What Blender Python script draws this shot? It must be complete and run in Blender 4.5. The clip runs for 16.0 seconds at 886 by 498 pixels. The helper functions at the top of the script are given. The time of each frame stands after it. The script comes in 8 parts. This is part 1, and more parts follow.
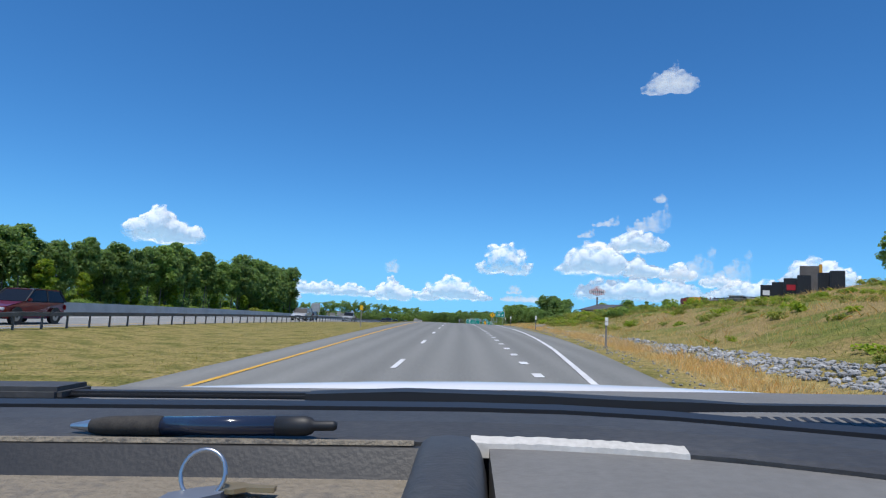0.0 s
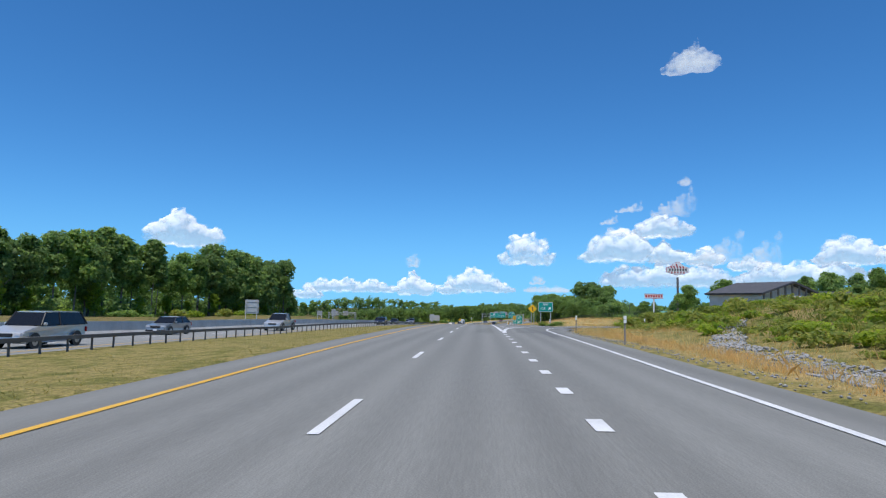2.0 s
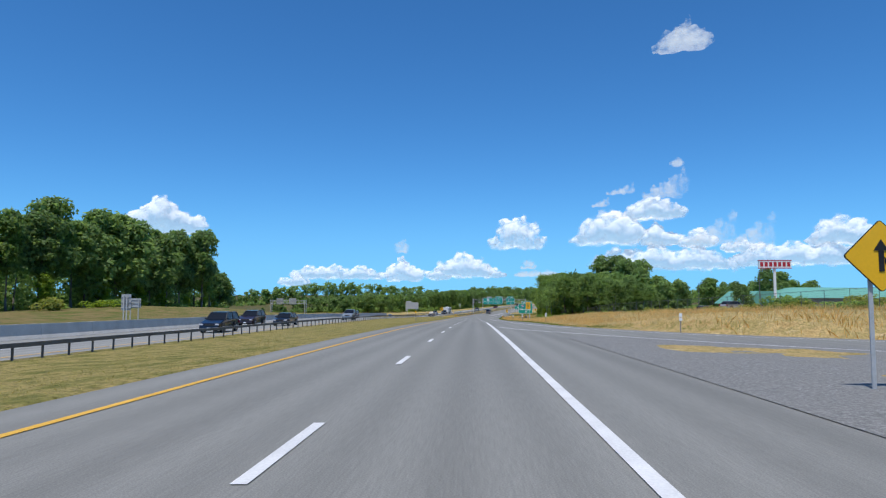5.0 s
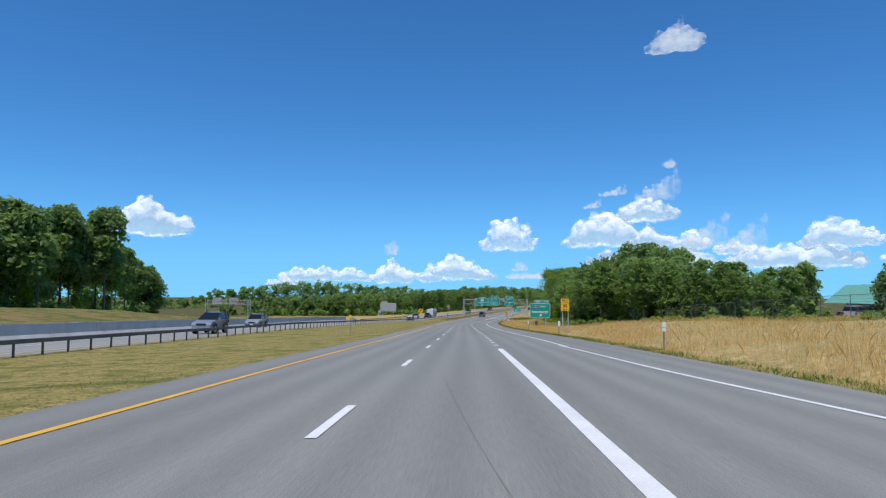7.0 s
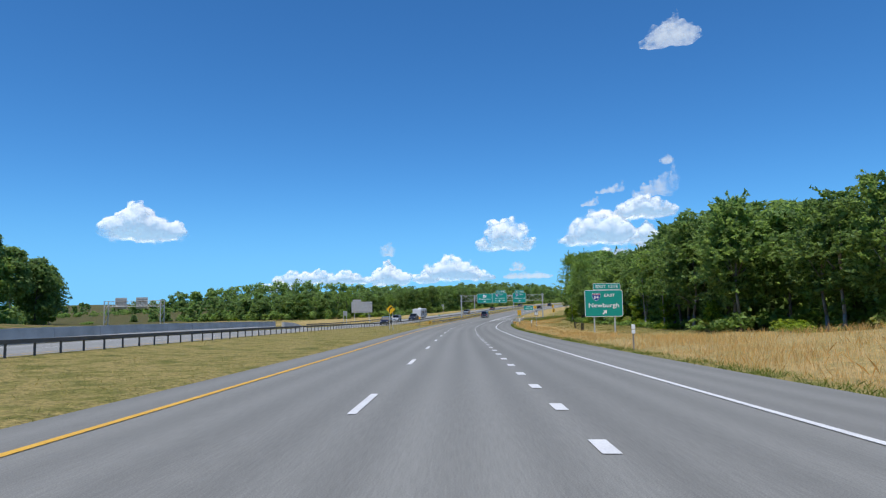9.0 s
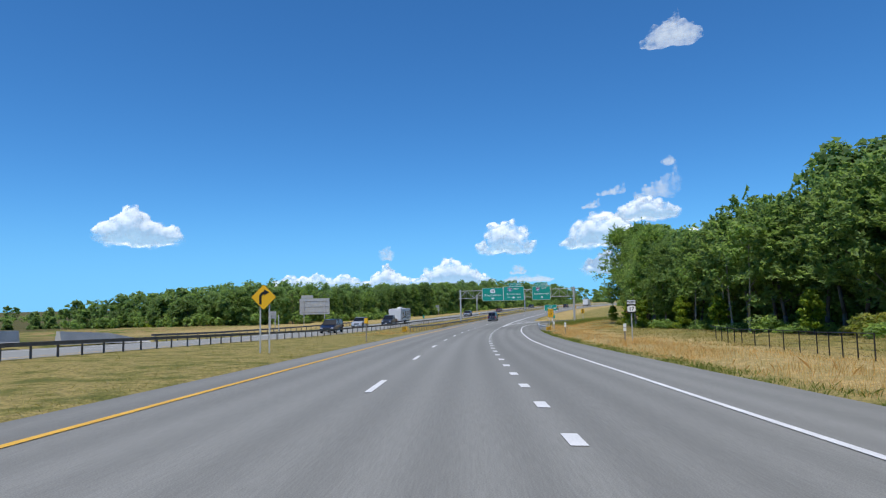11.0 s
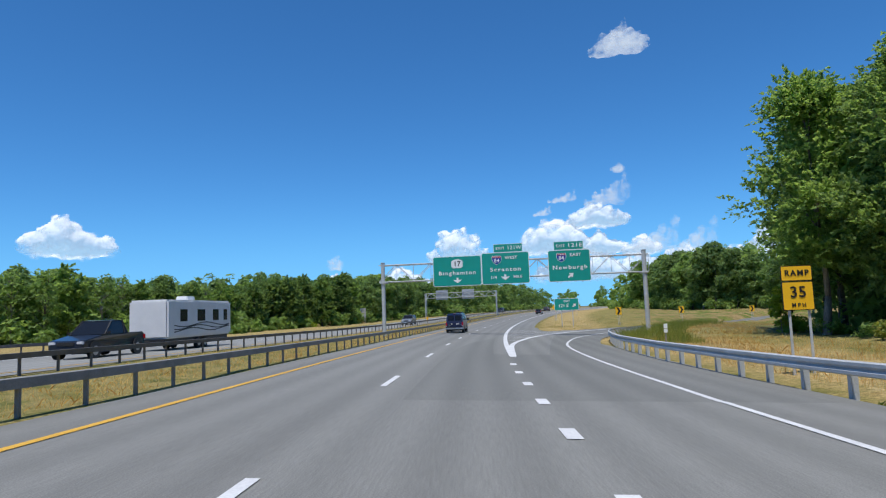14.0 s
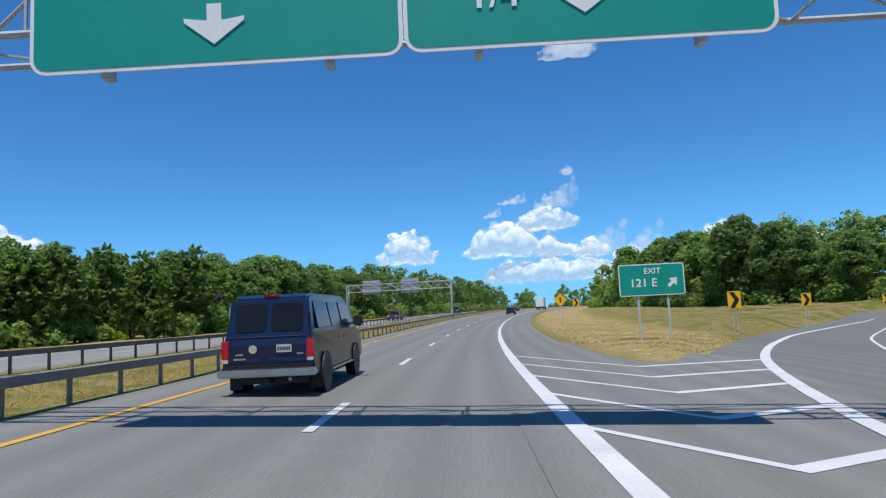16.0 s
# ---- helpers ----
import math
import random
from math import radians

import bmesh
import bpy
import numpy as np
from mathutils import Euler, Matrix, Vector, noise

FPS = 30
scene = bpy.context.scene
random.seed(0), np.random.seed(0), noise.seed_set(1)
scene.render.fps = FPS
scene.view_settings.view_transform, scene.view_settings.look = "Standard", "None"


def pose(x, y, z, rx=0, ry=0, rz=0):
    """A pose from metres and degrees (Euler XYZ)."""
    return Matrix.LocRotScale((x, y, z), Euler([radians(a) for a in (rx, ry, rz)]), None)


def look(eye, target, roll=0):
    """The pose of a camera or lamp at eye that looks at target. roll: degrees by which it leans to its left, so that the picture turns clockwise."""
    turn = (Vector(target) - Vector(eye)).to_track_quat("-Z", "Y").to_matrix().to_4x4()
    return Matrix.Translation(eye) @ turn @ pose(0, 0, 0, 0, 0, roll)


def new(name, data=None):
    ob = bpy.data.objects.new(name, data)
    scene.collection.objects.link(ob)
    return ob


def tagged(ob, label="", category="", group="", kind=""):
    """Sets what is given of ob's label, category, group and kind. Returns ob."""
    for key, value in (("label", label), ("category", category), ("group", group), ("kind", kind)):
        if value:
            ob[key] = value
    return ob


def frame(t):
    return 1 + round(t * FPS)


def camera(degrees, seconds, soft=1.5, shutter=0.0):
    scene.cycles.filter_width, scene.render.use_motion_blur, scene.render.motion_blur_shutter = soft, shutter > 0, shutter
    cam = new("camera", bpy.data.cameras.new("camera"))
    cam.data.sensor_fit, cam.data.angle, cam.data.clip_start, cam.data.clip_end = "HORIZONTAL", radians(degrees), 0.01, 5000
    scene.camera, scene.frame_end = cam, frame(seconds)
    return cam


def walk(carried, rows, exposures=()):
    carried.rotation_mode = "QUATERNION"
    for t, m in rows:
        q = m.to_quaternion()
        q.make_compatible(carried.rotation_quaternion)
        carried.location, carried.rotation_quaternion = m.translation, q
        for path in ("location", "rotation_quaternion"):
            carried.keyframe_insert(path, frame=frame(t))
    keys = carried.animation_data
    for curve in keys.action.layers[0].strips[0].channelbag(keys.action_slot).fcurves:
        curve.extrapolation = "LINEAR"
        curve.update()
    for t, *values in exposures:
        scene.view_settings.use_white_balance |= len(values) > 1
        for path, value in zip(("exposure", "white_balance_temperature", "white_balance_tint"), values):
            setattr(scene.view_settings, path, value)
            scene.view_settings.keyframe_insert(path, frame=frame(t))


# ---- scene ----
cam = camera(69.0, 16.0, soft=1.2)
walk(cam, [
    (0, pose(1.766, 9.693, 1.762, 95.773, -2.940, 2.801)),
    (0.5, pose(1.682, 24.250, 1.909, 96.203, -2.678, 3.973)),
    (1, pose(1.508, 38.789, 2.033, 96.431, -2.503, 4.592)),
    (1.5, pose(1.186, 53.273, 2.136, 95.632, -1.694, 4.844)),
    (2, pose(0.812, 67.730, 2.184, 95.144, -0.970, 4.865)),
    (2.5, pose(0.434, 82.220, 2.186, 94.952, -0.415, 4.884)),
    (3, pose(0.022, 96.737, 2.143, 94.637, -0.039, 4.939)),
    (5.5, pose(-1.795, 169.228, 1.120, 93.900, -0.194, 3.731)),
    (6, pose(-2.128, 183.695, 0.780, 93.905, -0.164, 3.495)),
    (6.5, pose(-2.452, 198.172, 0.403, 93.804, -0.088, 3.470)),
    (7, pose(-2.799, 212.697, -0.012, 94.140, -0.181, 3.224)),
    (7.5, pose(-3.137, 227.286, -0.463, 94.700, 0.080, 3.301)),
    (8, pose(-3.459, 241.927, -0.951, 94.871, 0.139, 3.128)),
    (8.5, pose(-3.812, 256.618, -1.461, 94.281, 0.639, 3.055)),
    (11, pose(-5.391, 330.227, -4.045, 94.685, 1.202, 3.010)),
    (11.5, pose(-5.726, 344.854, -4.509, 96.784, 1.338, 3.303)),
    (12, pose(-5.951, 359.404, -4.959, 93.192, 1.251, 3.229)),
    (12.5, pose(-5.986, 373.829, -5.388, 93.330, 1.150, 2.201)),
    (13, pose(-5.803, 388.080, -5.785, 94.147, 1.611, 0.953)),
    (13.5, pose(-5.375, 402.169, -6.154, 94.563, 1.644, -0.089)),
    (14, pose(-4.663, 416.214, -6.488, 95.475, 2.092, -1.247)),
    (14.5, pose(-3.785, 430.361, -6.778, 95.323, 2.177, -2.411)),
    (15, pose(-2.484, 444.621, -7.028, 95.587, 2.421, -3.234)),
    (15.5, pose(-1.155, 458.920, -7.225, 95.688, 2.669, -4.439)),
    (16, pose(0.333, 472.896, -7.381, 95.591, 2.693, -5.636)),
])

# ---- light: clear midday sky, sun high behind the camera ----
SUN_WAY = Vector((0.085, 0.30, -0.95)).normalized()
sky_world = bpy.data.worlds.new("sky")
scene.world = sky_world
sky_world.use_nodes = True
wn = sky_world.node_tree
sky = wn.nodes.new("ShaderNodeTexSky")
sky.sky_type = "NISHITA"
sky.sun_disc = False
sky.sun_elevation = math.asin(-SUN_WAY.z)
sky.sun_rotation = math.atan2(-SUN_WAY.x, -SUN_WAY.y)
sky.altitude = 0
sky.air_density = 0.8
sky.dust_density = 0.0
sky.ozone_density = 9.0
deep = wn.nodes.new("ShaderNodeHueSaturation")
deep.inputs["Saturation"].default_value = 1.08
wn.links.new(sky.outputs[0], deep.inputs["Color"])
# clear air: the sky near the horizon stays as blue as a little above it
way = wn.nodes.new("ShaderNodeTexCoord")
parts = wn.nodes.new("ShaderNodeSeparateXYZ")
wn.links.new(way.outputs["Generated"], parts.inputs[0])
rise = wn.nodes.new("ShaderNodeMath")
rise.operation = "SMOOTH_MAX"
rise.inputs[1].default_value = 0.065
rise.inputs[2].default_value = 0.13
wn.links.new(parts.outputs[2], rise.inputs[0])
whole = wn.nodes.new("ShaderNodeCombineXYZ")
for i_ in (0, 1):
    wn.links.new(parts.outputs[i_], whole.inputs[i_])
wn.links.new(rise.outputs[0], whole.inputs[2])
wn.links.new(whole.outputs[0], sky.inputs["Vector"])
cool = wn.nodes.new("ShaderNodeMix")
cool.data_type, cool.blend_type = "RGBA", "MULTIPLY"
cool.inputs[0].default_value = 1.0
cool.inputs[7].default_value = (0.585, 0.935, 1.045, 1)
wn.links.new(deep.outputs[0], cool.inputs[6])
wn.links.new(cool.outputs[2], wn.nodes["Background"].inputs[0])
wn.nodes["Background"].inputs[1].default_value = 0.14
sun = new("sun", bpy.data.lights.new("sun", "SUN"))
sun.data.energy = 4.2
sun.data.angle = radians(0.53)
sun.data.color = (1.0, 0.96, 0.90)
sun.matrix_world = look((0, 0, 60), Vector((0, 0, 60)) + SUN_WAY)
scene.view_settings.exposure = 0.0

# ---- the road's own coordinates: s along it, l to the right of the lane line, u up ----
KNOT = np.arange(-40, 961, 40.0)
TURN = [0.538, -0.449, -1.259, -1.524, -1.538, -1.383, -1.15, -1.14, -1.498, -1.577, -0.652, 1.977, 4.753,
        7.385, 10.321, 13.2, 15.8, 18.2, 20.3, 22.0, 23.2, 24.0, 24.5, 24.8, 25.0, 25.0]
RISE = [0.37, 0.97, 0.984, 0.007, -1.125, -2.052, -2.745, -3.409, -3.621, -3.273, -3.032, -2.508, -1.598,
        -0.905, 0.128, 0.9, 0.9, 0.6, 0.3, 0.2, 0.1, 0.0, 0.0, 0.0, 0.0, 0.0]
STEP = 4.0
SG = np.arange(-400, 3401, STEP)
TH = np.radians(np.interp(SG, KNOT, TURN))
GR = np.interp(SG, KNOT, RISE) / 100
GR[SG < -40] = 0.004
def _sum(v):
    v = np.concatenate([[0], np.cumsum((v[1:] + v[:-1]) / 2 * STEP)])
    return v - np.interp(0, SG, v)
RX, RY, RZ = _sum(np.sin(TH)), _sum(np.cos(TH)), _sum(GR)


def smooth(a, b, x):
    u = np.clip((x - a) / (b - a), 0, 1)
    return u * u * (3 - 2 * u)


BANK_S, BANK_DEG = zip((-400, -2.6), (24, -2.6), (40, -1.95), (54, -1.5), (68, -0.95), (84, -0.45), (100, -0.35), (170, -0.2), (215, 0.0), (260, 0.2), (330, 1.25), (360, 1.3), (390, 1.5), (410, 1.75), (425, 2.0), (437, 2.25), (445, 2.3), (3400, 2.3))


def bank(s):
    """Fall of the carriageway towards its right side."""
    return np.tan(np.radians(np.interp(s, BANK_S, BANK_DEG)))


def world(s, l, u):
    """Arrays or numbers of road coordinates to an (n, 3) array of places."""
    s, l, u = np.broadcast_arrays(np.asarray(s, float), np.asarray(l, float), np.asarray(u, float))
    th = np.interp(s, SG, TH)
    x = np.interp(s, SG, RX) + l * np.cos(th)
    y = np.interp(s, SG, RY) - l * np.sin(th)
    z = np.interp(s, SG, RZ) + u - bank(s) * np.clip(l, -12, 45)
    return np.stack([x, y, z], -1)


def at(s, l, u=0.0, turn=0.0):
    """The pose of a thing that stands upright at a place of the road, facing along it; turn: degrees to its right."""
    p = world(s, l, u)
    return Matrix.Translation(Vector(p)) @ Matrix.Rotation(-float(np.interp(s, SG, TH)) - radians(turn), 4, "Z")


def lerp(points):
    xs, ys = zip(*points)
    return lambda s: np.interp(s, xs, ys)


# heights of the oncoming carriageway, edges of the asphalt, line of the median rail
onc = lerp([(-400, 0.4), (0, 0.4), (36, 0.33), (80, -0.45), (125, -0.78), (200, -0.55), (240, -0.18), (285, 0.2), (360, 0.04), (400, -0.25), (430, -0.16), (450, -0.10), (490, -0.10), (520, -0.14), (3000, -0.2)])
rail_l = lerp([(-400, -16.5), (380, -16.5), (400, -15.2), (425, -12.4), (450, -12.0), (3000, -12.0)])
far_l = lerp([(-400, -27.5), (380, -27.5), (430, -24.0), (3000, -24.0)])
edge_r = lerp([(-400, 6.4), (22, 6.1), (34, 6.95), (45, 7.5), (60, 7.75), (95, 8.35), (113, 8.4), (121, 9.0), (130, 11.0), (140, 7.5), (180, 7.5), (190, 7.5), (225, 10.6), (240, 10.6), (325, 10.2), (430, 10.2), (460, 10.5), (500, 7.0), (3000, 7.0)])


def bumps(s, l, size, seed=0.0):
    """Cheap rolling noise between -1 and 1."""
    a, b = s / size, l / size
    return (np.sin(a * 1.7 + seed + 1.3 * np.sin(b * 1.1 + seed)) + np.sin(b * 2.3 - a * 0.6 + 2 * seed) + np.sin(a * 3.1 + b * 2.7 + seed * 3)) / 3


def ground_u(s, l):
    """Height of the land over the road's level."""
    s, l = np.broadcast_arrays(np.asarray(s, float), np.asarray(l, float))
    e, o = edge_r(s), onc(s)
    u = np.full(s.shape, -0.07)
    # median
    rl = rail_l(s)
    w = np.clip((-5.2 - l) / (-5.2 - rl), 0, 1)
    med = o * w - 0.10 * np.sin(w * math.pi) + 0.03 * bumps(s, l, 3) * (w > 0) - 0.10 * smooth(400, 440, s) * smooth(0.0, 0.2, w) * (1 - smooth(0.5, 1.0, w))
    u = np.where((l < -5.0) & (l >= rl), med - 0.05 * (w < 0.02), u)
    u = np.where((l < rl - 0.5) & (l >= far_l(s) - 0.4), o - 0.07, u)
    u = np.where((l < rl) & (l >= rl - 0.5), o, u)
    # left bank beyond the far barrier
    d = far_l(s) - 0.4 - l
    hill = 0.2 * smooth(0, 1.0, d) + 0.35 * smooth(10, 60, d) + 0.6 * smooth(60, 140, d)
    hill = hill * (1 - 0.9 * smooth(385, 430, s)) - 0.18 * smooth(385, 430, s) * smooth(1, 9, d)
    hill = hill + 2.2 * np.exp(-((s - 330) / 45) ** 2) * smooth(18, 45, d) * (1 - smooth(60, 90, d))
    u = np.where(d > 0, o + hill + 0.15 * bumps(s, l, 9, 1) * smooth(2, 12, d), u)
    # right side
    d = l - e
    early = 1 - smooth(100, 128, s - 1.8 * np.clip(l - 15, 0, 20))
    bank_h = 0.35 * smooth(2.0, 4.5, d) + 1.75 * smooth(4.0, 12.0, d) + (1.7 + 1.7 * (1 - smooth(58, 92, s))) * smooth(10, 34, d) * (1 - 0.65 * smooth(80, 108, s))
    mid = smooth(186, 200, s) * (1 - smooth(285, 330, s))
    mid_h = 0.35 * smooth(1, 4, d) + 1.1 * smooth(3, 14, d) + 0.8 * smooth(14, 40, d) + 2.8 * smooth(54, 74, d) * smooth(230, 275, s)
    late = smooth(285, 330, s) * (1 - smooth(470, 500, s))
    late_h = 0.15 * smooth(0.5, 3, d) + 0.55 * smooth(6, 18, d) + 1.0 * smooth(18, 60, d)
    gore = smooth(118, 130, s) * (1 - smooth(186, 200, s))
    gore_h = 0.9 * smooth(18, 40, d)
    end = smooth(470, 500, s)
    end_h = 0.25 * smooth(0.2, 3, d) + 0.5 * smooth(4, 20, d) + 1.5 * smooth(30, 90, d)
    right = early * bank_h + mid * mid_h + late * late_h + gore * gore_h + end * end_h
    rough = 0.12 * bumps(s, l, 4, 2) + 0.10 * bumps(s, l, 1.7, 4)
    u = np.where(d > 0, right + rough * smooth(1, 6, d) - 0.05 * (1 - smooth(0.0, 0.5, d)), u)
    return u


def carve(s, l, u, line, left, right):
    """Lay the land under a ramp."""
    pts = np.array(line, float)
    best = np.full(s.shape, 1e9)
    for (a0, b0), (a1, b1) in zip(pts[:-1], pts[1:]):
        dx, dy = a1 - a0, b1 - b0
        t = np.clip(((s - a0) * dx + (l - b0) * dy) / (dx * dx + dy * dy), 0, 1)
        ex, ey = s - (a0 + t * dx), l - (b0 + t * dy)
        side = (ey * dx - ex * dy) / math.hypot(dx, dy)
        dist = np.hypot(ex, ey)
        over = np.where(side > 0, dist - right, dist - left)
        best = np.minimum(best, over)
    w = 1 - smooth(-0.3, 2.5, best)
    return u * (1 - w) - 0.07 * w


RAMP_OUT = [(113, 7.3), (122, 7.4), (128, 8.3), (133, 9.4), (139, 12.1), (150, 18.8), (163, 29), (176, 42), (190, 60)]
ON_OUT = [(168, 42), (178, 29), (186, 21.5), (191, 17.6), (198, 13.9), (207, 11.0), (218, 9.0), (232, 7.8), (250, 7.3)]
EX_OUT = [(430, 7.3), (445, 7.3), (454, 7.45), (459.2, 7.7), (463, 8.1), (467.8, 8.8), (473.5, 9.7), (476.2, 10.3), (481.4, 11.75), (488.2, 13.8), (498.5, 18.0), (513.7, 25.4), (531.5, 36.0), (560, 52), (584, 64)]
_plain_ground = ground_u


def ground_u(s, l):
    s, l = np.broadcast_arrays(np.asarray(s, float), np.asarray(l, float))
    u = _plain_ground(s, l)
    u = carve(s, l, u, RAMP_OUT, 5.6, 2.0)
    u = carve(s, l, u, ON_OUT[::-1], 2.2, 6.6)
    return carve(s, l, u, EX_OUT, 6.5, 2.3)


def on_ground(s, l):
    return float(ground_u(s, l))


# ---- materials ----
def material(name, colors, rough=0.6, metal=0.0, scale=4.0, fine=40.0, bump=0.0, bump_scale=60.0, coords="Object", rand=0.0, spec=0.5, stretch=(1, 1, 1), coat=0.0):
    """Principled surface whose colour drifts between two or three tones at two sizes."""
    m = bpy.data.materials.new(name)
    m.use_nodes = True
    t = m.node_tree
    b = t.nodes["Principled BSDF"]
    b.inputs["Roughness"].default_value = rough
    b.inputs["Metallic"].default_value = metal
    b.inputs["Specular IOR Level"].default_value = spec
    b.inputs["Coat Weight"].default_value = coat
    co = t.nodes.new("ShaderNodeTexCoord")
    mp = t.nodes.new("ShaderNodeMapping")
    mp.inputs["Scale"].default_value = stretch
    t.links.new(co.outputs[coords], mp.inputs[0])
    n1 = t.nodes.new("ShaderNodeTexNoise")
    n1.inputs["Scale"].default_value = scale
    n1.inputs["Detail"].default_value = 5
    n2 = t.nodes.new("ShaderNodeTexNoise")
    n2.inputs["Scale"].default_value = fine
    n2.inputs["Detail"].default_value = 3
    for n in (n1, n2):
        t.links.new(mp.outputs[0], n.inputs["Vector"])
    add = t.nodes.new("ShaderNodeMath")
    add.operation = "MULTIPLY_ADD"
    add.inputs[1].default_value = 0.45
    t.links.new(n2.outputs[0], add.inputs[0])
    half = t.nodes.new("ShaderNodeMath")
    half.operation = "MULTIPLY"
    half.inputs[1].default_value = 0.55
    t.links.new(n1.outputs[0], half.inputs[0])
    t.links.new(half.outputs[0], add.inputs[2])
    last = add.outputs[0]
    if rand:
        ob = t.nodes.new("ShaderNodeObjectInfo")
        mr = t.nodes.new("ShaderNodeMath")
        mr.operation = "MULTIPLY_ADD"
        mr.inputs[1].default_value = rand
        t.links.new(ob.outputs["Random"], mr.inputs[0])
        sub = t.nodes.new("ShaderNodeMath")
        sub.operation = "SUBTRACT"
        sub.inputs[1].default_value = rand / 2
        t.links.new(last, sub.inputs[0])
        t.links.new(sub.outputs[0], mr.inputs[2])
        last = mr.outputs[0]
    r = t.nodes.new("ShaderNodeValToRGB")
    k = len(colors)
    while len(r.color_ramp.elements) < k:
        r.color_ramp.elements.new(0.5)
    for i, c in enumerate(colors):
        r.color_ramp.elements[i].position = 0.3 + 0.4 * i / max(1, k - 1)
        r.color_ramp.elements[i].color = (*c, 1)
    t.links.new(last, r.inputs[0])
    t.links.new(r.outputs[0], b.inputs["Base Color"])
    if bump:
        nb = t.nodes.new("ShaderNodeTexNoise")
        nb.inputs["Scale"].default_value = bump_scale
        nb.inputs["Detail"].default_value = 4
        t.links.new(mp.outputs[0], nb.inputs["Vector"])
        bp = t.nodes.new("ShaderNodeBump")
        bp.inputs["Strength"].default_value = bump
        bp.inputs["Distance"].default_value = 0.02
        t.links.new(nb.outputs[0], bp.inputs["Height"])
        t.links.new(bp.outputs[0], b.inputs["Normal"])
    return m


def plain(name, c, rough=0.5, metal=0.0, spec=0.5, coat=0.0):
    c2 = tuple(v * 0.86 for v in c)
    return material(name, [c2, c], rough, metal, scale=1.5, fine=25, spec=spec, coat=coat)


def leafy(name, colors):
    """Leaves: some light passes through; each clump has its own tone."""
    m = bpy.data.materials.new(name)
    m.use_nodes = True
    t = m.node_tree
    b = t.nodes["Principled BSDF"]
    b.inputs["Roughness"].default_value = 0.55
    b.inputs["Specular IOR Level"].default_value = 0.25
    geo = t.nodes.new("ShaderNodeNewGeometry")
    ob = t.nodes.new("ShaderNodeObjectInfo")
    mx = t.nodes.new("ShaderNodeMath")
    mx.operation = "MULTIPLY_ADD"
    mx.inputs[1].default_value = 0.65
    t.links.new(geo.outputs["Random Per Island"], mx.inputs[0])
    m2 = t.nodes.new("ShaderNodeMath")
    m2.operation = "MULTIPLY"
    m2.inputs[1].default_value = 0.35
    t.links.new(ob.outputs["Random"], m2.inputs[0])
    t.links.new(m2.outputs[0], mx.inputs[2])
    r = t.nodes.new("ShaderNodeValToRGB")
    while len(r.color_ramp.elements) < len(colors):
        r.color_ramp.elements.new(0.5)
    for i, c in enumerate(colors):
        r.color_ramp.elements[i].position = i / (len(colors) - 1)
        r.color_ramp.elements[i].color = (*c, 1)
    t.links.new(mx.outputs[0], r.inputs[0])
    t.links.new(r.outputs[0], b.inputs["Base Color"])
    tr = t.nodes.new("ShaderNodeBsdfTranslucent")
    gain = t.nodes.new("ShaderNodeMix")
    gain.data_type, gain.blend_type = "RGBA", "MULTIPLY"
    gain.inputs[0].default_value = 1.0
    gain.inputs[7].default_value = (1.75, 1.65, 1.2, 1)
    t.links.new(r.outputs[0], gain.inputs[6])
    t.links.new(gain.outputs[2], tr.inputs[0])
    mix = t.nodes.new("ShaderNodeMixShader")
    mix.inputs[0].default_value = 0.55
    t.links.new(b.outputs[0], mix.inputs[1])
    t.links.new(tr.outputs[0], mix.inputs[2])
    t.links.new(mix.outputs[0], t.nodes["Material Output"].inputs[0])
    return m


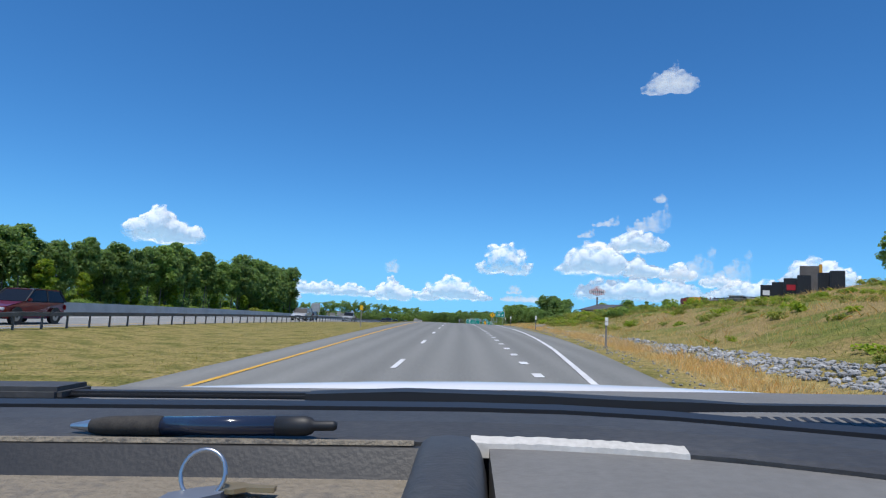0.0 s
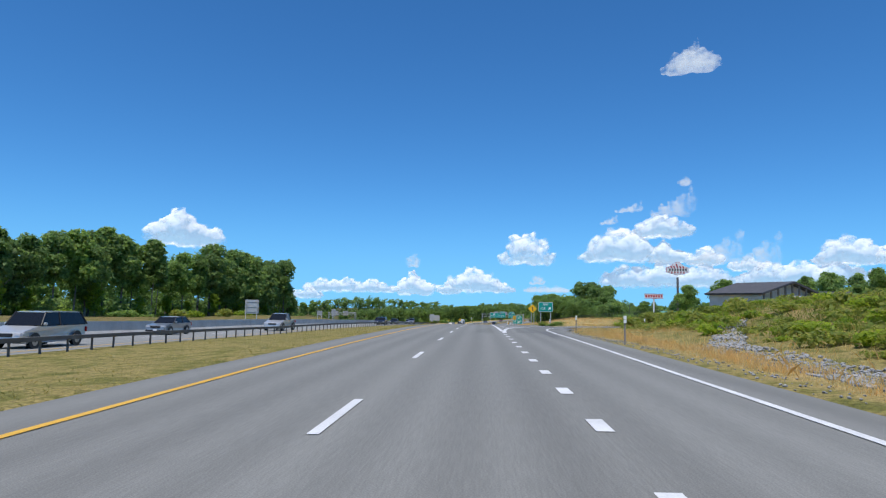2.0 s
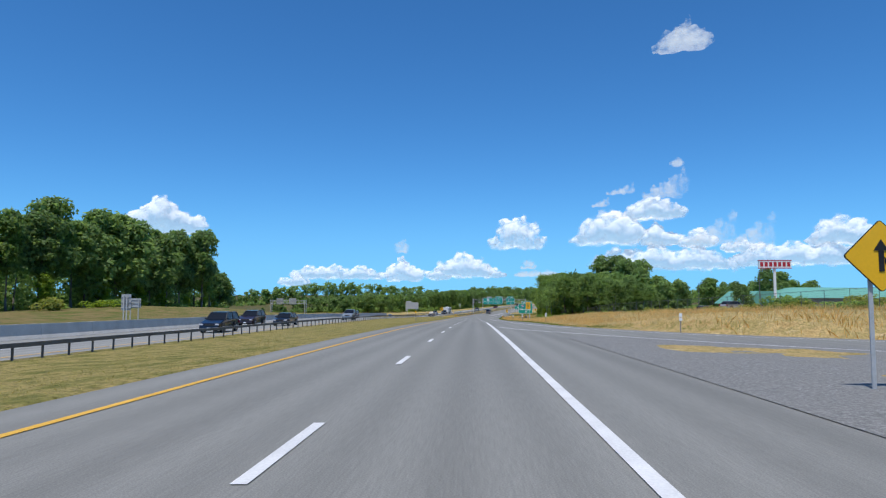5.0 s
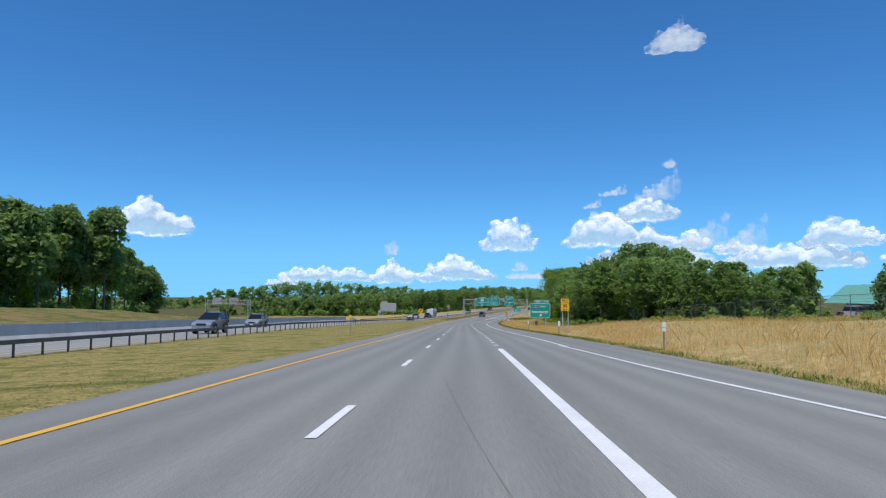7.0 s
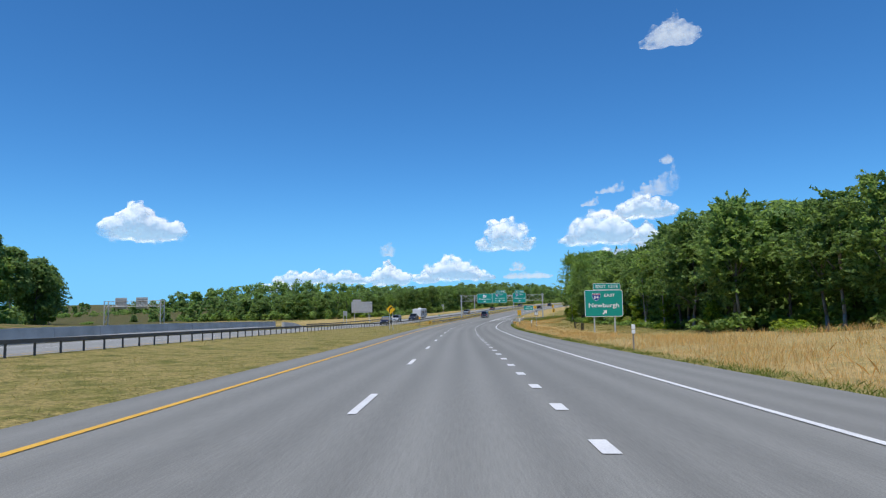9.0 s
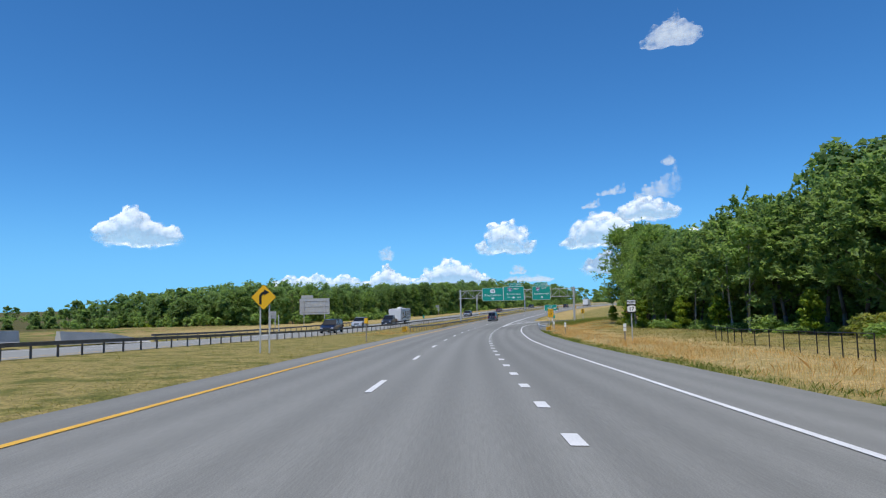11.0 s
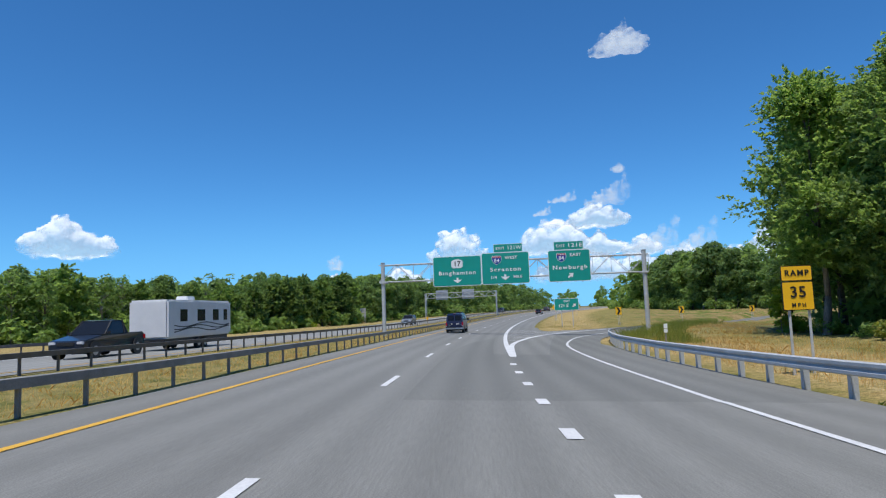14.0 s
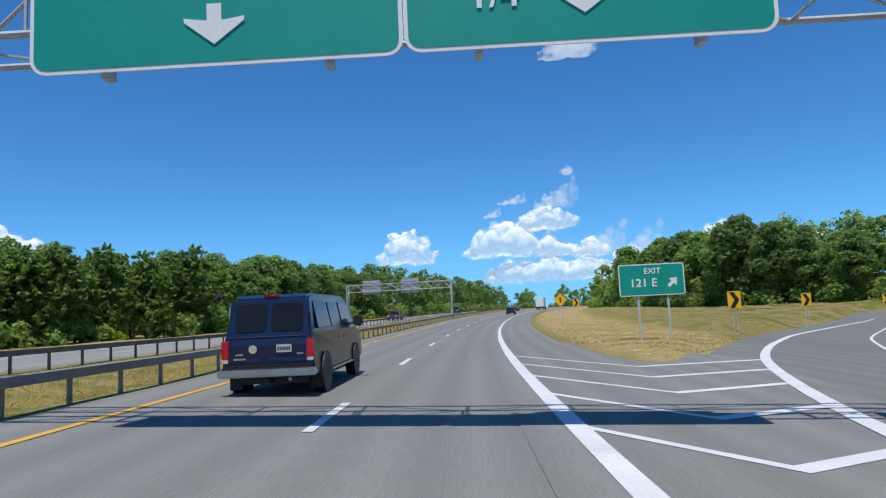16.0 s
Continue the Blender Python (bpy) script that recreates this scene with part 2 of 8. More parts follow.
def asphalt_material(name, dark, light):
    """Worn asphalt: u across the road, v along it. Long wheel streaks, mottling, fine stone grain, thin cracks."""
    m = material(name, [dark, tuple((a + b) / 2 for a, b in zip(dark, light)), light], 0.85, scale=0.35, fine=30, bump=0.25, bump_scale=45, coords="UV", stretch=(1, 0.06, 1), spec=0.3)
    t = m.node_tree
    b = t.nodes["Principled BSDF"]
    base = b.inputs["Base Color"].links[0].from_socket
    co = t.nodes.new("ShaderNodeTexCoord")
    g = t.nodes.new("ShaderNodeTexNoise")
    g.inputs["Scale"].default_value = 55
    g.inputs["Detail"].default_value = 2
    t.links.new(co.outputs["UV"], g.inputs["Vector"])
    w = t.nodes.new("ShaderNodeTexWave")
    w.wave_type, w.bands_direction = "BANDS", "X"
    w.inputs["Scale"].default_value = 0.5464 / 2
    w.inputs["Phase Offset"].default_value = 2.6
    w.inputs["Distortion"].default_value = 0.5
    w.inputs["Detail Scale"].default_value = 0.2
    t.links.new(co.outputs["UV"], w.inputs["Vector"])
    v = t.nodes.new("ShaderNodeMapRange")
    v.inputs["To Min"].default_value, v.inputs["To Max"].default_value = 0.90, 1.04
    t.links.new(w.outputs["Fac"], v.inputs["Value"])
    v2 = t.nodes.new("ShaderNodeMapRange")
    v2.inputs["From Min"].default_value, v2.inputs["From Max"].default_value = 0.3, 0.7
    v2.inputs["To Min"].default_value, v2.inputs["To Max"].default_value = 0.8, 1.2
    t.links.new(g.outputs[0], v2.inputs["Value"])
    mul = t.nodes.new("ShaderNodeMath")
    mul.operation = "MULTIPLY"
    t.links.new(v.outputs[0], mul.inputs[0])
    t.links.new(v2.outputs[0], mul.inputs[1])
    mm = t.nodes.new("ShaderNodeVectorMath")
    mm.operation = "SCALE"
    t.links.new(base, mm.inputs[0])
    t.links.new(mul.outputs[0], mm.inputs["Scale"])
    t.links.new(mm.outputs[0], b.inputs["Base Color"])
    return m


ASPHALT = asphalt_material("asphalt", (0.164, 0.163, 0.150), (0.236, 0.235, 0.217))
ASPHALT_NEW = asphalt_material("asphalt_ramp", (0.142, 0.142, 0.130), (0.204, 0.204, 0.188))
ASPHALT_PALE = asphalt_material("asphalt_pale", (0.205, 0.206, 0.192), (0.29, 0.291, 0.272))
WHITE_LINE = material("white_road_paint", [(0.5, 0.5, 0.5), (0.74, 0.74, 0.73)], 0.7, scale=1.2, fine=30)
YELLOW_LINE = material("yellow_road_paint", [(0.55, 0.30, 0.03), (0.72, 0.42, 0.05)], 0.7, scale=1.2, fine=30)
GRAVEL = material("gravel", [(0.07, 0.07, 0.066), (0.17, 0.168, 0.16), (0.33, 0.325, 0.31)], 0.9, scale=14, fine=45, bump=1.0, bump_scale=25)
ROCK = material("rock", [(0.22, 0.22, 0.218), (0.36, 0.36, 0.355), (0.50, 0.498, 0.49)], 0.85, scale=3, fine=25, rand=0.4, bump=0.5, bump_scale=20)
CONCRETE = material("concrete", [(0.36, 0.345, 0.31), (0.49, 0.47, 0.43), (0.58, 0.56, 0.51)], 0.85, scale=0.8, fine=18, bump=0.15, bump_scale=40)
GALV = material("galvanized_steel", [(0.40, 0.41, 0.41), (0.58, 0.59, 0.59)], 0.55, 0.15, scale=2, fine=30)
RUST_STEEL = material("weathered_rail_steel", [(0.10, 0.085, 0.075), (0.19, 0.175, 0.16)], 0.7, 0.1, scale=2, fine=30)
RAIL_GREY = material("dull_grey_rail_steel", [(0.17, 0.165, 0.15), (0.30, 0.295, 0.28)], 0.65, 0.1, scale=2, fine=30)
GREEN_SIGN = plain("green_sign_sheeting", (0.003, 0.325, 0.255), 0.45)
WHITE_SIGN = plain("white_sign_sheeting", (0.88, 0.88, 0.86), 0.45)
YELLOW_SIGN = plain("yellow_sign_sheeting", (0.95, 0.52, 0.012), 0.45)
BLACK_SIGN = plain("black_sign_ink", (0.012, 0.012, 0.012), 0.5)
BLUE_SIGN = plain("blue_sign_sheeting", (0.01, 0.06, 0.32), 0.45)
RED_SIGN = plain("red_sign_sheeting", (0.5, 0.02, 0.03), 0.45)
ALUMINIUM = material("sign_back_aluminium", [(0.38, 0.39, 0.40), (0.52, 0.53, 0.54)], 0.45, 0.2, scale=2, fine=20)
WOOD_POST = material("weathered_wood", [(0.20, 0.17, 0.14), (0.36, 0.33, 0.29)], 0.85, scale=5, fine=40, stretch=(1, 1, 0.1))
BARK = material("bark", [(0.07, 0.058, 0.048), (0.18, 0.155, 0.13), (0.34, 0.31, 0.28)], 0.9, scale=3, fine=20, stretch=(1, 1, 0.2), rand=0.3)
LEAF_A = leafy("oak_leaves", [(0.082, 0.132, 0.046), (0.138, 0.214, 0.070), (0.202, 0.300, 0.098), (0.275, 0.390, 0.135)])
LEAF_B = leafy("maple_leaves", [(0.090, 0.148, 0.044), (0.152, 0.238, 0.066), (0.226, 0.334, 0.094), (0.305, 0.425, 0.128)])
LEAF_Y = leafy("young_leaves", [(0.084, 0.149, 0.017), (0.168, 0.253, 0.028), (0.264, 0.345, 0.033), (0.312, 0.380, 0.055)])
WEED = leafy("weeds", [(0.115, 0.160, 0.034), (0.180, 0.235, 0.045), (0.260, 0.290, 0.068), (0.348, 0.320, 0.100)])
DRY = leafy("dry_grass", [(0.470, 0.300, 0.098), (0.580, 0.400, 0.155), (0.670, 0.490, 0.230), (0.740, 0.585, 0.330)])
TURF = leafy("turf_blades", [(0.17, 0.18, 0.05), (0.26, 0.24, 0.075), (0.38, 0.32, 0.13), (0.50, 0.41, 0.20)])


# ---- mesh helpers ----
def mesh_of(name, verts, faces, mat, smooth_it=False, uv=None):
    me = bpy.data.meshes.new(name)
    me.from_pydata([tuple(v) for v in verts], [], [tuple(f) for f in faces])
    me.materials.append(mat)
    if uv is not None:
        lay = me.uv_layers.new(name="uv")
        idx = np.empty(len(me.loops), dtype=np.int32)
        me.loops.foreach_get("vertex_index", idx)
        lay.data.foreach_set("uv", np.asarray(uv, float)[idx].ravel())
    if smooth_it:
        me.polygons.foreach_set("use_smooth", [True] * len(me.polygons))
    me.update()
    return me


def part(name, bm, material_, parent, label="", smooth_it=False):
    me = bpy.data.meshes.new(name)
    bm.to_mesh(me)
    bm.free()
    me.materials.append(material_)
    if smooth_it:
        me.polygons.foreach_set("use_smooth", [True] * len(me.polygons))
    ob = new(name, me)
    if parent:
        ob.parent = parent
    if label:
        ob["label"] = label
    return ob


def box(x0, x1, y0, y1, z0, z1, bevel=0.0, bm=None):
    own = bm is None
    bm = bm or bmesh.new()
    r = bmesh.ops.create_cube(bm, size=1)
    for v in r["verts"]:
        v.co = Vector(((x0 + x1) / 2 + v.co.x * (x1 - x0), (y0 + y1) / 2 + v.co.y * (y1 - y0), (z0 + z1) / 2 + v.co.z * (z1 - z0)))
    if bevel and own:
        bmesh.ops.bevel(bm, geom=bm.edges[:], offset=bevel, segments=2, affect="EDGES", clamp_overlap=True)
    return bm


def tube(p0, p1, r0, r1=None, seg=8, bm=None):
    bm = bm or bmesh.new()
    p0, p1 = Vector(p0), Vector(p1)
    r1 = r0 if r1 is None else r1
    q = (p1 - p0).to_track_quat("Z", "Y")
    ring = []
    for p, r in ((p0, r0), (p1, r1)):
        ring.append([bm.verts.new(p + q @ Vector((r * math.cos(a), r * math.sin(a), 0))) for a in (2 * math.pi * i / seg for i in range(seg))])
    for i in range(seg):
        bm.faces.new((ring[0][i], ring[0][(i + 1) % seg], ring[1][(i + 1) % seg], ring[1][i]))
    bm.faces.new(ring[0][::-1])
    bm.faces.new(ring[1])
    return bm


def prism(outline, y0, y1, bm=None):
    """A flat outline of (x, z) given depth along y."""
    bm = bm or bmesh.new()
    a = [bm.verts.new((x, y0, z)) for x, z in outline]
    b = [bm.verts.new((x, y1, z)) for x, z in outline]
    n = len(outline)
    bm.faces.new(a)
    bm.faces.new(b[::-1])
    for i in range(n):
        bm.faces.new((a[(i + 1) % n], a[i], b[i], b[(i + 1) % n]))
    bmesh.ops.recalc_face_normals(bm, faces=bm.faces[:])
    return bm


def loft(rings, bm=None, caps=True):
    """Closed rings of equal length, joined one to the next."""
    bm = bm or bmesh.new()
    rr = [[bm.verts.new(p) for p in r] for r in rings]
    n = len(rr[0])
    for a, b in zip(rr, rr[1:]):
        for i in range(n):
            bm.faces.new((a[i], a[(i + 1) % n], b[(i + 1) % n], b[i]))
    if caps:
        bm.faces.new(rr[0][::-1])
        bm.faces.new(rr[-1])
    bmesh.ops.recalc_face_normals(bm, faces=bm.faces[:])
    return bm


def thing(name, m, label, category, group="", kind=""):
    ob = new(name)
    ob.matrix_world = m
    return tagged(ob, label, category, group, kind)


def strip(name, s, l_left, l_right, u, mat, label="", category="", cols=2, kind="structure", parent=None, drop=0.0):
    """A ribbon along the road between two side lines."""
    s = np.asarray(s, float)
    a = np.broadcast_to(l_left(s) if callable(l_left) else l_left, s.shape)
    b = np.broadcast_to(l_right(s) if callable(l_right) else l_right, s.shape)
    h = np.broadcast_to(u(s) if callable(u) else u, s.shape)
    w = np.linspace(0, 1, cols)
    L = a[:, None] * (1 - w) + b[:, None] * w
    if name == "pavement":
        h = h * np.clip(np.minimum(s - s[0], s[-1] - s) / 4.0, 0.15, 1.0)
    P = world(s[:, None], L, h[:, None]).reshape(-1, 3)
    uv = np.stack([L, np.broadcast_to(s[:, None], L.shape)], -1).reshape(-1, 2)
    F = [(i * cols + j, i * cols + j + 1, (i + 1) * cols + j + 1, (i + 1) * cols + j) for i in range(len(s) - 1) for j in range(cols - 1)]
    ob = new(name, mesh_of(name, P, F, mat, uv=uv))
    if parent:
        ob.parent = parent
    return tagged(ob, label, category, "", kind)


def curve_strip(name, pts, w0, w1, u, mat, label="", category="", kind="structure", cols=2, fine=1.5):
    """A ribbon along a smooth line of (s, l) points, from w0 to w1 to its right."""
    pts = np.array(pts, float)
    d = np.concatenate([[0], np.cumsum(np.hypot(*np.diff(pts, axis=0).T))])
    q = np.linspace(0, d[-1], max(2, int(d[-1] / fine)))
    c = np.stack([np.interp(q, d, pts[:, 0]), np.interp(q, d, pts[:, 1])], -1)
    for _ in range(6):
        c[1:-1] = (c[:-2] + 2 * c[1:-1] + c[2:]) / 4
    t = np.gradient(c, axis=0)
    t /= np.linalg.norm(t, axis=1)[:, None]
    nrm = np.stack([-t[:, 1], t[:, 0]], -1)
    w = np.linspace(w0, w1, cols)
    S = c[:, 0:1] + nrm[:, 0:1] * w
    L = c[:, 1:2] + nrm[:, 1:2] * w
    ease = np.clip(np.minimum(q, q[-1] - q) / 4.0, 0.15, 1.0)[:, None]
    P = world(S, L, u * ease).reshape(-1, 3)
    uv = np.stack([L, S], -1).reshape(-1, 2)
    F = [(i * cols + j, i * cols + j + 1, (i + 1) * cols + j + 1, (i + 1) * cols + j) for i in range(len(q) - 1) for j in range(cols - 1)]
    ob = new(name, mesh_of(name, P, F, mat, uv=uv))
    return tagged(ob, label, category, "", kind)


# ---- land ----
def ground_material():
    m = bpy.data.materials.new("land")
    m.use_nodes = True
    t = m.node_tree
    b = t.nodes["Principled BSDF"]
    b.inputs["Roughness"].default_value = 0.95
    b.inputs["Specular IOR Level"].default_value = 0.1
    co = t.nodes.new("ShaderNodeTexCoord")
    def ramp(scale, cols, lo=0.35, hi=0.65, detail=6):
        n = t.nodes.new("ShaderNodeTexNoise")
        n.inputs["Scale"].default_value = scale
        n.inputs["Detail"].default_value = detail
        n.inputs["Roughness"].default_value = 0.65
        t.links.new(co.outputs["Object"], n.inputs["Vector"])
        r = t.nodes.new("ShaderNodeValToRGB")
        while len(r.color_ramp.elements) < len(cols):
            r.color_ramp.elements.new(0.5)
        for i, c in enumerate(cols):
            r.color_ramp.elements[i].position = lo + (hi - lo) * i / (len(cols) - 1)
            r.color_ramp.elements[i].color = (*c, 1)
        t.links.new(n.outputs[0], r.inputs[0])
        return r.outputs[0]
    mown = ramp(0.7, [(0.13, 0.135, 0.036), (0.21, 0.19, 0.060), (0.32, 0.255, 0.10), (0.16, 0.155, 0.042)])
    fine = ramp(9.0, [(0.55, 0.55, 0.5), (1.0, 1.0, 1.0), (1.35, 1.3, 1.25)], detail=4)
    dry = ramp(0.9, [(0.36, 0.25, 0.10), (0.48, 0.35, 0.16), (0.30, 0.24, 0.09), (0.54, 0.41, 0.21)])
    wild = ramp(0.16, [(0.070, 0.120, 0.022), (0.14, 0.18, 0.036), (0.33, 0.235, 0.115), (0.26, 0.19, 0.075), (0.10, 0.15, 0.026), (0.20, 0.20, 0.05)])
    # dark tones that put the shade of the woods into the land's colour
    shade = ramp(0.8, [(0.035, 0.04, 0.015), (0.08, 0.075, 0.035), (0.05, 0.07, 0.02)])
    at_ = t.nodes.new("ShaderNodeAttribute")
    at_.attribute_name = "cover"
    sep = t.nodes.new("ShaderNodeSeparateColor")
    t.links.new(at_.outputs["Color"], sep.inputs[0])
    last = mown
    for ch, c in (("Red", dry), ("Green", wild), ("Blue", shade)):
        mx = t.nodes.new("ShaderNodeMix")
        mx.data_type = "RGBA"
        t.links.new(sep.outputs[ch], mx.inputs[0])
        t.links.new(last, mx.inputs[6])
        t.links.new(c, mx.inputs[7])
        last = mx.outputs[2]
    mx = t.nodes.new("ShaderNodeMix")
    mx.data_type = "RGBA"
    mx.blend_type = "MULTIPLY"
    mx.inputs[0].default_value = 1.0
    t.links.new(last, mx.inputs[6])
    t.links.new(fine, mx.inputs[7])
    t.links.new(mx.outputs[2], b.inputs["Base Color"])
    nb = t.nodes.new("ShaderNodeTexNoise")
    nb.inputs["Scale"].default_value = 14
    nb.inputs["Detail"].default_value = 6
    t.links.new(co.outputs["Object"], nb.inputs["Vector"])
    bp = t.nodes.new("ShaderNodeBump")
    bp.inputs["Strength"].default_value = 0.9
    bp.inputs["Distance"].default_value = 0.12
    t.links.new(nb.outputs[0], bp.inputs["Height"])
    t.links.new(bp.outputs[0], b.inputs["Normal"])
    return m


gs = np.concatenate([np.arange(-390, -40, 25), np.arange(-40, 110, 2.5), np.arange(110, 255, 1.25), np.arange(255, 440, 2.5), np.arange(440, 560, 1.25), np.arange(560, 620, 2.5), np.arange(620, 1000, 12), np.arange(1000, 3400, 80)])
gl = np.concatenate([[-1500, -1000, -700, -500, -350, -260, -200, -160], np.arange(-130, -60, 6), np.arange(-60, -30, 2), np.arange(-30, -4, 0.5),
                     np.arange(-4, 5, 1.5), np.arange(5, 30, 0.5), np.arange(30, 60, 2), np.arange(60, 130, 6), [140, 165, 200, 250, 320, 420, 560]])
GS, GL = np.meshgrid(gs, gl, indexing="ij")
GU = ground_u(GS, GL)
GP = world(GS, GL, GU).reshape(-1, 3)
nl = len(gl)
GF = [(i * nl + j, i * nl + j + 1, (i + 1) * nl + j + 1, (i + 1) * nl + j) for i in range(len(gs) - 1) for j in range(nl - 1)]
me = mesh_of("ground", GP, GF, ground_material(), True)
cover = me.color_attributes.new("cover", "FLOAT_COLOR", "POINT")
de = GL - edge_r(GS)
dl = far_l(GS) - 0.4 - GL
dry_w = smooth(0.3, 1.6, de) * (smooth(120, 195, GS) * (1 - smooth(17 - 9 * smooth(310, 345, GS), 30 - 19 * smooth(310, 345, GS), de)) + (1 - smooth(90, 120, GS)) * (0.9 * (1 - smooth(2.0, 4.0, de)) + 0.12 * smooth(4, 7, de))) + smooth(385, 430, GS) * smooth(0.5, 3, dl) * (1 - smooth(25, 35, dl)) * 0.8
wild_w = smooth(4, 7, de) * (1 - smooth(90, 125, GS)) * 0.75 + smooth(15, 25, de) * smooth(110, 130, GS) + smooth(1, 4, dl) * (1 - smooth(385, 430, GS)) * 0.9 + smooth(25, 35, dl)
# blue channel: painted shade, darker towards and under the woods on both sides
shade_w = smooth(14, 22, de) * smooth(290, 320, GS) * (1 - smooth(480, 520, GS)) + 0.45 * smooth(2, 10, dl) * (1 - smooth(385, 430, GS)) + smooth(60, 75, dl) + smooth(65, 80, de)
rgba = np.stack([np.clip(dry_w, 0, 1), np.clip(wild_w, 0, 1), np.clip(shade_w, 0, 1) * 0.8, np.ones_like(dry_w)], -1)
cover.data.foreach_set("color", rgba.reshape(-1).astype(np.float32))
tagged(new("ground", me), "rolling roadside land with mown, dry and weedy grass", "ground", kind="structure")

# ---- carriageways ----
S_ALL = np.concatenate([np.arange(-390, -40, 30), np.arange(-40, 620, 2), np.arange(620, 1500, 10)])
strip("road", S_ALL, -5.05, edge_r, 0.0, ASPHALT, "worn grey asphalt motorway carriageway with tyre streaks", "road", cols=6)
strip("road", S_ALL, lambda s: far_l(s) - 0.1, lambda s: rail_l(s) - 0.6, lambda s: onc(s), ASPHALT_PALE, "pale worn asphalt of the oncoming carriageway", "road", cols=4)

RAMP_IN = [(113, 3.75), (119, 3.9), (129, 4.6), (137.4, 6.7), (144.5, 10.1), (156, 16.1), (169, 26), (184, 40)]
curve_strip("road", RAMP_OUT, -5.6, 0.9, 0.006, ASPHALT_NEW, "asphalt exit ramp curving away uphill", "road", cols=5)
ON_IN = [(160, 36), (172, 22), (180, 15.8), (186, 12.4), (193, 9.6), (200, 7.0), (207, 4.9), (215, 3.9)]
curve_strip("road", ON_OUT, -6.6, 2.2, 0.009, ASPHALT, "asphalt entry ramp joining the motorway", "road", cols=5)
EX_IN = [(446, 3.85), (459.3, 4.14), (464.7, 4.67), (473.4, 5.9), (478.5, 6.85), (484.5, 8.3), (492.5, 10.9), (497.5, 12.7), (505.7, 16.4), (518.4, 23), (537.6, 35), (560, 49)]
curve_strip("road", EX_OUT, -6.5, 2.3, 0.006, ASPHALT_NEW, "dark asphalt exit ramp bending away", "road", cols=5)
# paved gore before the grass island
strip("pavement", np.arange(446, 512, 2.0), 3.0, lerp([(446, 5.5), (480, 8.5), (498, 12.5), (504, 9.0), (512, 7.0)]), 0.011, ASPHALT, "paved gore between motorway and exit ramp", "pavement", cols=3)
strip("pavement", np.arange(112, 152, 2.0), 3.0, lerp([(112, 4.5), (130, 5.4), (140, 8.0), (148, 11.5), (152, 10.0)]), 0.011, ASPHALT, "paved gore beside the first exit ramp", "pavement", cols=3)
strip("pavement", np.arange(190, 218, 1.0), 3.0, lerp([(190, 7.6), (193, 9.6), (200, 7.0), (207, 4.9), (218, 4.0)]), 0.011, ASPHALT, "paved gore at the end of the entry ramp", "pavement", cols=3)
strip("gravel", np.arange(152, 192, 1.0), 7.0, lerp([(152, 16), (166, 28), (172, 25), (180, 19), (186, 15), (192, 11.5)]), lambda s: np.full(s.shape, 0.014), GRAVEL, "loose grey gravel between the ramps", "gravel", cols=8)

strip("pavement", np.arange(188, 199, 1.0), 6.8, lerp([(188, 12.5), (192, 11.5), (198, 8.5)]), 0.017, ASPHALT, "paved tip between motorway and entry ramp", "pavement", cols=3)

# ---- painted lines ----
strip("yellow_line", S_ALL, -3.74, -3.58, 0.012, YELLOW_LINE, "solid yellow line along the median shoulder", "road line")
strip("yellow_line", S_ALL, lambda s: rail_l(s) - 1.7, lambda s: rail_l(s) - 1.55, lambda s: onc(s) + 0.012, YELLOW_LINE, "solid yellow line of the oncoming lanes", "road line")
strip("white_line", S_ALL, lambda s: far_l(s) + 2.3, lambda s: far_l(s) + 2.45, lambda s: onc(s) + 0.012, WHITE_LINE, "white edge line of the oncoming lanes", "road line")
strip("white_line", np.arange(-390, 115, 2.0), lerp([(-390, 3.8), (0, 3.7), (22, 4.45), (37, 5.52), (47, 6.0), (56, 6.3), (68, 6.65), (90, 6.85), (105, 7.05), (114, 7.12)]), lerp([(-390, 3.96), (0, 3.86), (22, 4.61), (37, 5.68), (47, 6.16), (56, 6.46), (68, 6.81), (90, 7.01), (105, 7.21), (114, 7.28)]), 0.014, WHITE_LINE, "white edge line easing out to the exit lane", "road line")
curve_strip("white_line", RAMP_OUT, -0.08, 0.08, 0.018, WHITE_LINE, "white outer edge line of the exit ramp", "road line")
curve_strip("white_line", RAMP_IN, -0.14, 0.14, 0.022, WHITE_LINE, "wide white line round the exit gore", "road line")
curve_strip("white_line", ON_OUT, -0.08, 0.08, 0.018, WHITE_LINE, "white outer edge line of the entry ramp", "road line")
curve_strip("white_line", ON_IN, -0.09, 0.09, 0.022, WHITE_LINE, "white inner line of the entry ramp", "road line")
strip("white_line", np.arange(117, 246, 2.0), lerp([(117, 3.55), (150, 3.62), (190, 3.60), (246, 3.52)]), lerp([(117, 3.85), (150, 3.8), (190, 3.84), (246, 3.80)]), 0.016, WHITE_LINE, "broad white lane line past the ramps", "road line")
verge_line = lerp([(248, 7.38), (262, 7.34), (280, 7.14), (300, 6.97), (335, 7.0), (350, 7.12), (385, 7.04), (405, 7.22), (432, 7.22)])
strip("white_line", np.arange(248, 432, 2.0), verge_line, lambda s: verge_line(s) + 0.16, 0.014, WHITE_LINE, "white edge line beside the dry verge", "road line")
curve_strip("white_line", EX_OUT, -0.08, 0.08, 0.018, WHITE_LINE, "white outer edge line of the second exit ramp", "road line")
curve_strip("white_line", EX_IN, -0.17, 0.17, 0.024, WHITE_LINE, "wide white line round the second gore", "road line")
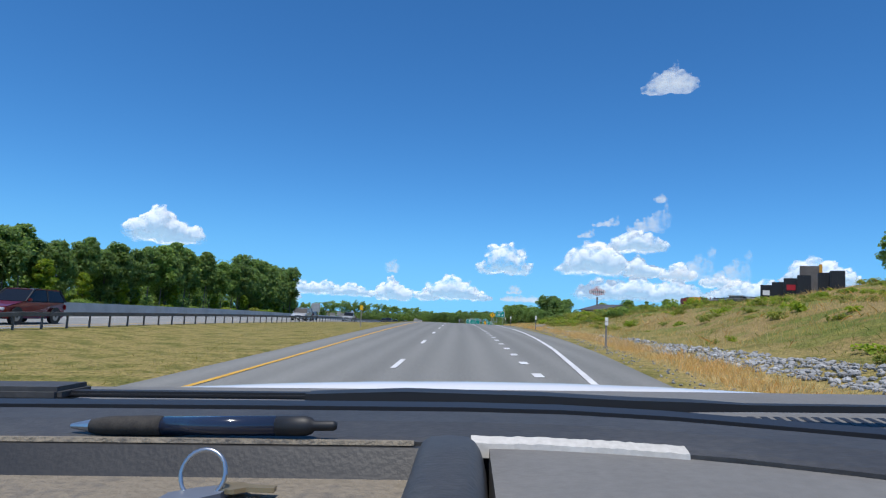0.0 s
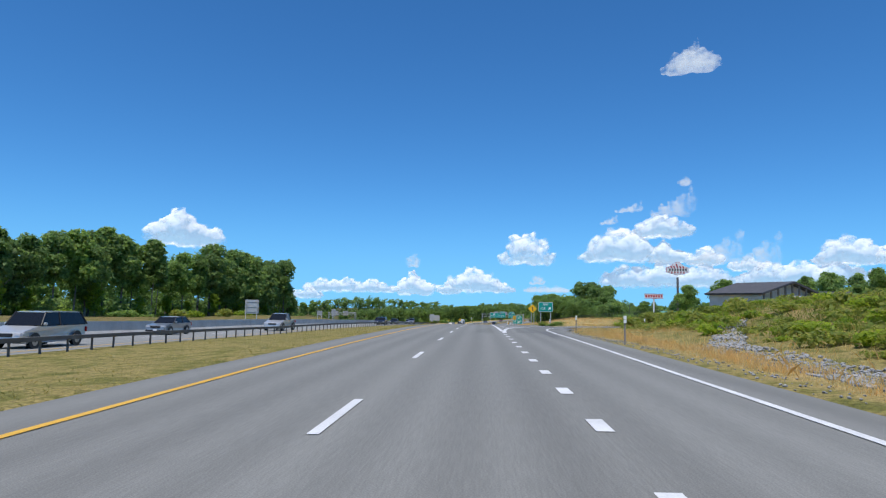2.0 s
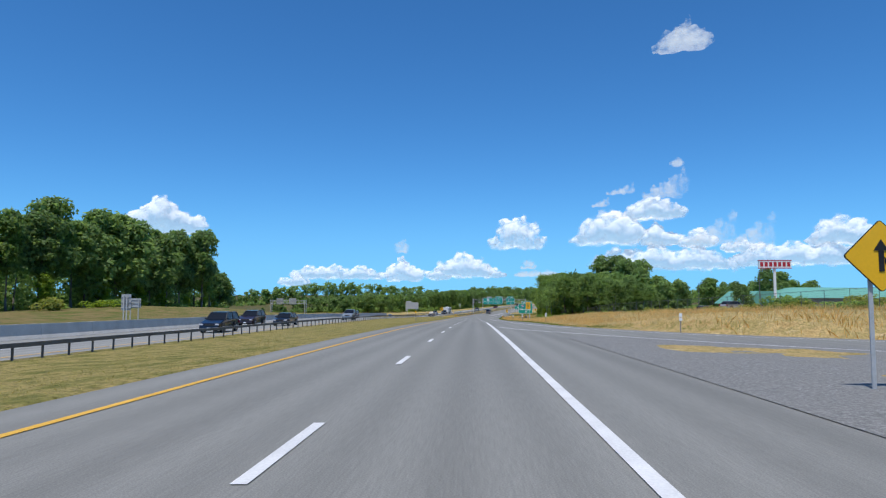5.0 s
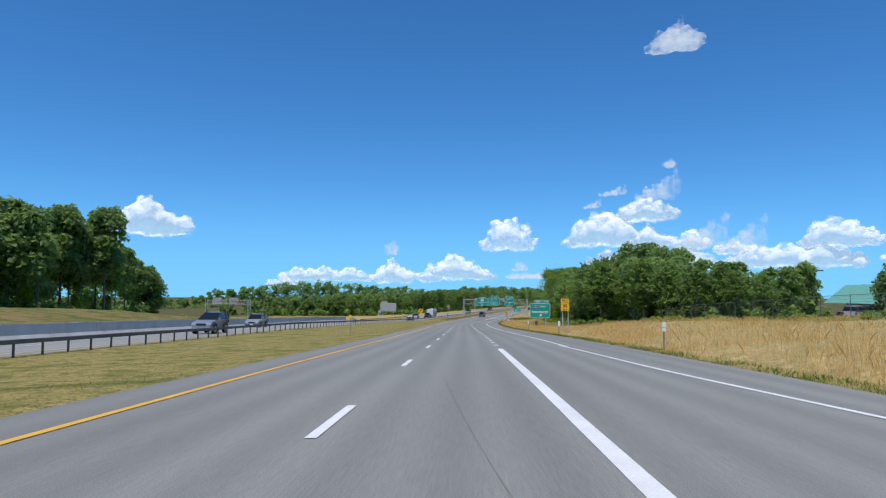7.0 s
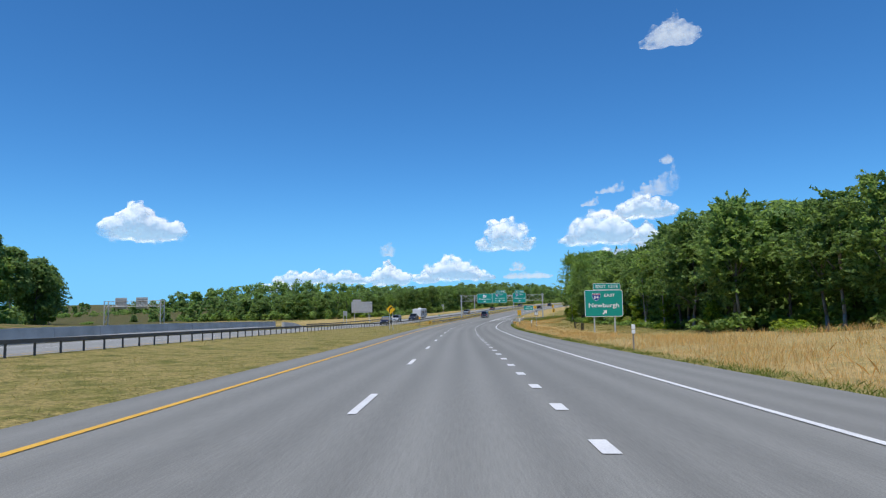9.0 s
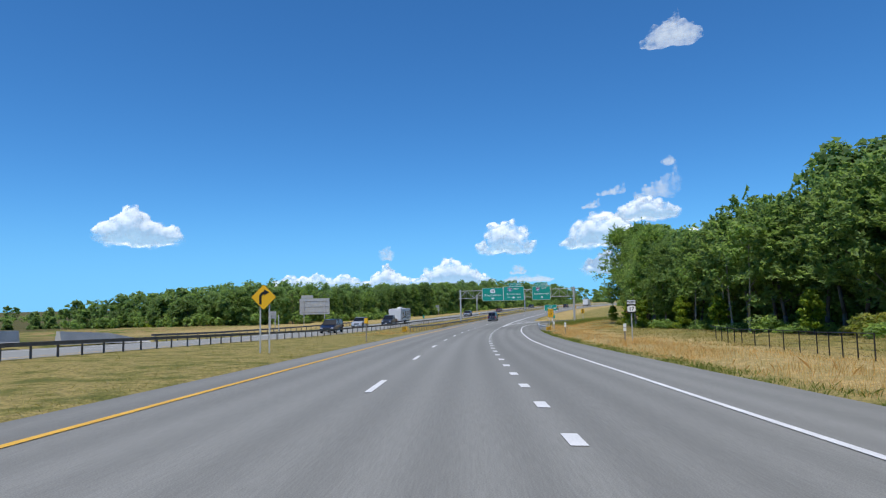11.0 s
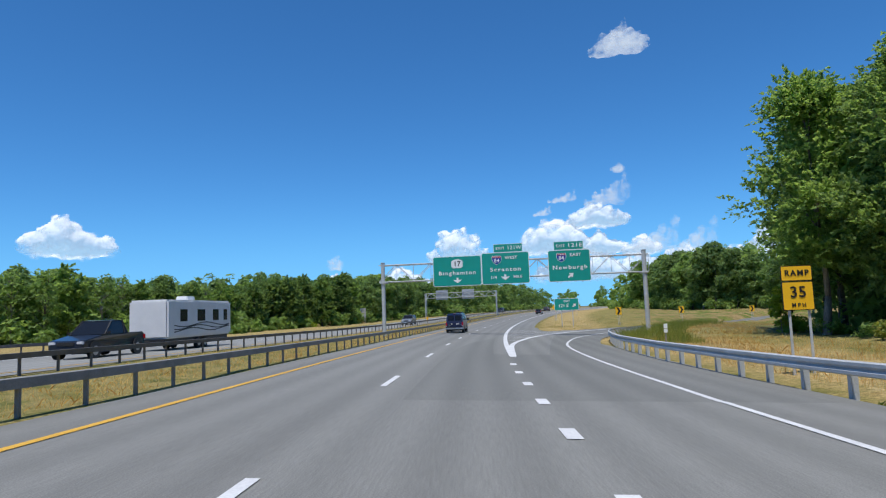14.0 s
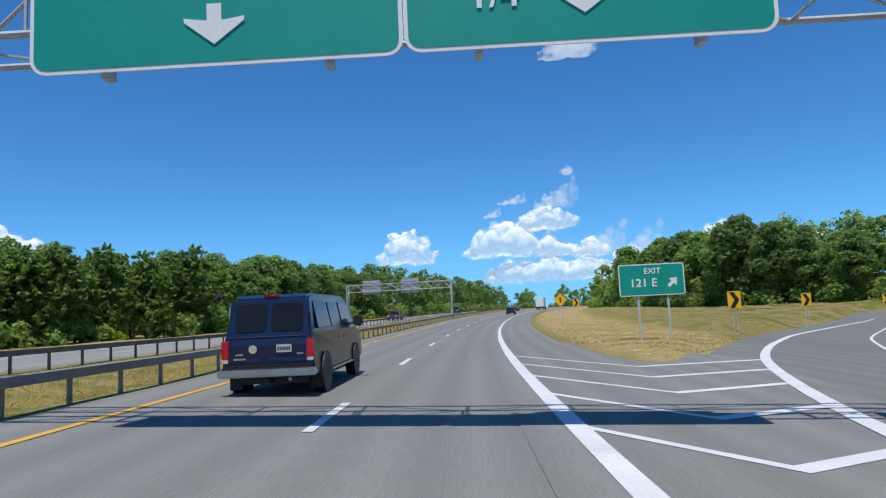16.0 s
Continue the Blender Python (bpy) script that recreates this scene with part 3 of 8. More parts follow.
strip("white_line", np.concatenate([np.arange(446, 620, 2.0), np.arange(620, 1400, 10)]), lerp([(446, 3.7), (500, 3.62), (540, 3.66), (1400, 3.7)]), lerp([(446, 4.0), (500, 3.95), (540, 3.86), (1400, 3.86)]), 0.020, WHITE_LINE, "white edge line past the second exit", "road line")

DASH_PH = lerp([(-100, 4.15), (60, 4.15), (250, 2.9), (375, 5.8), (460, 8.67), (1000, 8.67)])
for i in range(-4, 60):
    base_s = i * 12.192
    c = base_s + float(DASH_PH(base_s))
    strip("lane_dash", np.linspace(c - 1.52, c + 1.52, 4), -0.08, 0.08, 0.012, WHITE_LINE, "white lane dash", "road line")
    strip("lane_dash", np.linspace(c - 1.52, c + 1.52, 4), lambda s: rail_l(s) - 5.35, lambda s: rail_l(s) - 5.2, lambda s: onc(s) + 0.012, WHITE_LINE, "white lane dash of the oncoming lanes", "road line")
DOT_PH = lerp([(0, 3.46), (117, 3.5), (246, 0.58), (283, 1.84), (358, 3.08), (400, 4.5), (446, 6.5)])
for a, b in ((8, 116), (247, 445)):
    for i in range(int(a / 3.6576), int(b / 3.6576)):
        c = i * 3.6576 + float(DOT_PH(i * 3.6576))
        if a < c < b:
            strip("lane_dot", np.linspace(c - 0.46, c + 0.46, 2), 3.54, 3.78, 0.012, WHITE_LINE, "short white dotted lane mark", "road line")


def gore_bars(apexes, left_l, right_of, lead, name_label):
    for a, al in apexes:
        rl = right_of(a + lead * 0.6)
        for (s0, l0), (s1, l1) in (((a + lead, left_l), (a, al)), ((a, al), (a + lead * 0.6, rl))):
            n = 5
            s = np.linspace(s0, s1, n)
            l = np.linspace(l0, l1, n)
            P = np.concatenate([world(s - 0.17, l, 0.019), world(s + 0.17, l, 0.019)])
            F = [(i, i + 1, n + i + 1, n + i) if l1 > l0 else (i + 1, i, n + i, n + i + 1) for i in range(n - 1)]
            tagged(new("gore_bar", mesh_of("gore_bar", P, F, WHITE_LINE)), name_label, "road line", kind="structure")


ex_in = lerp(EX_IN)
for i in range(9):
    a_s = 467.0 + 3.35 * i
    a_l = float(np.interp(a_s, [467, 474.5, 484, 494.5], [4.25, 4.85, 6.1, 7.5]))
    r_l = a_l
    for _ in range(12):
        r_l = float(ex_in(a_s + 0.58 * (r_l - a_l)))
    for far_s, far_side in ((a_s + 1.5 * (a_l - 3.9), 3.9), (a_s + 0.58 * (r_l - a_l), r_l)):
        q_s, q_l = np.linspace(a_s, far_s, 5), np.linspace(a_l, far_side, 5)
        P = np.concatenate([world(q_s - 0.17, q_l, 0.019), world(q_s + 0.17, q_l, 0.019)])
        F = [(k_, k_ + 1, 6 + k_, 5 + k_) if far_side > a_l else (k_ + 1, k_, 5 + k_, 6 + k_) for k_ in range(4)]
        tagged(new("gore_bar", mesh_of("gore_bar", P, F, WHITE_LINE)), "white chevron bar in the painted gore", "road line", kind="structure")
gore_bars([(122 + 3.4 * i, 4.15 + 0.35 * i) for i in range(7)], 3.85, lerp([(119, 3.9), (129, 4.6), (137.4, 6.7), (144.5, 10.1), (150, 13)]), 3.2, "white chevron bar in the painted gore")

# ---- barriers and rails ----
def sweep_profile(name, s, l, u, outline, mat, parent=None, label="", category="", kind=""):
    """Carry a closed outline of (across, up) along the road."""
    s = np.asarray(s, float)
    L = np.broadcast_to(l(s) if callable(l) else l, s.shape)
    U = np.broadcast_to(u(s) if callable(u) else u, s.shape)
    o = np.array(outline, float)
    n = len(o)
    P = world(s[:, None], L[:, None] + o[:, 0], U[:, None] + o[:, 1]).reshape(-1, 3)
    F = [(i * n + j, i * n + (j + 1) % n, (i + 1) * n + (j + 1) % n, (i + 1) * n + j) for i in range(len(s) - 1) for j in range(n)]
    F += [tuple(range(n))[::-1], tuple((len(s) - 1) * n + j for j in range(n))]
    me_ = mesh_of(name, P, F, mat)
    ob = new(name, me_)
    if parent:
        ob.parent = parent
    return tagged(ob, label, category, "", kind)


JERSEY = [(0.30, 0), (0.30, 0.08), (0.17, 0.32), (0.09, 1.07), (-0.09, 1.07), (-0.17, 0.32), (-0.30, 0.08), (-0.30, 0)]
wall = thing("concrete_barrier", Matrix(), "long grey concrete safety barrier beside the oncoming lanes", "barrier")
for a in np.arange(-60, 372, 6.0):
    b = min(a + 5.97, 376)
    sweep_profile("barrier_block", [a, (a + b) / 2, b], lambda s: far_l(s) - 0.35, lambda s: onc(s) - 0.06 + 0.25 * smooth(290, 350, s), JERSEY, CONCRETE, wall)
bm = loft([[Vector(world(376, -27.85 + dx, on_ground(376, -27.6) * 0 + float(onc(376)) + 0.15 + z)) for dx, z in ((0.3, 0), (0.12, 1.0), (-0.12, 1.0), (-0.3, 0))],
           [Vector(world(382, -27.85 + dx, float(onc(382)) + 0.1 + z)) for dx, z in ((0.3, 0), (0.12, 0.85), (-0.12, 0.85), (-0.3, 0))],
           [Vector(world(388, -27.7 + dx, float(onc(388)) + z)) for dx, z in ((0.3, 0), (0.12, 0.12), (-0.12, 0.12), (-0.3, 0))]])
part("barrier_end", bm, CONCRETE, wall, "sloped concrete end block")

BEAM = [(-0.09, -0.09), (0.09, -0.09), (0.09, 0.09), (-0.09, 0.09)]
post_mesh = {}


def post_data(h, w, mat):
    key = (round(h, 2), w, mat.name)
    if key not in post_mesh:
        bm_ = box(-w / 2, w / 2, -w * 0.35, w * 0.35, -0.25, h)
        box(-w / 2, w / 2, -w * 0.6, -w * 0.35, -0.25, h, bm=bm_)
        me_ = bpy.data.meshes.new("post")
        bm_.to_mesh(me_)
        bm_.free()
        me_.materials.append(mat)
        post_mesh[key] = me_
    return post_mesh[key]


def rail_run(label, s0, s1, l, u, top, gap, beam, mat, off=0.0, wide=0.075):
    rail = thing("guard_rail", Matrix(), label, "guard rail")
    sweep_profile("rail_beam", np.arange(s0, s1 + 0.1, 2.0), l, lambda s: (u(s) if callable(u) else u) + top - 0.09, beam, mat, rail)
    for s in np.arange(s0 + 0.5, s1, gap):
        ll = float(l(s)) if callable(l) else l
        uu = float(u(s)) if callable(u) else u
        ob = new("post", post_data(top - 0.16 + (0.14 if wide > 0.1 else 0.0), wide, mat))
        ob.parent = rail
        ob.matrix_world = at(s, ll + off, uu)
    return rail


rail_run("dark weathered box-beam guard rail on thin posts in the median", -60, 372, rail_l, onc, 0.72, 1.829, BEAM, RUST_STEEL)
rail_run("dark weathered box-beam guard rail along the oncoming shoulder", 372, 660, rail_l, onc, 0.72, 1.829, BEAM, RUST_STEEL)
near_l = lerp([(396, -7.4), (412, -6.1), (430, -5.42), (700, -5.42)])
rail_run("box-beam guard rail at the edge of the median shoulder", 408.6, 660, near_l, lambda s: -0.05 - 0.05 * smooth(400, 440, s), 0.74, 1.829, BEAM, RAIL_GREY)
rail_run("far box-beam guard rail beyond the oncoming lanes", 388, 458, lambda s: far_l(s) - 0.4, lambda s: onc(s), 0.72, 1.829, BEAM, RUST_STEEL)
W_BEAM = [(-0.02, -0.16), (0.05, -0.13), (0.05, -0.06), (-0.02, 0.0), (0.05, 0.06), (0.05, 0.13), (-0.02, 0.16), (-0.06, 0.16), (0.01, 0.12), (0.01, 0.07), (-0.06, 0.0), (0.01, -0.07), (0.01, -0.12), (-0.06, -0.16)]
W_BEAM_R = [(-x, z) for x, z in W_BEAM][::-1]
ramp_rail_l = lerp([(421, 11.0), (432, 10.2), (445, 10.05), (455, 10.35), (460, 10.8), (468, 11.8), (474, 12.9), (480, 14.5), (485, 16.1), (491.8, 18.6), (500, 22.6), (512, 29), (530, 41)])
rail_run("galvanized W-beam guard rail following the exit ramp", 421, 520, ramp_rail_l, lambda s: np.full(np.shape(s), -0.05), 0.78, 1.905, W_BEAM_R, GALV, 0.16, 0.15)


def striped_end(s, l, u, w, h, label, flip=1):
    t = thing("rail_terminal", at(s, l, u), label, "rail end")
    part("panel", box(-w / 2, w / 2, -0.05, 0.03, 0.28, 0.28 + h, 0.012), YELLOW_SIGN, t)
    for i in range(4):
        x = -w / 2 + w * (i + 0.2) / 4
        o_ = [(x, 0.29), (x + w * 0.11, 0.29), (min(w / 2 - .005, x + w * 0.32), 0.27 + h), (min(w / 2 - .02, x + w * 0.2), 0.27 + h)]
        bm_ = prism(o_ if flip > 0 else [(-a, b) for a, b in o_][::-1], -0.06, -0.053)
        part("stripe", bm_, BLACK_SIGN, t)
    part("head", box(-0.1, 0.1, 0.03, 0.55, 0.3, 0.62, 0.02), GALV, t)
    part("leg", box(-0.05, 0.05, 0.2, 0.3, -0.2, 0.4), WOOD_POST, t)


striped_end(420.6, 11.0, -0.05, 0.62, 0.5, "rail terminal with black and yellow slanted stripes")
striped_end(407.8, -6.85, -0.2, 0.54, 0.58, "median rail terminal with black and yellow stripes", -1)

# ---- signs ----
def text_bm(words, size, spread=1.0):
    cu = bpy.data.curves.new("words", "FONT")
    cu.body = words
    cu.size = size
    cu.align_x = "CENTER"
    cu.align_y = "CENTER"
    cu.space_character = spread
    cu.extrude = 0.004
    cu.offset = size * 0.018
    ob = new("words", cu)
    dg = bpy.context.evaluated_depsgraph_get()
    me_ = bpy.data.meshes.new_from_object(ob.evaluated_get(dg))
    bpy.data.objects.remove(ob)
    bm_ = bmesh.new()
    bm_.from_mesh(me_)
    bpy.data.meshes.remove(me_)
    return bm_


def words(parent, body, x, z, size, mat, y=-0.03, name="lettering", spread=1.05, width=0.0):
    bm_ = text_bm(body, size, spread)
    if width:
        xs = [v.co.x for v in bm_.verts]
        k_ = width / (max(xs) - min(xs))
        for v in bm_.verts:
            v.co.x *= k_
    bmesh.ops.transform(bm_, matrix=Matrix.Translation((x, y, z)) @ Matrix.Rotation(radians(90), 4, "X"), verts=bm_.verts[:])
    return part(name, bm_, mat, parent)


def rounded(w, h, r, n=5):
    out = []
    for cx, cz, a0 in ((w / 2 - r, h / 2 - r, 0), (-w / 2 + r, h / 2 - r, 90), (-w / 2 + r, -h / 2 + r, 180), (w / 2 - r, -h / 2 + r, 270)):
        for i in range(n):
            a = radians(a0 + 90 * i / (n - 1))
            out.append((cx + r * math.cos(a), cz + r * math.sin(a)))
    return out


def panel(parent, w, h, x, z, face, border, edge=0.05, r=0.12, y=0.0, name="panel"):
    """A sheet with a border line and rounded corners; its back is bare metal."""
    sh = lambda o: [(a + x, b + z) for a, b in o]
    p = part(name, prism(sh(rounded(w, h, r)), y - 0.012, y + 0.012), border, parent)
    part("face", prism(sh(rounded(w - 2 * edge, h - 2 * edge, max(0.01, r - edge))), y - 0.018, y - 0.0125), face, p)
    part("backing", prism(sh(rounded(w - 0.02, h - 0.02, r)), y + 0.0125, y + 0.018), ALUMINIUM, p)
    return p


def arrow_bm(x, z, size, turn):
    pts = [(-0.13, -0.5), (0.13, -0.5), (0.13, -0.05), (0.42, 0.0), (0, 0.5), (-0.42, 0.0), (-0.13, -0.05)]
    a = radians(turn)
    return prism([(x + size * (px * math.cos(a) + pz * math.sin(a)), z + size * (-px * math.sin(a) + pz * math.cos(a))) for px, pz in pts], -0.034, -0.0185)


def down_arrow_bm(x, z, w, h):
    pts = [(-0.12, 0.5), (0.12, 0.5), (0.12, 0.08), (0.5, 0.16), (0.5, 0.06), (0, -0.5), (-0.5, 0.06), (-0.5, 0.16), (-0.12, 0.08)]
    return prism([(x + w * a, z + h * b) for a, b in pts], -0.034, -0.0185)


def interstate(parent, x, z, size):
    """Blue and red route shield with its number."""
    o = [(0.5, 0.32), (0.42, 0.5), (0.2, 0.44), (0, 0.5), (-0.2, 0.44), (-0.42, 0.5), (-0.5, 0.32), (-0.5, 0.02), (-0.36, -0.26), (0, -0.5), (0.36, -0.26), (0.5, 0.02)]
    f = lambda k_: [(x + size * a * k_, z + size * b * k_) for a, b in o]
    sh = part("route_shield", prism(f(1.0), -0.024, -0.0185), WHITE_SIGN, parent)
    part("blue_field", prism(f(0.93), -0.028, -0.0245), BLUE_SIGN, sh)
    red = [(0.455, 0.24), (0.44, 0.32), (0.38, 0.45), (0.2, 0.40), (0, 0.45), (-0.2, 0.40), (-0.38, 0.45), (-0.44, 0.32), (-0.455, 0.24)]
    part("red_band", prism([(x + size * a, z + size * b) for a, b in red], -0.032, -0.0285), RED_SIGN, sh)
    words(sh, "INTERSTATE", x, z + size * 0.33, size * 0.12, WHITE_SIGN, -0.036, "shield_lettering")
    words(sh, "84", x, z - size * 0.06, size * 0.55, WHITE_SIGN, -0.036, "shield_number")


def state_shield(parent, x, z, size, back=BLACK_SIGN):
    o = [(0.5, 0.30), (0.30, 0.44), (0, 0.5), (-0.30, 0.44), (-0.5, 0.30), (-0.5, -0.30), (-0.30, -0.44), (0, -0.42), (0.30, -0.44), (0.5, -0.30)]
    sh = part("route_shield", prism([(x + size * a, z + size * b * 0.85) for a, b in o], -0.026, -0.0185), WHITE_SIGN, parent)
    words(sh, "17", x, z, size * 0.62, BLACK_SIGN, -0.032, "shield_number")


def posts(parent, xs, top, down, w=0.07, mat=GALV, y=0.05):
    for x in xs:
        bm_ = box(x - w / 2, x + w / 2, y, y + w * 0.25, -down, top)
        box(x - w * 0.12, x + w * 0.12, y + w * 0.25, y + w, -down, top, bm=bm_)
        part("sign_post", bm_, mat, parent)


def green_sign(name, s, l, u, label, turn=0.0):
    return thing(name, at(s, l, u, turn), label, "road sign")


# exit gore signs and warning signs
sg = green_sign("exit_sign", 163.3, 11.5, on_ground(163.3, 11.5), "green exit sign with white lettering and arrow on two posts")
panel(sg, 2.1, 1.4, 0, 2.7, GREEN_SIGN, WHITE_SIGN)
words(sg, "EXIT", 0, 3.05, 0.36, WHITE_SIGN)
words(sg, "122", -0.42, 2.48, 0.46, WHITE_SIGN)
part("arrow", arrow_bm(0.55, 2.48, 0.5, 45), WHITE_SIGN, sg)
posts(sg, (-0.72, 0.72), 3.1, 0.3, 0.1)

sg = green_sign("exit_sign", 507.2, 11.5, on_ground(507.2, 11.5), "green exit sign with arrow standing on a dry grass island")
panel(sg, 3.3, 1.62, 0, 3.05, GREEN_SIGN, WHITE_SIGN)
words(sg, "EXIT", 0.05, 3.48, 0.40, WHITE_SIGN)
words(sg, "121 E", -0.42, 2.88, 0.58, WHITE_SIGN)
part("arrow", arrow_bm(1.05, 2.9, 0.62, 45), WHITE_SIGN, sg)
posts(sg, (-0.72, 0.78), 2.6, 0.3, 0.11)

sg = green_sign("guide_sign", 338.7, 16.7, on_ground(338.7, 16.7), "green motorway guide sign with exit tab on steel posts")
panel(sg, 3.9, 2.75, 0, 3.2, GREEN_SIGN, WHITE_SIGN, 0.06, 0.2)
panel(sg, 2.8, 0.66, 0.35, 4.93, GREEN_SIGN, WHITE_SIGN, 0.04, 0.08)
words(sg, "EXIT 121E", 0.35, 4.93, 0.42, WHITE_SIGN, width=2.3)
interstate(sg, -0.75, 3.85, 0.85)
words(sg, "EAST", 0.6, 4.0, 0.42, WHITE_SIGN, width=1.1)
words(sg, "Newburgh", 0, 2.98, 0.62, WHITE_SIGN, width=3.1)
part("arrow", arrow_bm(0.1, 2.3, 0.6, 45), WHITE_SIGN, sg)
posts(sg, (-1.0, 1.1), 2.0, 0.3, 0.14)


def advisory(s, l, top_word, label, lower=0.0):
    t = thing("advisory_sign", at(s, l, on_ground(s, l) - lower), label, "road sign")
    panel(t, 0.92, 0.46, 0, 3.42, YELLOW_SIGN, BLACK_SIGN, 0.02, 0.05)
    panel(t, 0.92, 0.86, 0, 2.74, YELLOW_SIGN, BLACK_SIGN, 0.02, 0.05)
    words(t, top_word, 0, 3.42, 0.25, BLACK_SIGN, spread=1.2)
    words(t, "35", 0, 2.84, 0.46, BLACK_SIGN, spread=1.1)
    words(t, "MPH", 0, 2.46, 0.17, BLACK_SIGN, spread=1.5)
    posts(t, (-0.26, 0.32), 3.5, 0.3, 0.075)


advisory(281.2, 12.5, "EXIT", "yellow exit speed sign on two steel posts in dry grass")
advisory(436.5, 12.05, "RAMP", "yellow ramp speed sign behind the guard rail", 0.4)


def diamond(s, l, c, size, label, legend, px=(0.0,), u=None):
    t = thing("warning_sign", at(s, l, on_ground(s, l) if u is None else u), label, "road sign")
    h = size / math.sqrt(2)
    rot = lambda o: [((a - b) * math.sqrt(0.5), c + (a + b) * math.sqrt(0.5)) for a, b in o]
    p = part("panel", prism(rot(rounded(size, size, 0.06)), -0.012, 0.012), BLACK_SIGN, t)
    part("face", prism(rot(rounded(size - 0.03, size - 0.03, 0.05)), -0.018, -0.0125), YELLOW_SIGN, p)
    part("backing", prism(rot(rounded(size - 0.02, size - 0.02, 0.05)), 0.0125, 0.018), ALUMINIUM, p)
    if legend == "curve":
        bm_ = bmesh.new()
        k_ = size
        pts = []
        for i in range(9):
            a = radians(180 - 75 * i / 8)
            pts.append((0.12 + 0.30 * math.cos(a), 0.0 + 0.26 * math.sin(a)))
        pts = [(-0.18, -0.38)] + pts
        w_ = 0.065
        L_, R_ = [], []
        for i, (a, b) in enumerate(pts):
            q0, q1 = pts[max(0, i - 1)], pts[min(len(pts) - 1, i + 1)]
            dx, dz = q1[0] - q0[0], q1[1] - q0[1]
            m_ = math.hypot(dx, dz)
            L_.append((k_ * (a - w_ * dz / m_), c + k_ * (b + w_ * dx / m_)))
            R_.append((k_ * (a + w_ * dz / m_), c + k_ * (b - w_ * dx / m_)))
        part("curve_arrow", prism(L_ + R_[::-1], -0.03, -0.0185), BLACK_SIGN, t)
        ex, ez = pts[-1]
        part("arrow_head", prism([(k_ * (ex - 0.03), c + k_ * (ez + 0.17)), (k_ * (ex + 0.27), c + k_ * (ez + 0.02)), (k_ * (ex - 0.02), c + k_ * (ez - 0.15))], -0.031, -0.0185), BLACK_SIGN, t)
    else:
        part("lane_mark", prism([(-0.05, c - 0.3), (0.05, c - 0.3), (0.05, c + 0.1), (0.14, c + 0.1), (0, c + 0.32), (-0.14, c + 0.1), (-0.05, c + 0.1)], -0.03, -0.0185), BLACK_SIGN, t)
        part("merge_mark", prism([(0.06, c - 0.12), (0.06, c - 0.02), (0.2, c - 0.2), (0.13, c - 0.22)], -0.031, -0.0185), BLACK_SIGN, t)
    posts(t, px, c, 0.3, 0.08)


diamond(363.6, -8.36, 2.9, 0.96, "yellow diamond sign with a black right-curve arrow on two posts", "curve", (-0.2, 0.28))
diamond(167.5, 9.9, 2.55, 1.0, "yellow diamond merge sign on two posts", "merge", (-0.18, 0.22))
diamond(544.7, 10.2, 2.5, 1.05, "yellow diamond merge sign on the grass island", "merge", (-0.15, 0.15))

t = thing("route_marker", at(376.0, 13.45, on_ground(376.0, 13.45)), "white route marker plates on a single post", "road sign")
panel(t, 0.6, 0.3, 0, 2.85, WHITE_SIGN, BLACK_SIGN, 0.015, 0.03)
words(t, "WEST", 0, 2.85, 0.2, BLACK_SIGN)
panel(t, 0.62, 0.6, 0, 2.38, BLACK_SIGN, BLACK_SIGN, 0.01, 0.04)
state_shield(t, 0, 2.38, 0.57)
posts(t, (0.0,), 2.95, 0.3, 0.075)


def delineator(s, l, h=1.15):
    t_ = thing("roadside_marker", at(s, l, on_ground(s, l)), "small white reflector plates on a wooden roadside post", "marker post", "roadside marker posts")
    k = 0.7 if s < 130 else 1.0
    part("post", tube((0, 0, -0.25), (0, 0, h + (1 - k) * 0.4), 0.045, 0.04, 7), WOOD_POST, t_)
    top = h + 0.22 - (1 - k) * 0.13
    for z0, z1 in ((top - 0.25 * k, top), (top - 0.49 * k, top - 0.28 * k)):
        part("plate", box(-0.10 * k, 0.10 * k, -0.066, -0.05, z0, z1, 0.006), WHITE_SIGN, t_)


for s, l in ((37.7, 7.97), (67.1, 8.4), (98.3, 8.75), (119.5, 9.6), (168, 32.5), (178, 26), (185, 31), (209, 45), (198, 15.6), (246, 12.0), (274.8, 10.9), (306.6, 11.2), (374.0, 12.5), (404, 11.9), (427.0, 12.1), (454.0, 12.7)):
    delineator(s, l)


def object_marker(s, l, h=1.75):
    t_ = thing("object_marker", at(s, l, on_ground(s, l)), "yellow reflector panel on a slim wooden post in the median", "marker post", "median marker posts")
    part("post", box(-0.04, 0.04, -0.03, 0.03, -0.25, h - 0.1), WOOD_POST, t_)
    part("panel", box(-0.13, 0.13, -0.05, -0.032, h - 0.38, h + 0.02, 0.006), YELLOW_SIGN, t_)


t = thing("bare_sign_post", at(389.6, -16.0, on_ground(389.6, -16.0)), "tall thin bare steel post beside the median rail", "post")
posts(t, (0,), 2.3, 0.3, 0.07)
for s, l in ((63.3, -6.5), (272.0, -8.6), (378.2, -5.55), (503, -7.2)):
    object_marker(s, l)
t = thing("mile_marker", at(427.6, 12.2, on_ground(427.6, 12.2)), "small green marker plate on a thin post", "marker post")
posts(t, (0,), 2.1, 0.3, 0.05)
part("plate", box(-0.11, 0.11, 0.02, 0.04, 1.75, 2.2), GREEN_SIGN, t)
t = thing("mile_marker", at(423, -6.6, -0.1), "small green marker plate on a wooden median post", "marker post")
posts(t, (0,), 1.9, 0.3, 0.06, WOOD_POST)
part("plate", box(-0.11, 0.11, 0.02, 0.04, 1.7, 2.05), GREEN_SIGN, t)


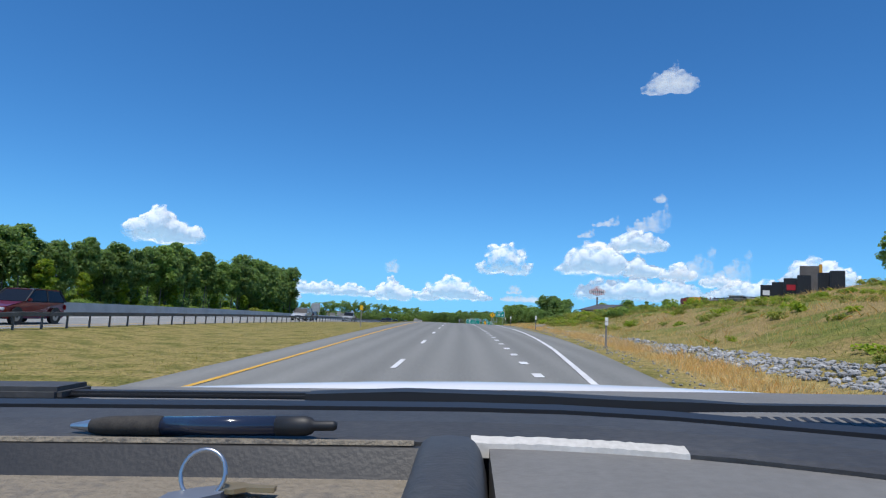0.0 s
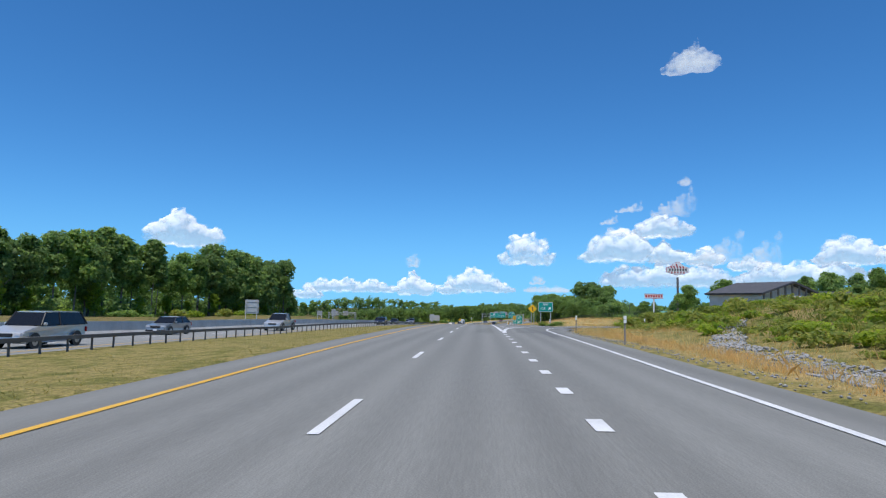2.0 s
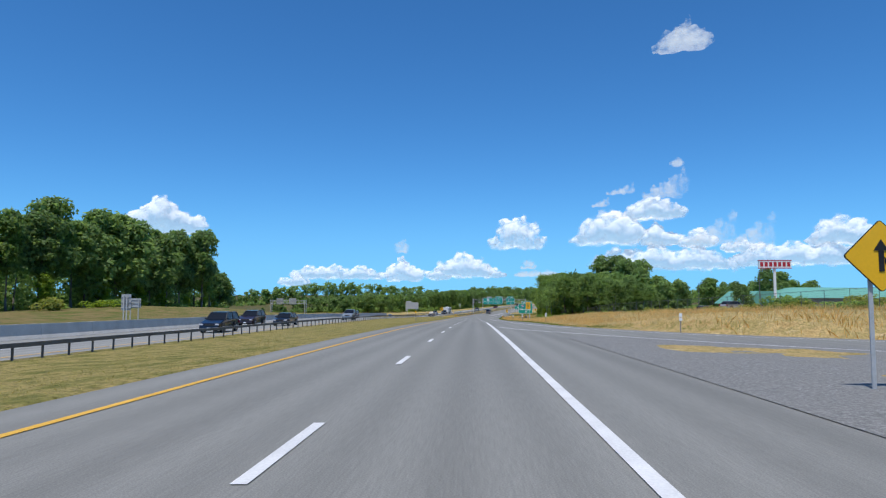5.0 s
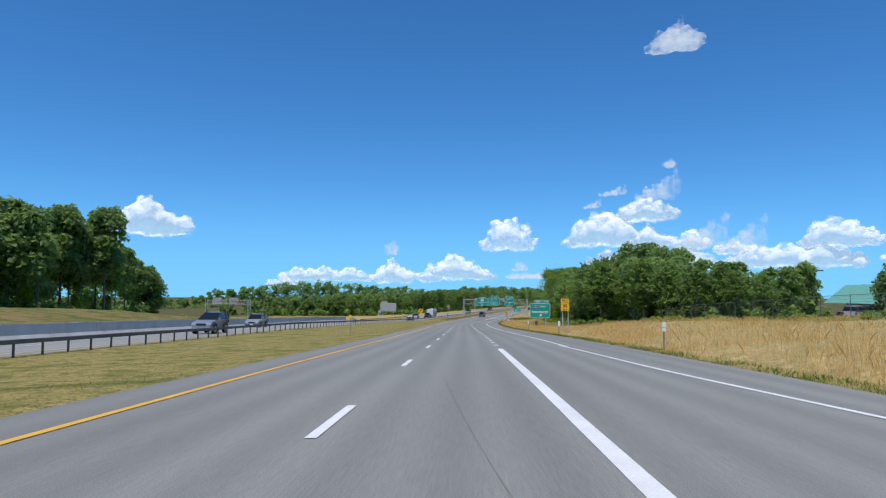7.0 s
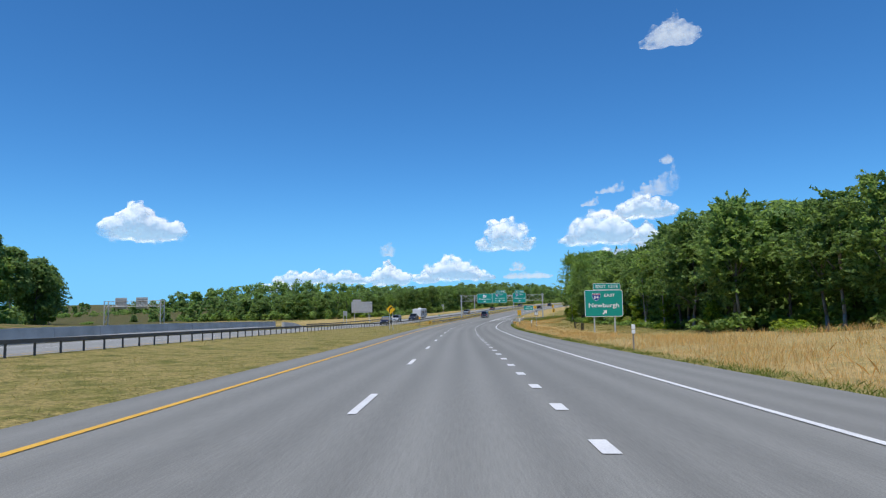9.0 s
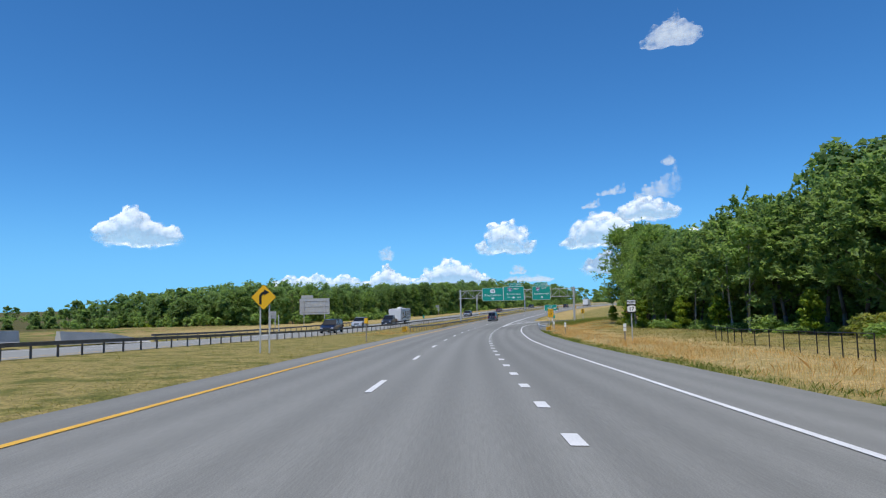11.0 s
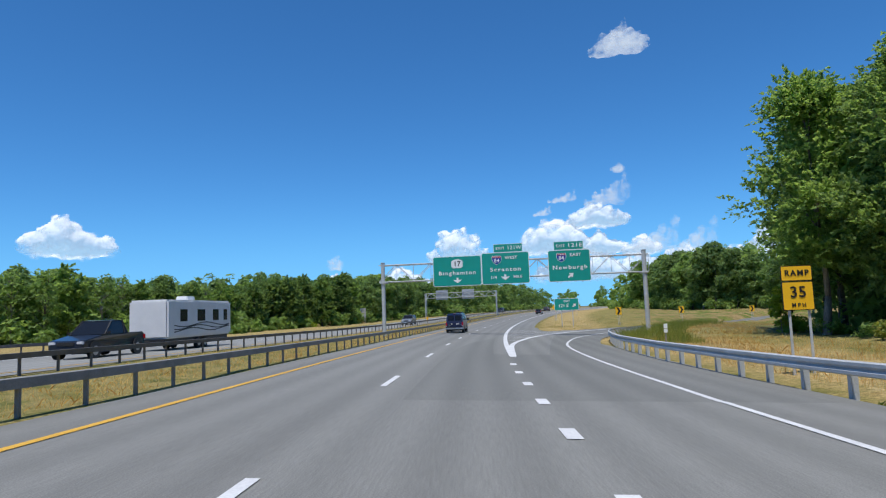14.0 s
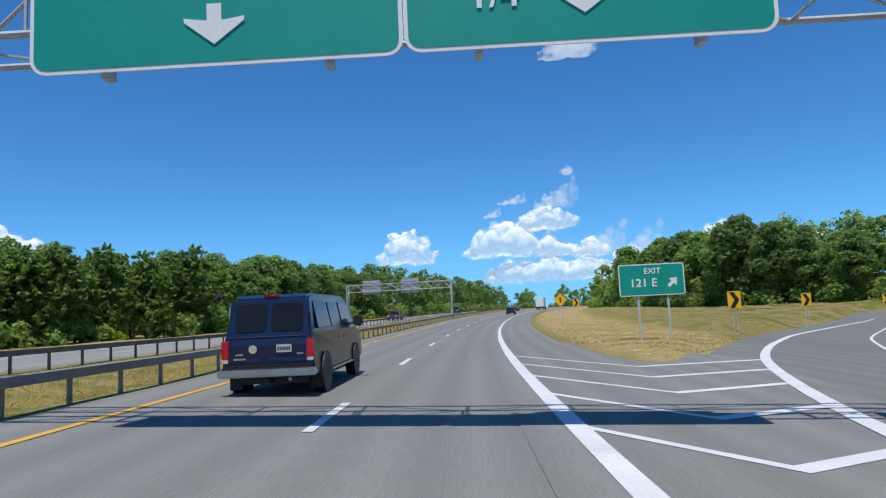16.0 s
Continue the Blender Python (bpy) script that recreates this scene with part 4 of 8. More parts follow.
def chevron(s, l, z=1.75, turn=0.0):
    t_ = thing("chevron_sign", at(s, l, on_ground(s, l), turn), "yellow sign with a black chevron arrow on a curve", "road sign", "chevron signs")
    panel(t_, 0.9, 1.2, 0, z, YELLOW_SIGN, BLACK_SIGN, 0.012, 0.03)
    part("chevron_mark", prism([(-0.31, z + 0.53), (0.0, z + 0.53), (0.33, z), (0.0, z - 0.53), (-0.31, z - 0.53), (0.02, z)], -0.03, -0.0185), BLACK_SIGN, t_)
    posts(t_, (-0.12, 0.12), z - 0.25, 0.3, 0.05)


for s, l, u in ((518.9, 19.7, 2.4), (536.8, 32.1, 2.52), (555.0, 48.2, 2.5), (570, 66, 2.7), (575, 14, 2.4)):
    chevron(s, l, max(1.5, u - on_ground(s, l)))


def sign_back(s, l, w, h, z, xs, label, turn=0.0):
    """A sign for the oncoming lanes, seen from behind."""
    t_ = thing("roadside_sign", at(s, l, on_ground(s, l), turn), label, "road sign")
    part("panel", prism([(a, b + z) for a, b in rounded(w, h, 0.08)], -0.012, 0.012), ALUMINIUM, t_)
    for i in range(3):
        zz = z - h * 0.35 + i * h * 0.35
        part("stiffener", box(-w * 0.47, w * 0.47, -0.07, -0.0125, zz - 0.03, zz + 0.03), GALV, t_)
    posts(t_, xs, z + h * 0.45, 0.4, 0.12, GALV, -0.2)
    return t_


sign_back(163.5, -32.5, 2.1, 2.1, 2.6, (-0.85, 0.85), "bare metal back of a roadside sign on posts")
sign_back(217.9, -32.8, 1.0, 1.6, 2.4, (-0.15, 0.15), "pale back of a small roadside sign")
sign_back(233, -40, 1.4, 1.2, 2.2, (-0.5, 0.5), "bare metal back of a square sign")
sb_ = sign_back(452.3, -33.1, 6.1, 3.1, 3.72 - on_ground(452.3, -33.1), (-2.1, 2.1), "large bare metal sign back with stiffening ribs")
part("exit_tab", prism([(a - 1.5, b + 5.6 - on_ground(452.3, -33.1)) for a, b in rounded(2.4, 0.62, 0.08)], -0.012, 0.012), ALUMINIUM, sb_)
sign_back(423.8, -29.4, 0.95, 1.1, 2.25 - on_ground(423.8, -29.4), (-0.35, 0.35), "small bare metal sign back beyond the oncoming lanes")
sign_back(560, -34, 1.4, 2.2, 2.4, (-0.5, 0.5), "bare metal sign back beyond the oncoming lanes")


# ---- sign gantries ----
def truss(parent, x0, x1, z0, z1, y0=-0.45, y1=0.45, bays=10, r=0.05, tilt=0.0):
    zt = lambda x: tilt * (x - x0)
    for y in (y0, y1):
        for z in (z0, z1):
            part("chord", tube((x0, y, z), (x1, y, z + zt(x1)), r, seg=8), GALV, parent)
    dx = (x1 - x0) / bays
    for i in range(bays):
        a, b = x0 + i * dx, x0 + (i + 1) * dx
        lo, hi = (z0, z1) if i % 2 == 0 else (z1, z0)
        for y in (y0, y1):
            part("brace", tube((a, y, lo + zt(a)), (b, y, hi + zt(b)), r * 0.6, seg=6), GALV, parent)
        part("brace", tube((b, y0, z0 + zt(b)), (b, y0, z1 + zt(b)), r * 0.5, seg=5), GALV, parent)
        part("brace", tube((b, y0, z0 + zt(b)), (b, y1, z0 + zt(b)), r * 0.5, seg=5), GALV, parent)
        part("brace", tube((b, y0, z1 + zt(b)), (b, y1, z1 + zt(b)), r * 0.5, seg=5), GALV, parent)
        part("brace", tube((a, y0, z0 + zt(a)), (b, y1, z0 + zt(b)), r * 0.45, seg=5), GALV, parent)


G_S = 481.9
g = thing("sign_gantry", at(G_S, 0, 0), "galvanized truss gantry across the motorway on round columns", "sign gantry")
bz = float(bank(G_S))
XL, XR = -8.5, 17.68
# level truss: the road tilts under it
top = 7.1 + 8.7 * bz
part("column", tube((XL, 0, 8.4 * bz - 0.4), (XL, 0, top + 0.1), 0.2, seg=14), GALV, g)
part("column", tube((XR, 0, -17.68 * bz - 0.35), (XR, 0, top + 0.25), 0.22, seg=14), GALV, g)
part("column_cap", tube((XL, 0, top + 0.1), (XL, 0, top + 0.16), 0.23, seg=14), GALV, g)
part("column_cap", tube((XR, 0, top + 0.25), (XR, 0, top + 0.31), 0.25, seg=14), GALV, g)
truss(g, XL - 0.4, XR + 0.4, top - 1.85, top - 0.12, -0.1, 0.95, 15, 0.055)
for x in (XL, XR):
    part("saddle", box(x - 0.3, x + 0.3, -0.3, 1.1, top - 2.0, top - 1.88, 0.02), GALV, g)


def hung(x, z, w, h, label, tab=None, tab_x=0.0):
    t_ = thing("guide_sign", at(G_S, 0, 0) @ Matrix.Translation((x, -0.35, z)), label, "road sign")
    panel(t_, w, h, 0, 0, GREEN_SIGN, WHITE_SIGN, 0.055, 0.22)
    if tab:
        panel(t_, 2.9, 0.84, tab_x, h / 2 + 0.43, GREEN_SIGN, WHITE_SIGN, 0.035, 0.06)
        words(t_, tab.split()[0], tab_x - 0.78, h / 2 + 0.41, 0.37, WHITE_SIGN, spread=1.2, width=0.86)
        words(t_, tab.split()[1], tab_x + 0.62, h / 2 + 0.43, 0.52, WHITE_SIGN, spread=1.15, width=1.34)
    for xx in (-w * 0.3, w * 0.3):
        part("hanger", box(xx - 0.05, xx + 0.05, 0.02, 0.22, -h / 2 - 0.06, h / 2 - 0.1), GALV, t_)
    return t_


t = hung(-0.80, 6.40, 4.92, 3.02, "green overhead sign for Binghamton with lane arrow")
state_shield(t, 0, 0.72, 1.15)
words(t, "Binghamton", 0, -0.2, 0.55, WHITE_SIGN, spread=1.3, width=3.75)
part("arrow", down_arrow_bm(0, -0.95, 0.8, 0.55), WHITE_SIGN, t)
t = hung(4.06, 6.50, 4.78, 3.18, "green overhead sign for Scranton with exit tab", "EXIT 121W", 0.32)
interstate(t, -0.85, 0.82, 0.95)
words(t, "WEST", 0.6, 1.02, 0.42, WHITE_SIGN, width=1.25)
words(t, "Scranton", 0, -0.13, 0.55, WHITE_SIGN, spread=1.3, width=3.05)
words(t, "1/4", -1.2, -0.92, 0.42, WHITE_SIGN, width=0.55)
part("arrow", down_arrow_bm(-0.05, -0.92, 0.85, 0.55), WHITE_SIGN, t)
words(t, "MILE", 1.2, -0.9, 0.33, WHITE_SIGN, width=0.85)
t = hung(10.38, 6.48, 4.15, 3.15, "green overhead exit sign for Newburgh with exit tab", "EXIT 121E", 0.0)
interstate(t, -0.75, 0.82, 0.95)
words(t, "EAST", 0.65, 1.05, 0.42, WHITE_SIGN, width=1.1)
words(t, "Newburgh", 0.05, -0.18, 0.55, WHITE_SIGN, spread=1.3, width=3.35)
part("arrow", arrow_bm(0.1, -0.98, 0.68, 50), WHITE_SIGN, t)


def back_gantry(s, l0, l1, h, n_signs, label, u=0.0, turn=0.0):
    t_ = thing("sign_gantry", at(s, (l0 + l1) / 2, u, turn), label, "sign gantry")
    w = (l1 - l0) / 2
    for x in (-w, w):
        for y in (-0.6, 0.6):
            part("column", tube((x, y, -0.8), (x, y, h), 0.13, seg=9), GALV, t_)
        for z in (1.5, 3.0, 4.5):
            part("brace", tube((x, -0.6, z - 0.7), (x, 0.6, z + 0.7), 0.05, seg=6), GALV, t_)
    truss(t_, -w, w, h - 1.4, h - 0.1, -0.6, 0.6, 12, 0.06)
    for i in range(n_signs):
        x = -w * 0.55 + i * w * 0.75
        b_ = part("sign_panel", box(x - 1.7, x + 1.7, 0.7, 0.74, h - 1.9, h + 0.7), ALUMINIUM, t_, "bare metal sign back")
        for z in (h - 1.5, h - 0.6, h + 0.3):
            part("stiffener", box(x - 1.65, x + 1.65, 0.62, 0.695, z - 0.04, z + 0.04), GALV, b_)


back_gantry(416, -86.5, -70.0, 6.2 - 0.0, 2, "galvanized gantry with sign backs over a side ramp", on_ground(416, -78) + 0.0, 12)
back_gantry(592, -27.5, -7.6, 6.6, 2, "galvanized truss gantry with sign backs over the oncoming lanes", 0.0)

# ---- trees ----
rng = np.random.default_rng(7)


def tri_leaves(c, a, b, n, sz, r):
    """A small bent leaf spray at each place: one pointed triangle."""
    j = r.uniform(-0.5, 0.5, (len(c), 1))
    v = np.stack([c + a * sz, c - a * sz * 0.6 + b * sz * (0.62 + 0.3 * j) + n * sz * 0.12, c - a * sz * 0.45 - b * sz * (0.62 - 0.3 * j) - n * sz * 0.1], 1).reshape(-1, 3)
    return v, np.arange(len(c) * 3).reshape(-1, 3)


def leaf_cards(centres, radii, count, size, r):
    """Leaf sprays strewn over and inside a set of lobes, thick on top and thin below."""
    k_ = len(centres)
    w = radii.prod(1) ** (2 / 3)
    pick = r.choice(k_, count, p=w / w.sum())
    d = r.normal(size=(count, 3)) + np.array([0, 0, 0.35])
    d /= np.linalg.norm(d, axis=1)[:, None]
    depth = np.where(r.random(count) < 0.8, r.uniform(0.78, 1.16, count), r.uniform(0.35, 0.8, count))
    c = centres[pick] + d * radii[pick] * depth[:, None]
    n = d * 0.8 + r.normal(size=(count, 3)) * 0.55 + np.array([0, 0, 0.6])
    n /= np.linalg.norm(n, axis=1)[:, None]
    a = np.cross(n, r.normal(size=(count, 3)))
    a /= np.linalg.norm(a, axis=1)[:, None]
    return tri_leaves(c, a, np.cross(n, a), n, size * r.uniform(0.5, 1.4, count)[:, None], r)


def spray_cards(centres, radii, sprays, size, r, per=16):
    """Feathery boughs: each spray is a row of narrow leaves running outwards and up from a lobe."""
    k_ = len(centres)
    w = radii.prod(1) ** (2 / 3)
    pick = r.choice(k_, sprays, p=w / w.sum())
    d = r.normal(size=(sprays, 3))
    d /= np.linalg.norm(d, axis=1)[:, None]
    root = centres[pick] + d * radii[pick] * r.uniform(0.25, 0.8, sprays)[:, None]
    out = d * np.array([1, 1, 0.5]) + np.array([0, 0, 0.35]) + r.normal(size=(sprays, 3)) * 0.25
    out /= np.linalg.norm(out, axis=1)[:, None]
    reach = r.uniform(0.9, 1.9, sprays)
    f_ = np.linspace(0.05, 1, per)[None, :, None]
    bend = np.array([0, 0, -0.35]) * f_ ** 2
    c = root[:, None, :] + out[:, None, :] * reach[:, None, None] * f_ + bend + r.normal(size=(sprays, per, 3)) * 0.16 * (1.15 - f_)
    c = c.reshape(-1, 3)
    m = len(c)
    a = np.repeat(out, per, 0) + r.normal(size=(m, 3)) * 0.55
    a /= np.linalg.norm(a, axis=1)[:, None]
    b = np.cross(a, np.array([0, 0, 1]) + r.normal(size=(m, 3)) * 0.5)
    b /= np.linalg.norm(b, axis=1)[:, None]
    return tri_leaves(c, a, b, np.cross(b, a), size * r.uniform(0.6, 1.3, m)[:, None], r)


def crown_lobes(h, low, spread, n, r, conic=0.0):
    z = r.uniform(0, 1, n) ** 0.85
    ang = r.uniform(0, 2 * math.pi, n)
    width = np.sin(np.clip(z * 0.86 + 0.12, 0, 1) * math.pi) ** 0.7 * (1 - conic * z)
    rad = spread * width * np.sqrt(r.uniform(0.15, 1, n)) * 0.72
    c = np.stack([rad * np.cos(ang), rad * np.sin(ang), low + (h - low) * (0.08 + 0.84 * z)], -1)
    s = spread * r.uniform(0.26, 0.46, n)
    rr = np.stack([s, s, s * r.uniform(0.55, 0.85, n)], -1)
    return c, rr


def trunk_bm(h, low, r0, r, lobes, limbs=6):
    bm_ = bmesh.new()
    p = Vector((0, 0, -0.5))
    lean = Vector((r.normal() * 0.03, r.normal() * 0.03, 1))
    steps = 5
    pts = [p]
    for i in range(steps):
        pts.append(pts[-1] + (lean + Vector((r.normal() * 0.05, r.normal() * 0.05, 0))) * (h * 0.85 / steps))
    for i in range(steps):
        a, b = 1 - i / steps * 0.85, 1 - (i + 1) / steps * 0.85
        tube(pts[i], pts[i + 1], r0 * a * (1.35 if i == 0 else 1), r0 * b, 7, bm_)
    order = np.argsort(r.random(len(lobes)))[:limbs]
    for j in order:
        c = Vector(lobes[j])
        z = max(low * 0.8, c.z - (abs(c.x) + abs(c.y)) * 0.6)
        k_ = min(steps - 1, int(z / (h * 0.85 / steps)))
        o = pts[k_].lerp(pts[k_ + 1], 0.5)
        tube(o, c, r0 * 0.34, r0 * 0.08, 5, bm_)
    return bm_


TREE_KINDS = {}


def tree_kind(key, h, low, spread, lobes, cards, size, leaf, r0=0.22, conic=0.0, seed=1, sprays=0):
    r = np.random.default_rng(seed)
    c, rr = crown_lobes(h, low, spread, lobes, r, conic)
    v, f = spray_cards(c, rr, sprays, size, r) if sprays else leaf_cards(c, rr, cards, size, r)
    crown = mesh_of("crown", v, f, leaf)
    tb = trunk_bm(h, low, r0, r, c, 34 if key == "bare" else 9)
    tm = bpy.data.meshes.new("trunk")
    tb.to_mesh(tm)
    tb.free()
    tm.materials.append(BARK)
    tm.polygons.foreach_set("use_smooth", [True] * len(tm.polygons))
    TREE_KINDS[key] = (crown, tm, h)


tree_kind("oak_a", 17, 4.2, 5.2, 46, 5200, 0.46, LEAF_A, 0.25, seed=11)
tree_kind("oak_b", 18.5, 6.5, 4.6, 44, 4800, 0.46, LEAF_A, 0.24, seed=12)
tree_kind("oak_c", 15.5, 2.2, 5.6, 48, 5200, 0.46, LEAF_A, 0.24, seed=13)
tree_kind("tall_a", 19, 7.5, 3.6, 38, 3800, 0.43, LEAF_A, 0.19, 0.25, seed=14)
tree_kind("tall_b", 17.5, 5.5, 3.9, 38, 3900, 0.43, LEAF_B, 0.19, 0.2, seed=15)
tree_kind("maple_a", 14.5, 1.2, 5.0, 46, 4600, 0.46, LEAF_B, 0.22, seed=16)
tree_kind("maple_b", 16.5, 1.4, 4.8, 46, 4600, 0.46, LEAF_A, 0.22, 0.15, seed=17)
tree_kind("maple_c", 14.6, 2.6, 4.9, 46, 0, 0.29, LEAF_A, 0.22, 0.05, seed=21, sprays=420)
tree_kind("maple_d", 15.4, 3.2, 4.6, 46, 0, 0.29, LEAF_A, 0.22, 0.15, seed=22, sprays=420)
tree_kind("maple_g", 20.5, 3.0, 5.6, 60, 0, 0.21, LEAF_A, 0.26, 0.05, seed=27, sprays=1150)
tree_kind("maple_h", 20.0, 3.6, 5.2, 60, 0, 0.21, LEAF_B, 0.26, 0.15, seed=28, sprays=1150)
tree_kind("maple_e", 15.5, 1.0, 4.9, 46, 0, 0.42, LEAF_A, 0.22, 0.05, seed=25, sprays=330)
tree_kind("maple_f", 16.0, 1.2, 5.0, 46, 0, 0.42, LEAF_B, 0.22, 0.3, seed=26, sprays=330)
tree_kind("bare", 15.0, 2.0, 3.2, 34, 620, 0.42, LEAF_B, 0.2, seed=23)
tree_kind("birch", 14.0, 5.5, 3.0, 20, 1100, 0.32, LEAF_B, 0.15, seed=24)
TREE_KINDS["birch"][1].materials[0] = material("pale_bark", [(0.30, 0.27, 0.23), (0.46, 0.43, 0.38)], 0.9, scale=4, fine=20, stretch=(1, 1, 0.3))
tree_kind("young", 8.5, 1.2, 2.6, 18, 2200, 0.36, LEAF_Y, 0.09, seed=18)
tree_kind("park", 9.0, 1.8, 3.6, 24, 3600, 0.30, LEAF_B, 0.16, seed=19)
tree_kind("cedar", 8.0, 0.6, 2.0, 18, 2600, 0.28, LEAF_A, 0.12, 0.75, seed=20)
LABELS = {"birch": "pale-barked leaning tree at the wood edge", "bare": "half-dead grey tree with few leaves", "oak": "tall broadleaf tree with a dark green uneven crown", "tall": "slender forest tree with a high thin crown", "maple": "dense green tree leafed down to the grass",
          "young": "young yellow-green tree at the wood edge", "park": "round green tree beside a restaurant", "cedar": "narrow dark evergreen tree"}


def tree(key, s, l, scale=1.0, group="", sink=0.1, height=0.0):
    crown, trunk, full = TREE_KINDS[key]
    t_ = thing("tree", at(s, l, on_ground(s, l) - sink, rng.uniform(0, 360)), LABELS[key.split("_")[0]], "tree", group)
    for nm, me_ in (("trunk", trunk), ("crown", crown)):
        ob = new(nm, me_)
        ob.parent = t_
    if height:
        scale = height / full
    t_.scale = (scale * rng.uniform(0.9, 1.12), scale * rng.uniform(0.9, 1.12), scale)
    return t_


BACK = []
# wood left of the oncoming lanes, its edge drawing away from the road
edge_wood = lerp([(-60, -92), (60, -94), (250, -98), (380, -101), (392, -103), (405, -110), (425, -117), (448, -125)])
wood_high = lerp([(-60, 16), (146, 17), (161, 18), (200, 18.8), (216, 21.5), (236, 24.5), (256, 24), (262, 18.5), (277, 22), (304, 27.5), (330, 26.5), (352, 26), (362, 24), (373, 28.5), (390, 31), (398, 25), (410, 22.5), (431, 19), (448, 14)])
for row, (step, off) in enumerate(((6.5, 0), (9.0, 9))):
    for s in np.arange(40 + row * 3, 449 - row * 4, step):
        s_ = s + rng.uniform(-2.2, 2.2)
        l_ = float(edge_wood(s_)) - off + rng.uniform(-2.5, 2.5)
        key = rng.choice(["oak_a", "oak_b", "tall_a", "tall_b", "oak_c", "oak_b"])
        high = float(rng.uniform(0.82, 1.03) * wood_high(s_))
        if row:
            BACK.append((s_, l_, 0.92 * high))
        else:
            tree(key, s_, l_, 1.0, "trees of the wood beyond the oncoming lanes", height=high)
for s in np.arange(90, 440, 19):
    tree("young", s + rng.uniform(-6, 6), float(edge_wood(s)) + rng.uniform(2, 5), rng.uniform(0.6, 1.15), "young trees at the wood edge")

# wood on the right before the second exit
edge_right = lerp([(292, 44), (305, 33), (330, 28), (360, 29.5), (400, 31.5), (440, 29), (466, 28.5), (484, 33)])
wood_right = lerp([(296, 7.0), (304, 8.4), (312, 10.0), (322, 12.0), (334, 13.0), (366, 13.6), (388, 14.2), (400, 14.6), (412, 13.6), (420, 14.2), (428, 14.8), (436, 14.8), (442, 15.5), (448, 16.6), (456, 18.6), (462, 20.2), (475, 21.0), (484, 20.2)])
for row, (step, off) in enumerate(((4.6, 0), (5.5, 5), (7.0, 11))):
    for s in np.arange(296 + row * 2, 482 - row * 2, step):
        s_ = s + rng.uniform(-1.5, 1.5)
        l_ = float(edge_right(s_)) + off + rng.uniform(-1.5, 1.5)
        key = rng.choice(["maple_a", "maple_b", "oak_c", "tall_b", "maple_b", "oak_a"] if row else ["maple_g", "maple_h"] if s_ > 428 else ["maple_c", "maple_d"])
        high = float(rng.uniform(0.88, 1.06) * wood_right(s_))
        if row == 2:
            BACK.append((s_, l_, high))
        else:
            tree(key, s_, l_, 1.0, "trees of the wood before the exit", height=high)
for s in np.arange(330, 478, 17):
    tree("young", s + rng.uniform(-5, 5), float(edge_right(s)) - rng.uniform(2, 4), rng.uniform(0.35, 0.6), "young trees at the wood edge")
for s in (349, 358, 394, 397.5, 402, 411, 436, 441):
    tree("birch", s, float(edge_right(s)) - 3.2 + rng.uniform(-0.8, 0.8), rng.uniform(0.6, 0.8), "pale trunks at the wood edge")
# tall clump that overtops the wood
for s, l, k_, high in ((421.5, 57, "oak_a", 25), (424, 50.5, "maple_b", 25.3), (413, 58.5, "oak_b", 22.5), (431, 46, "oak_a", 18.5), (437, 52, "maple_b", 18), (417, 65, "oak_b", 22.5), (405, 63, "maple_b", 19)):
    tree(k_, s, l, 1.0, "tall trees behind the wood edge", height=high)
# trees behind the car park and the restaurant
for s, l, k_, sc in ((214, 78, "oak_c", .7), (236, 90, "maple_a", .7), (262, 96, "oak_c", .75), (312, 66, "oak_c", .5), (330, 80, "maple_b", .8), (350, 92, "oak_a", .8), (372, 105, "maple_a", .85),
                     (390, 118, "oak_c", .85), (345, 70, "maple_a", .8), (360, 60, "oak_c", .85), (300, 110, "oak_a", .8), (280, 120, "maple_b", .8), (255, 125, "oak_a", .85), (230, 128, "oak_c", .85), (205, 120, "maple_a", .85)):
    tree(k_, s, l, sc, "trees behind the car park")
for s, l, k_, sc in ((204, 52, "park", 0.88), (203.2, 43.7, "park", 0.74), (186, 60, "park", .95), (168, 62, "park", .85), (178, 64, "cedar", 1.1), (150, 42, "cedar", .6), (143, 51.5, "park", .36), (296, 60, "cedar", .8), (133, 41, "park", .36), (57, 33.2, "park", .42)):
    tree(k_, s, l, sc, "planted trees by the restaurants")
# belt of trees beyond the exit ramp
belt_high = lerp([(556, 13), (600, 14), (620, 17), (640, 21.5), (668, 22), (690, 18.5), (700, 15)])
for row in range(3):
    for s in np.arange(556 + 3 * row, 700, 6.0):
        l_ = 86 - (s - 560) * 0.42 + row * 9 + rng.uniform(-3, 3)
        high = float(rng.uniform(0.86, 1.04) * belt_high(s))
        if row:
            BACK.append((s + rng.uniform(-2, 2), l_, high))
        else:
            tree(rng.choice(["maple_a", "maple_b", "oak_c", "oak_a"]), s + rng.uniform(-2, 2), l_, 1.0, "trees beyond the exit ramp", height=high)
for s, l in ((548, 100), (538, 112), (528, 118), (518, 122), (540, 124), (520, 132), (505, 128)):
    tree("maple_b", s, l, 1.0, "trees beyond the exit ramp")


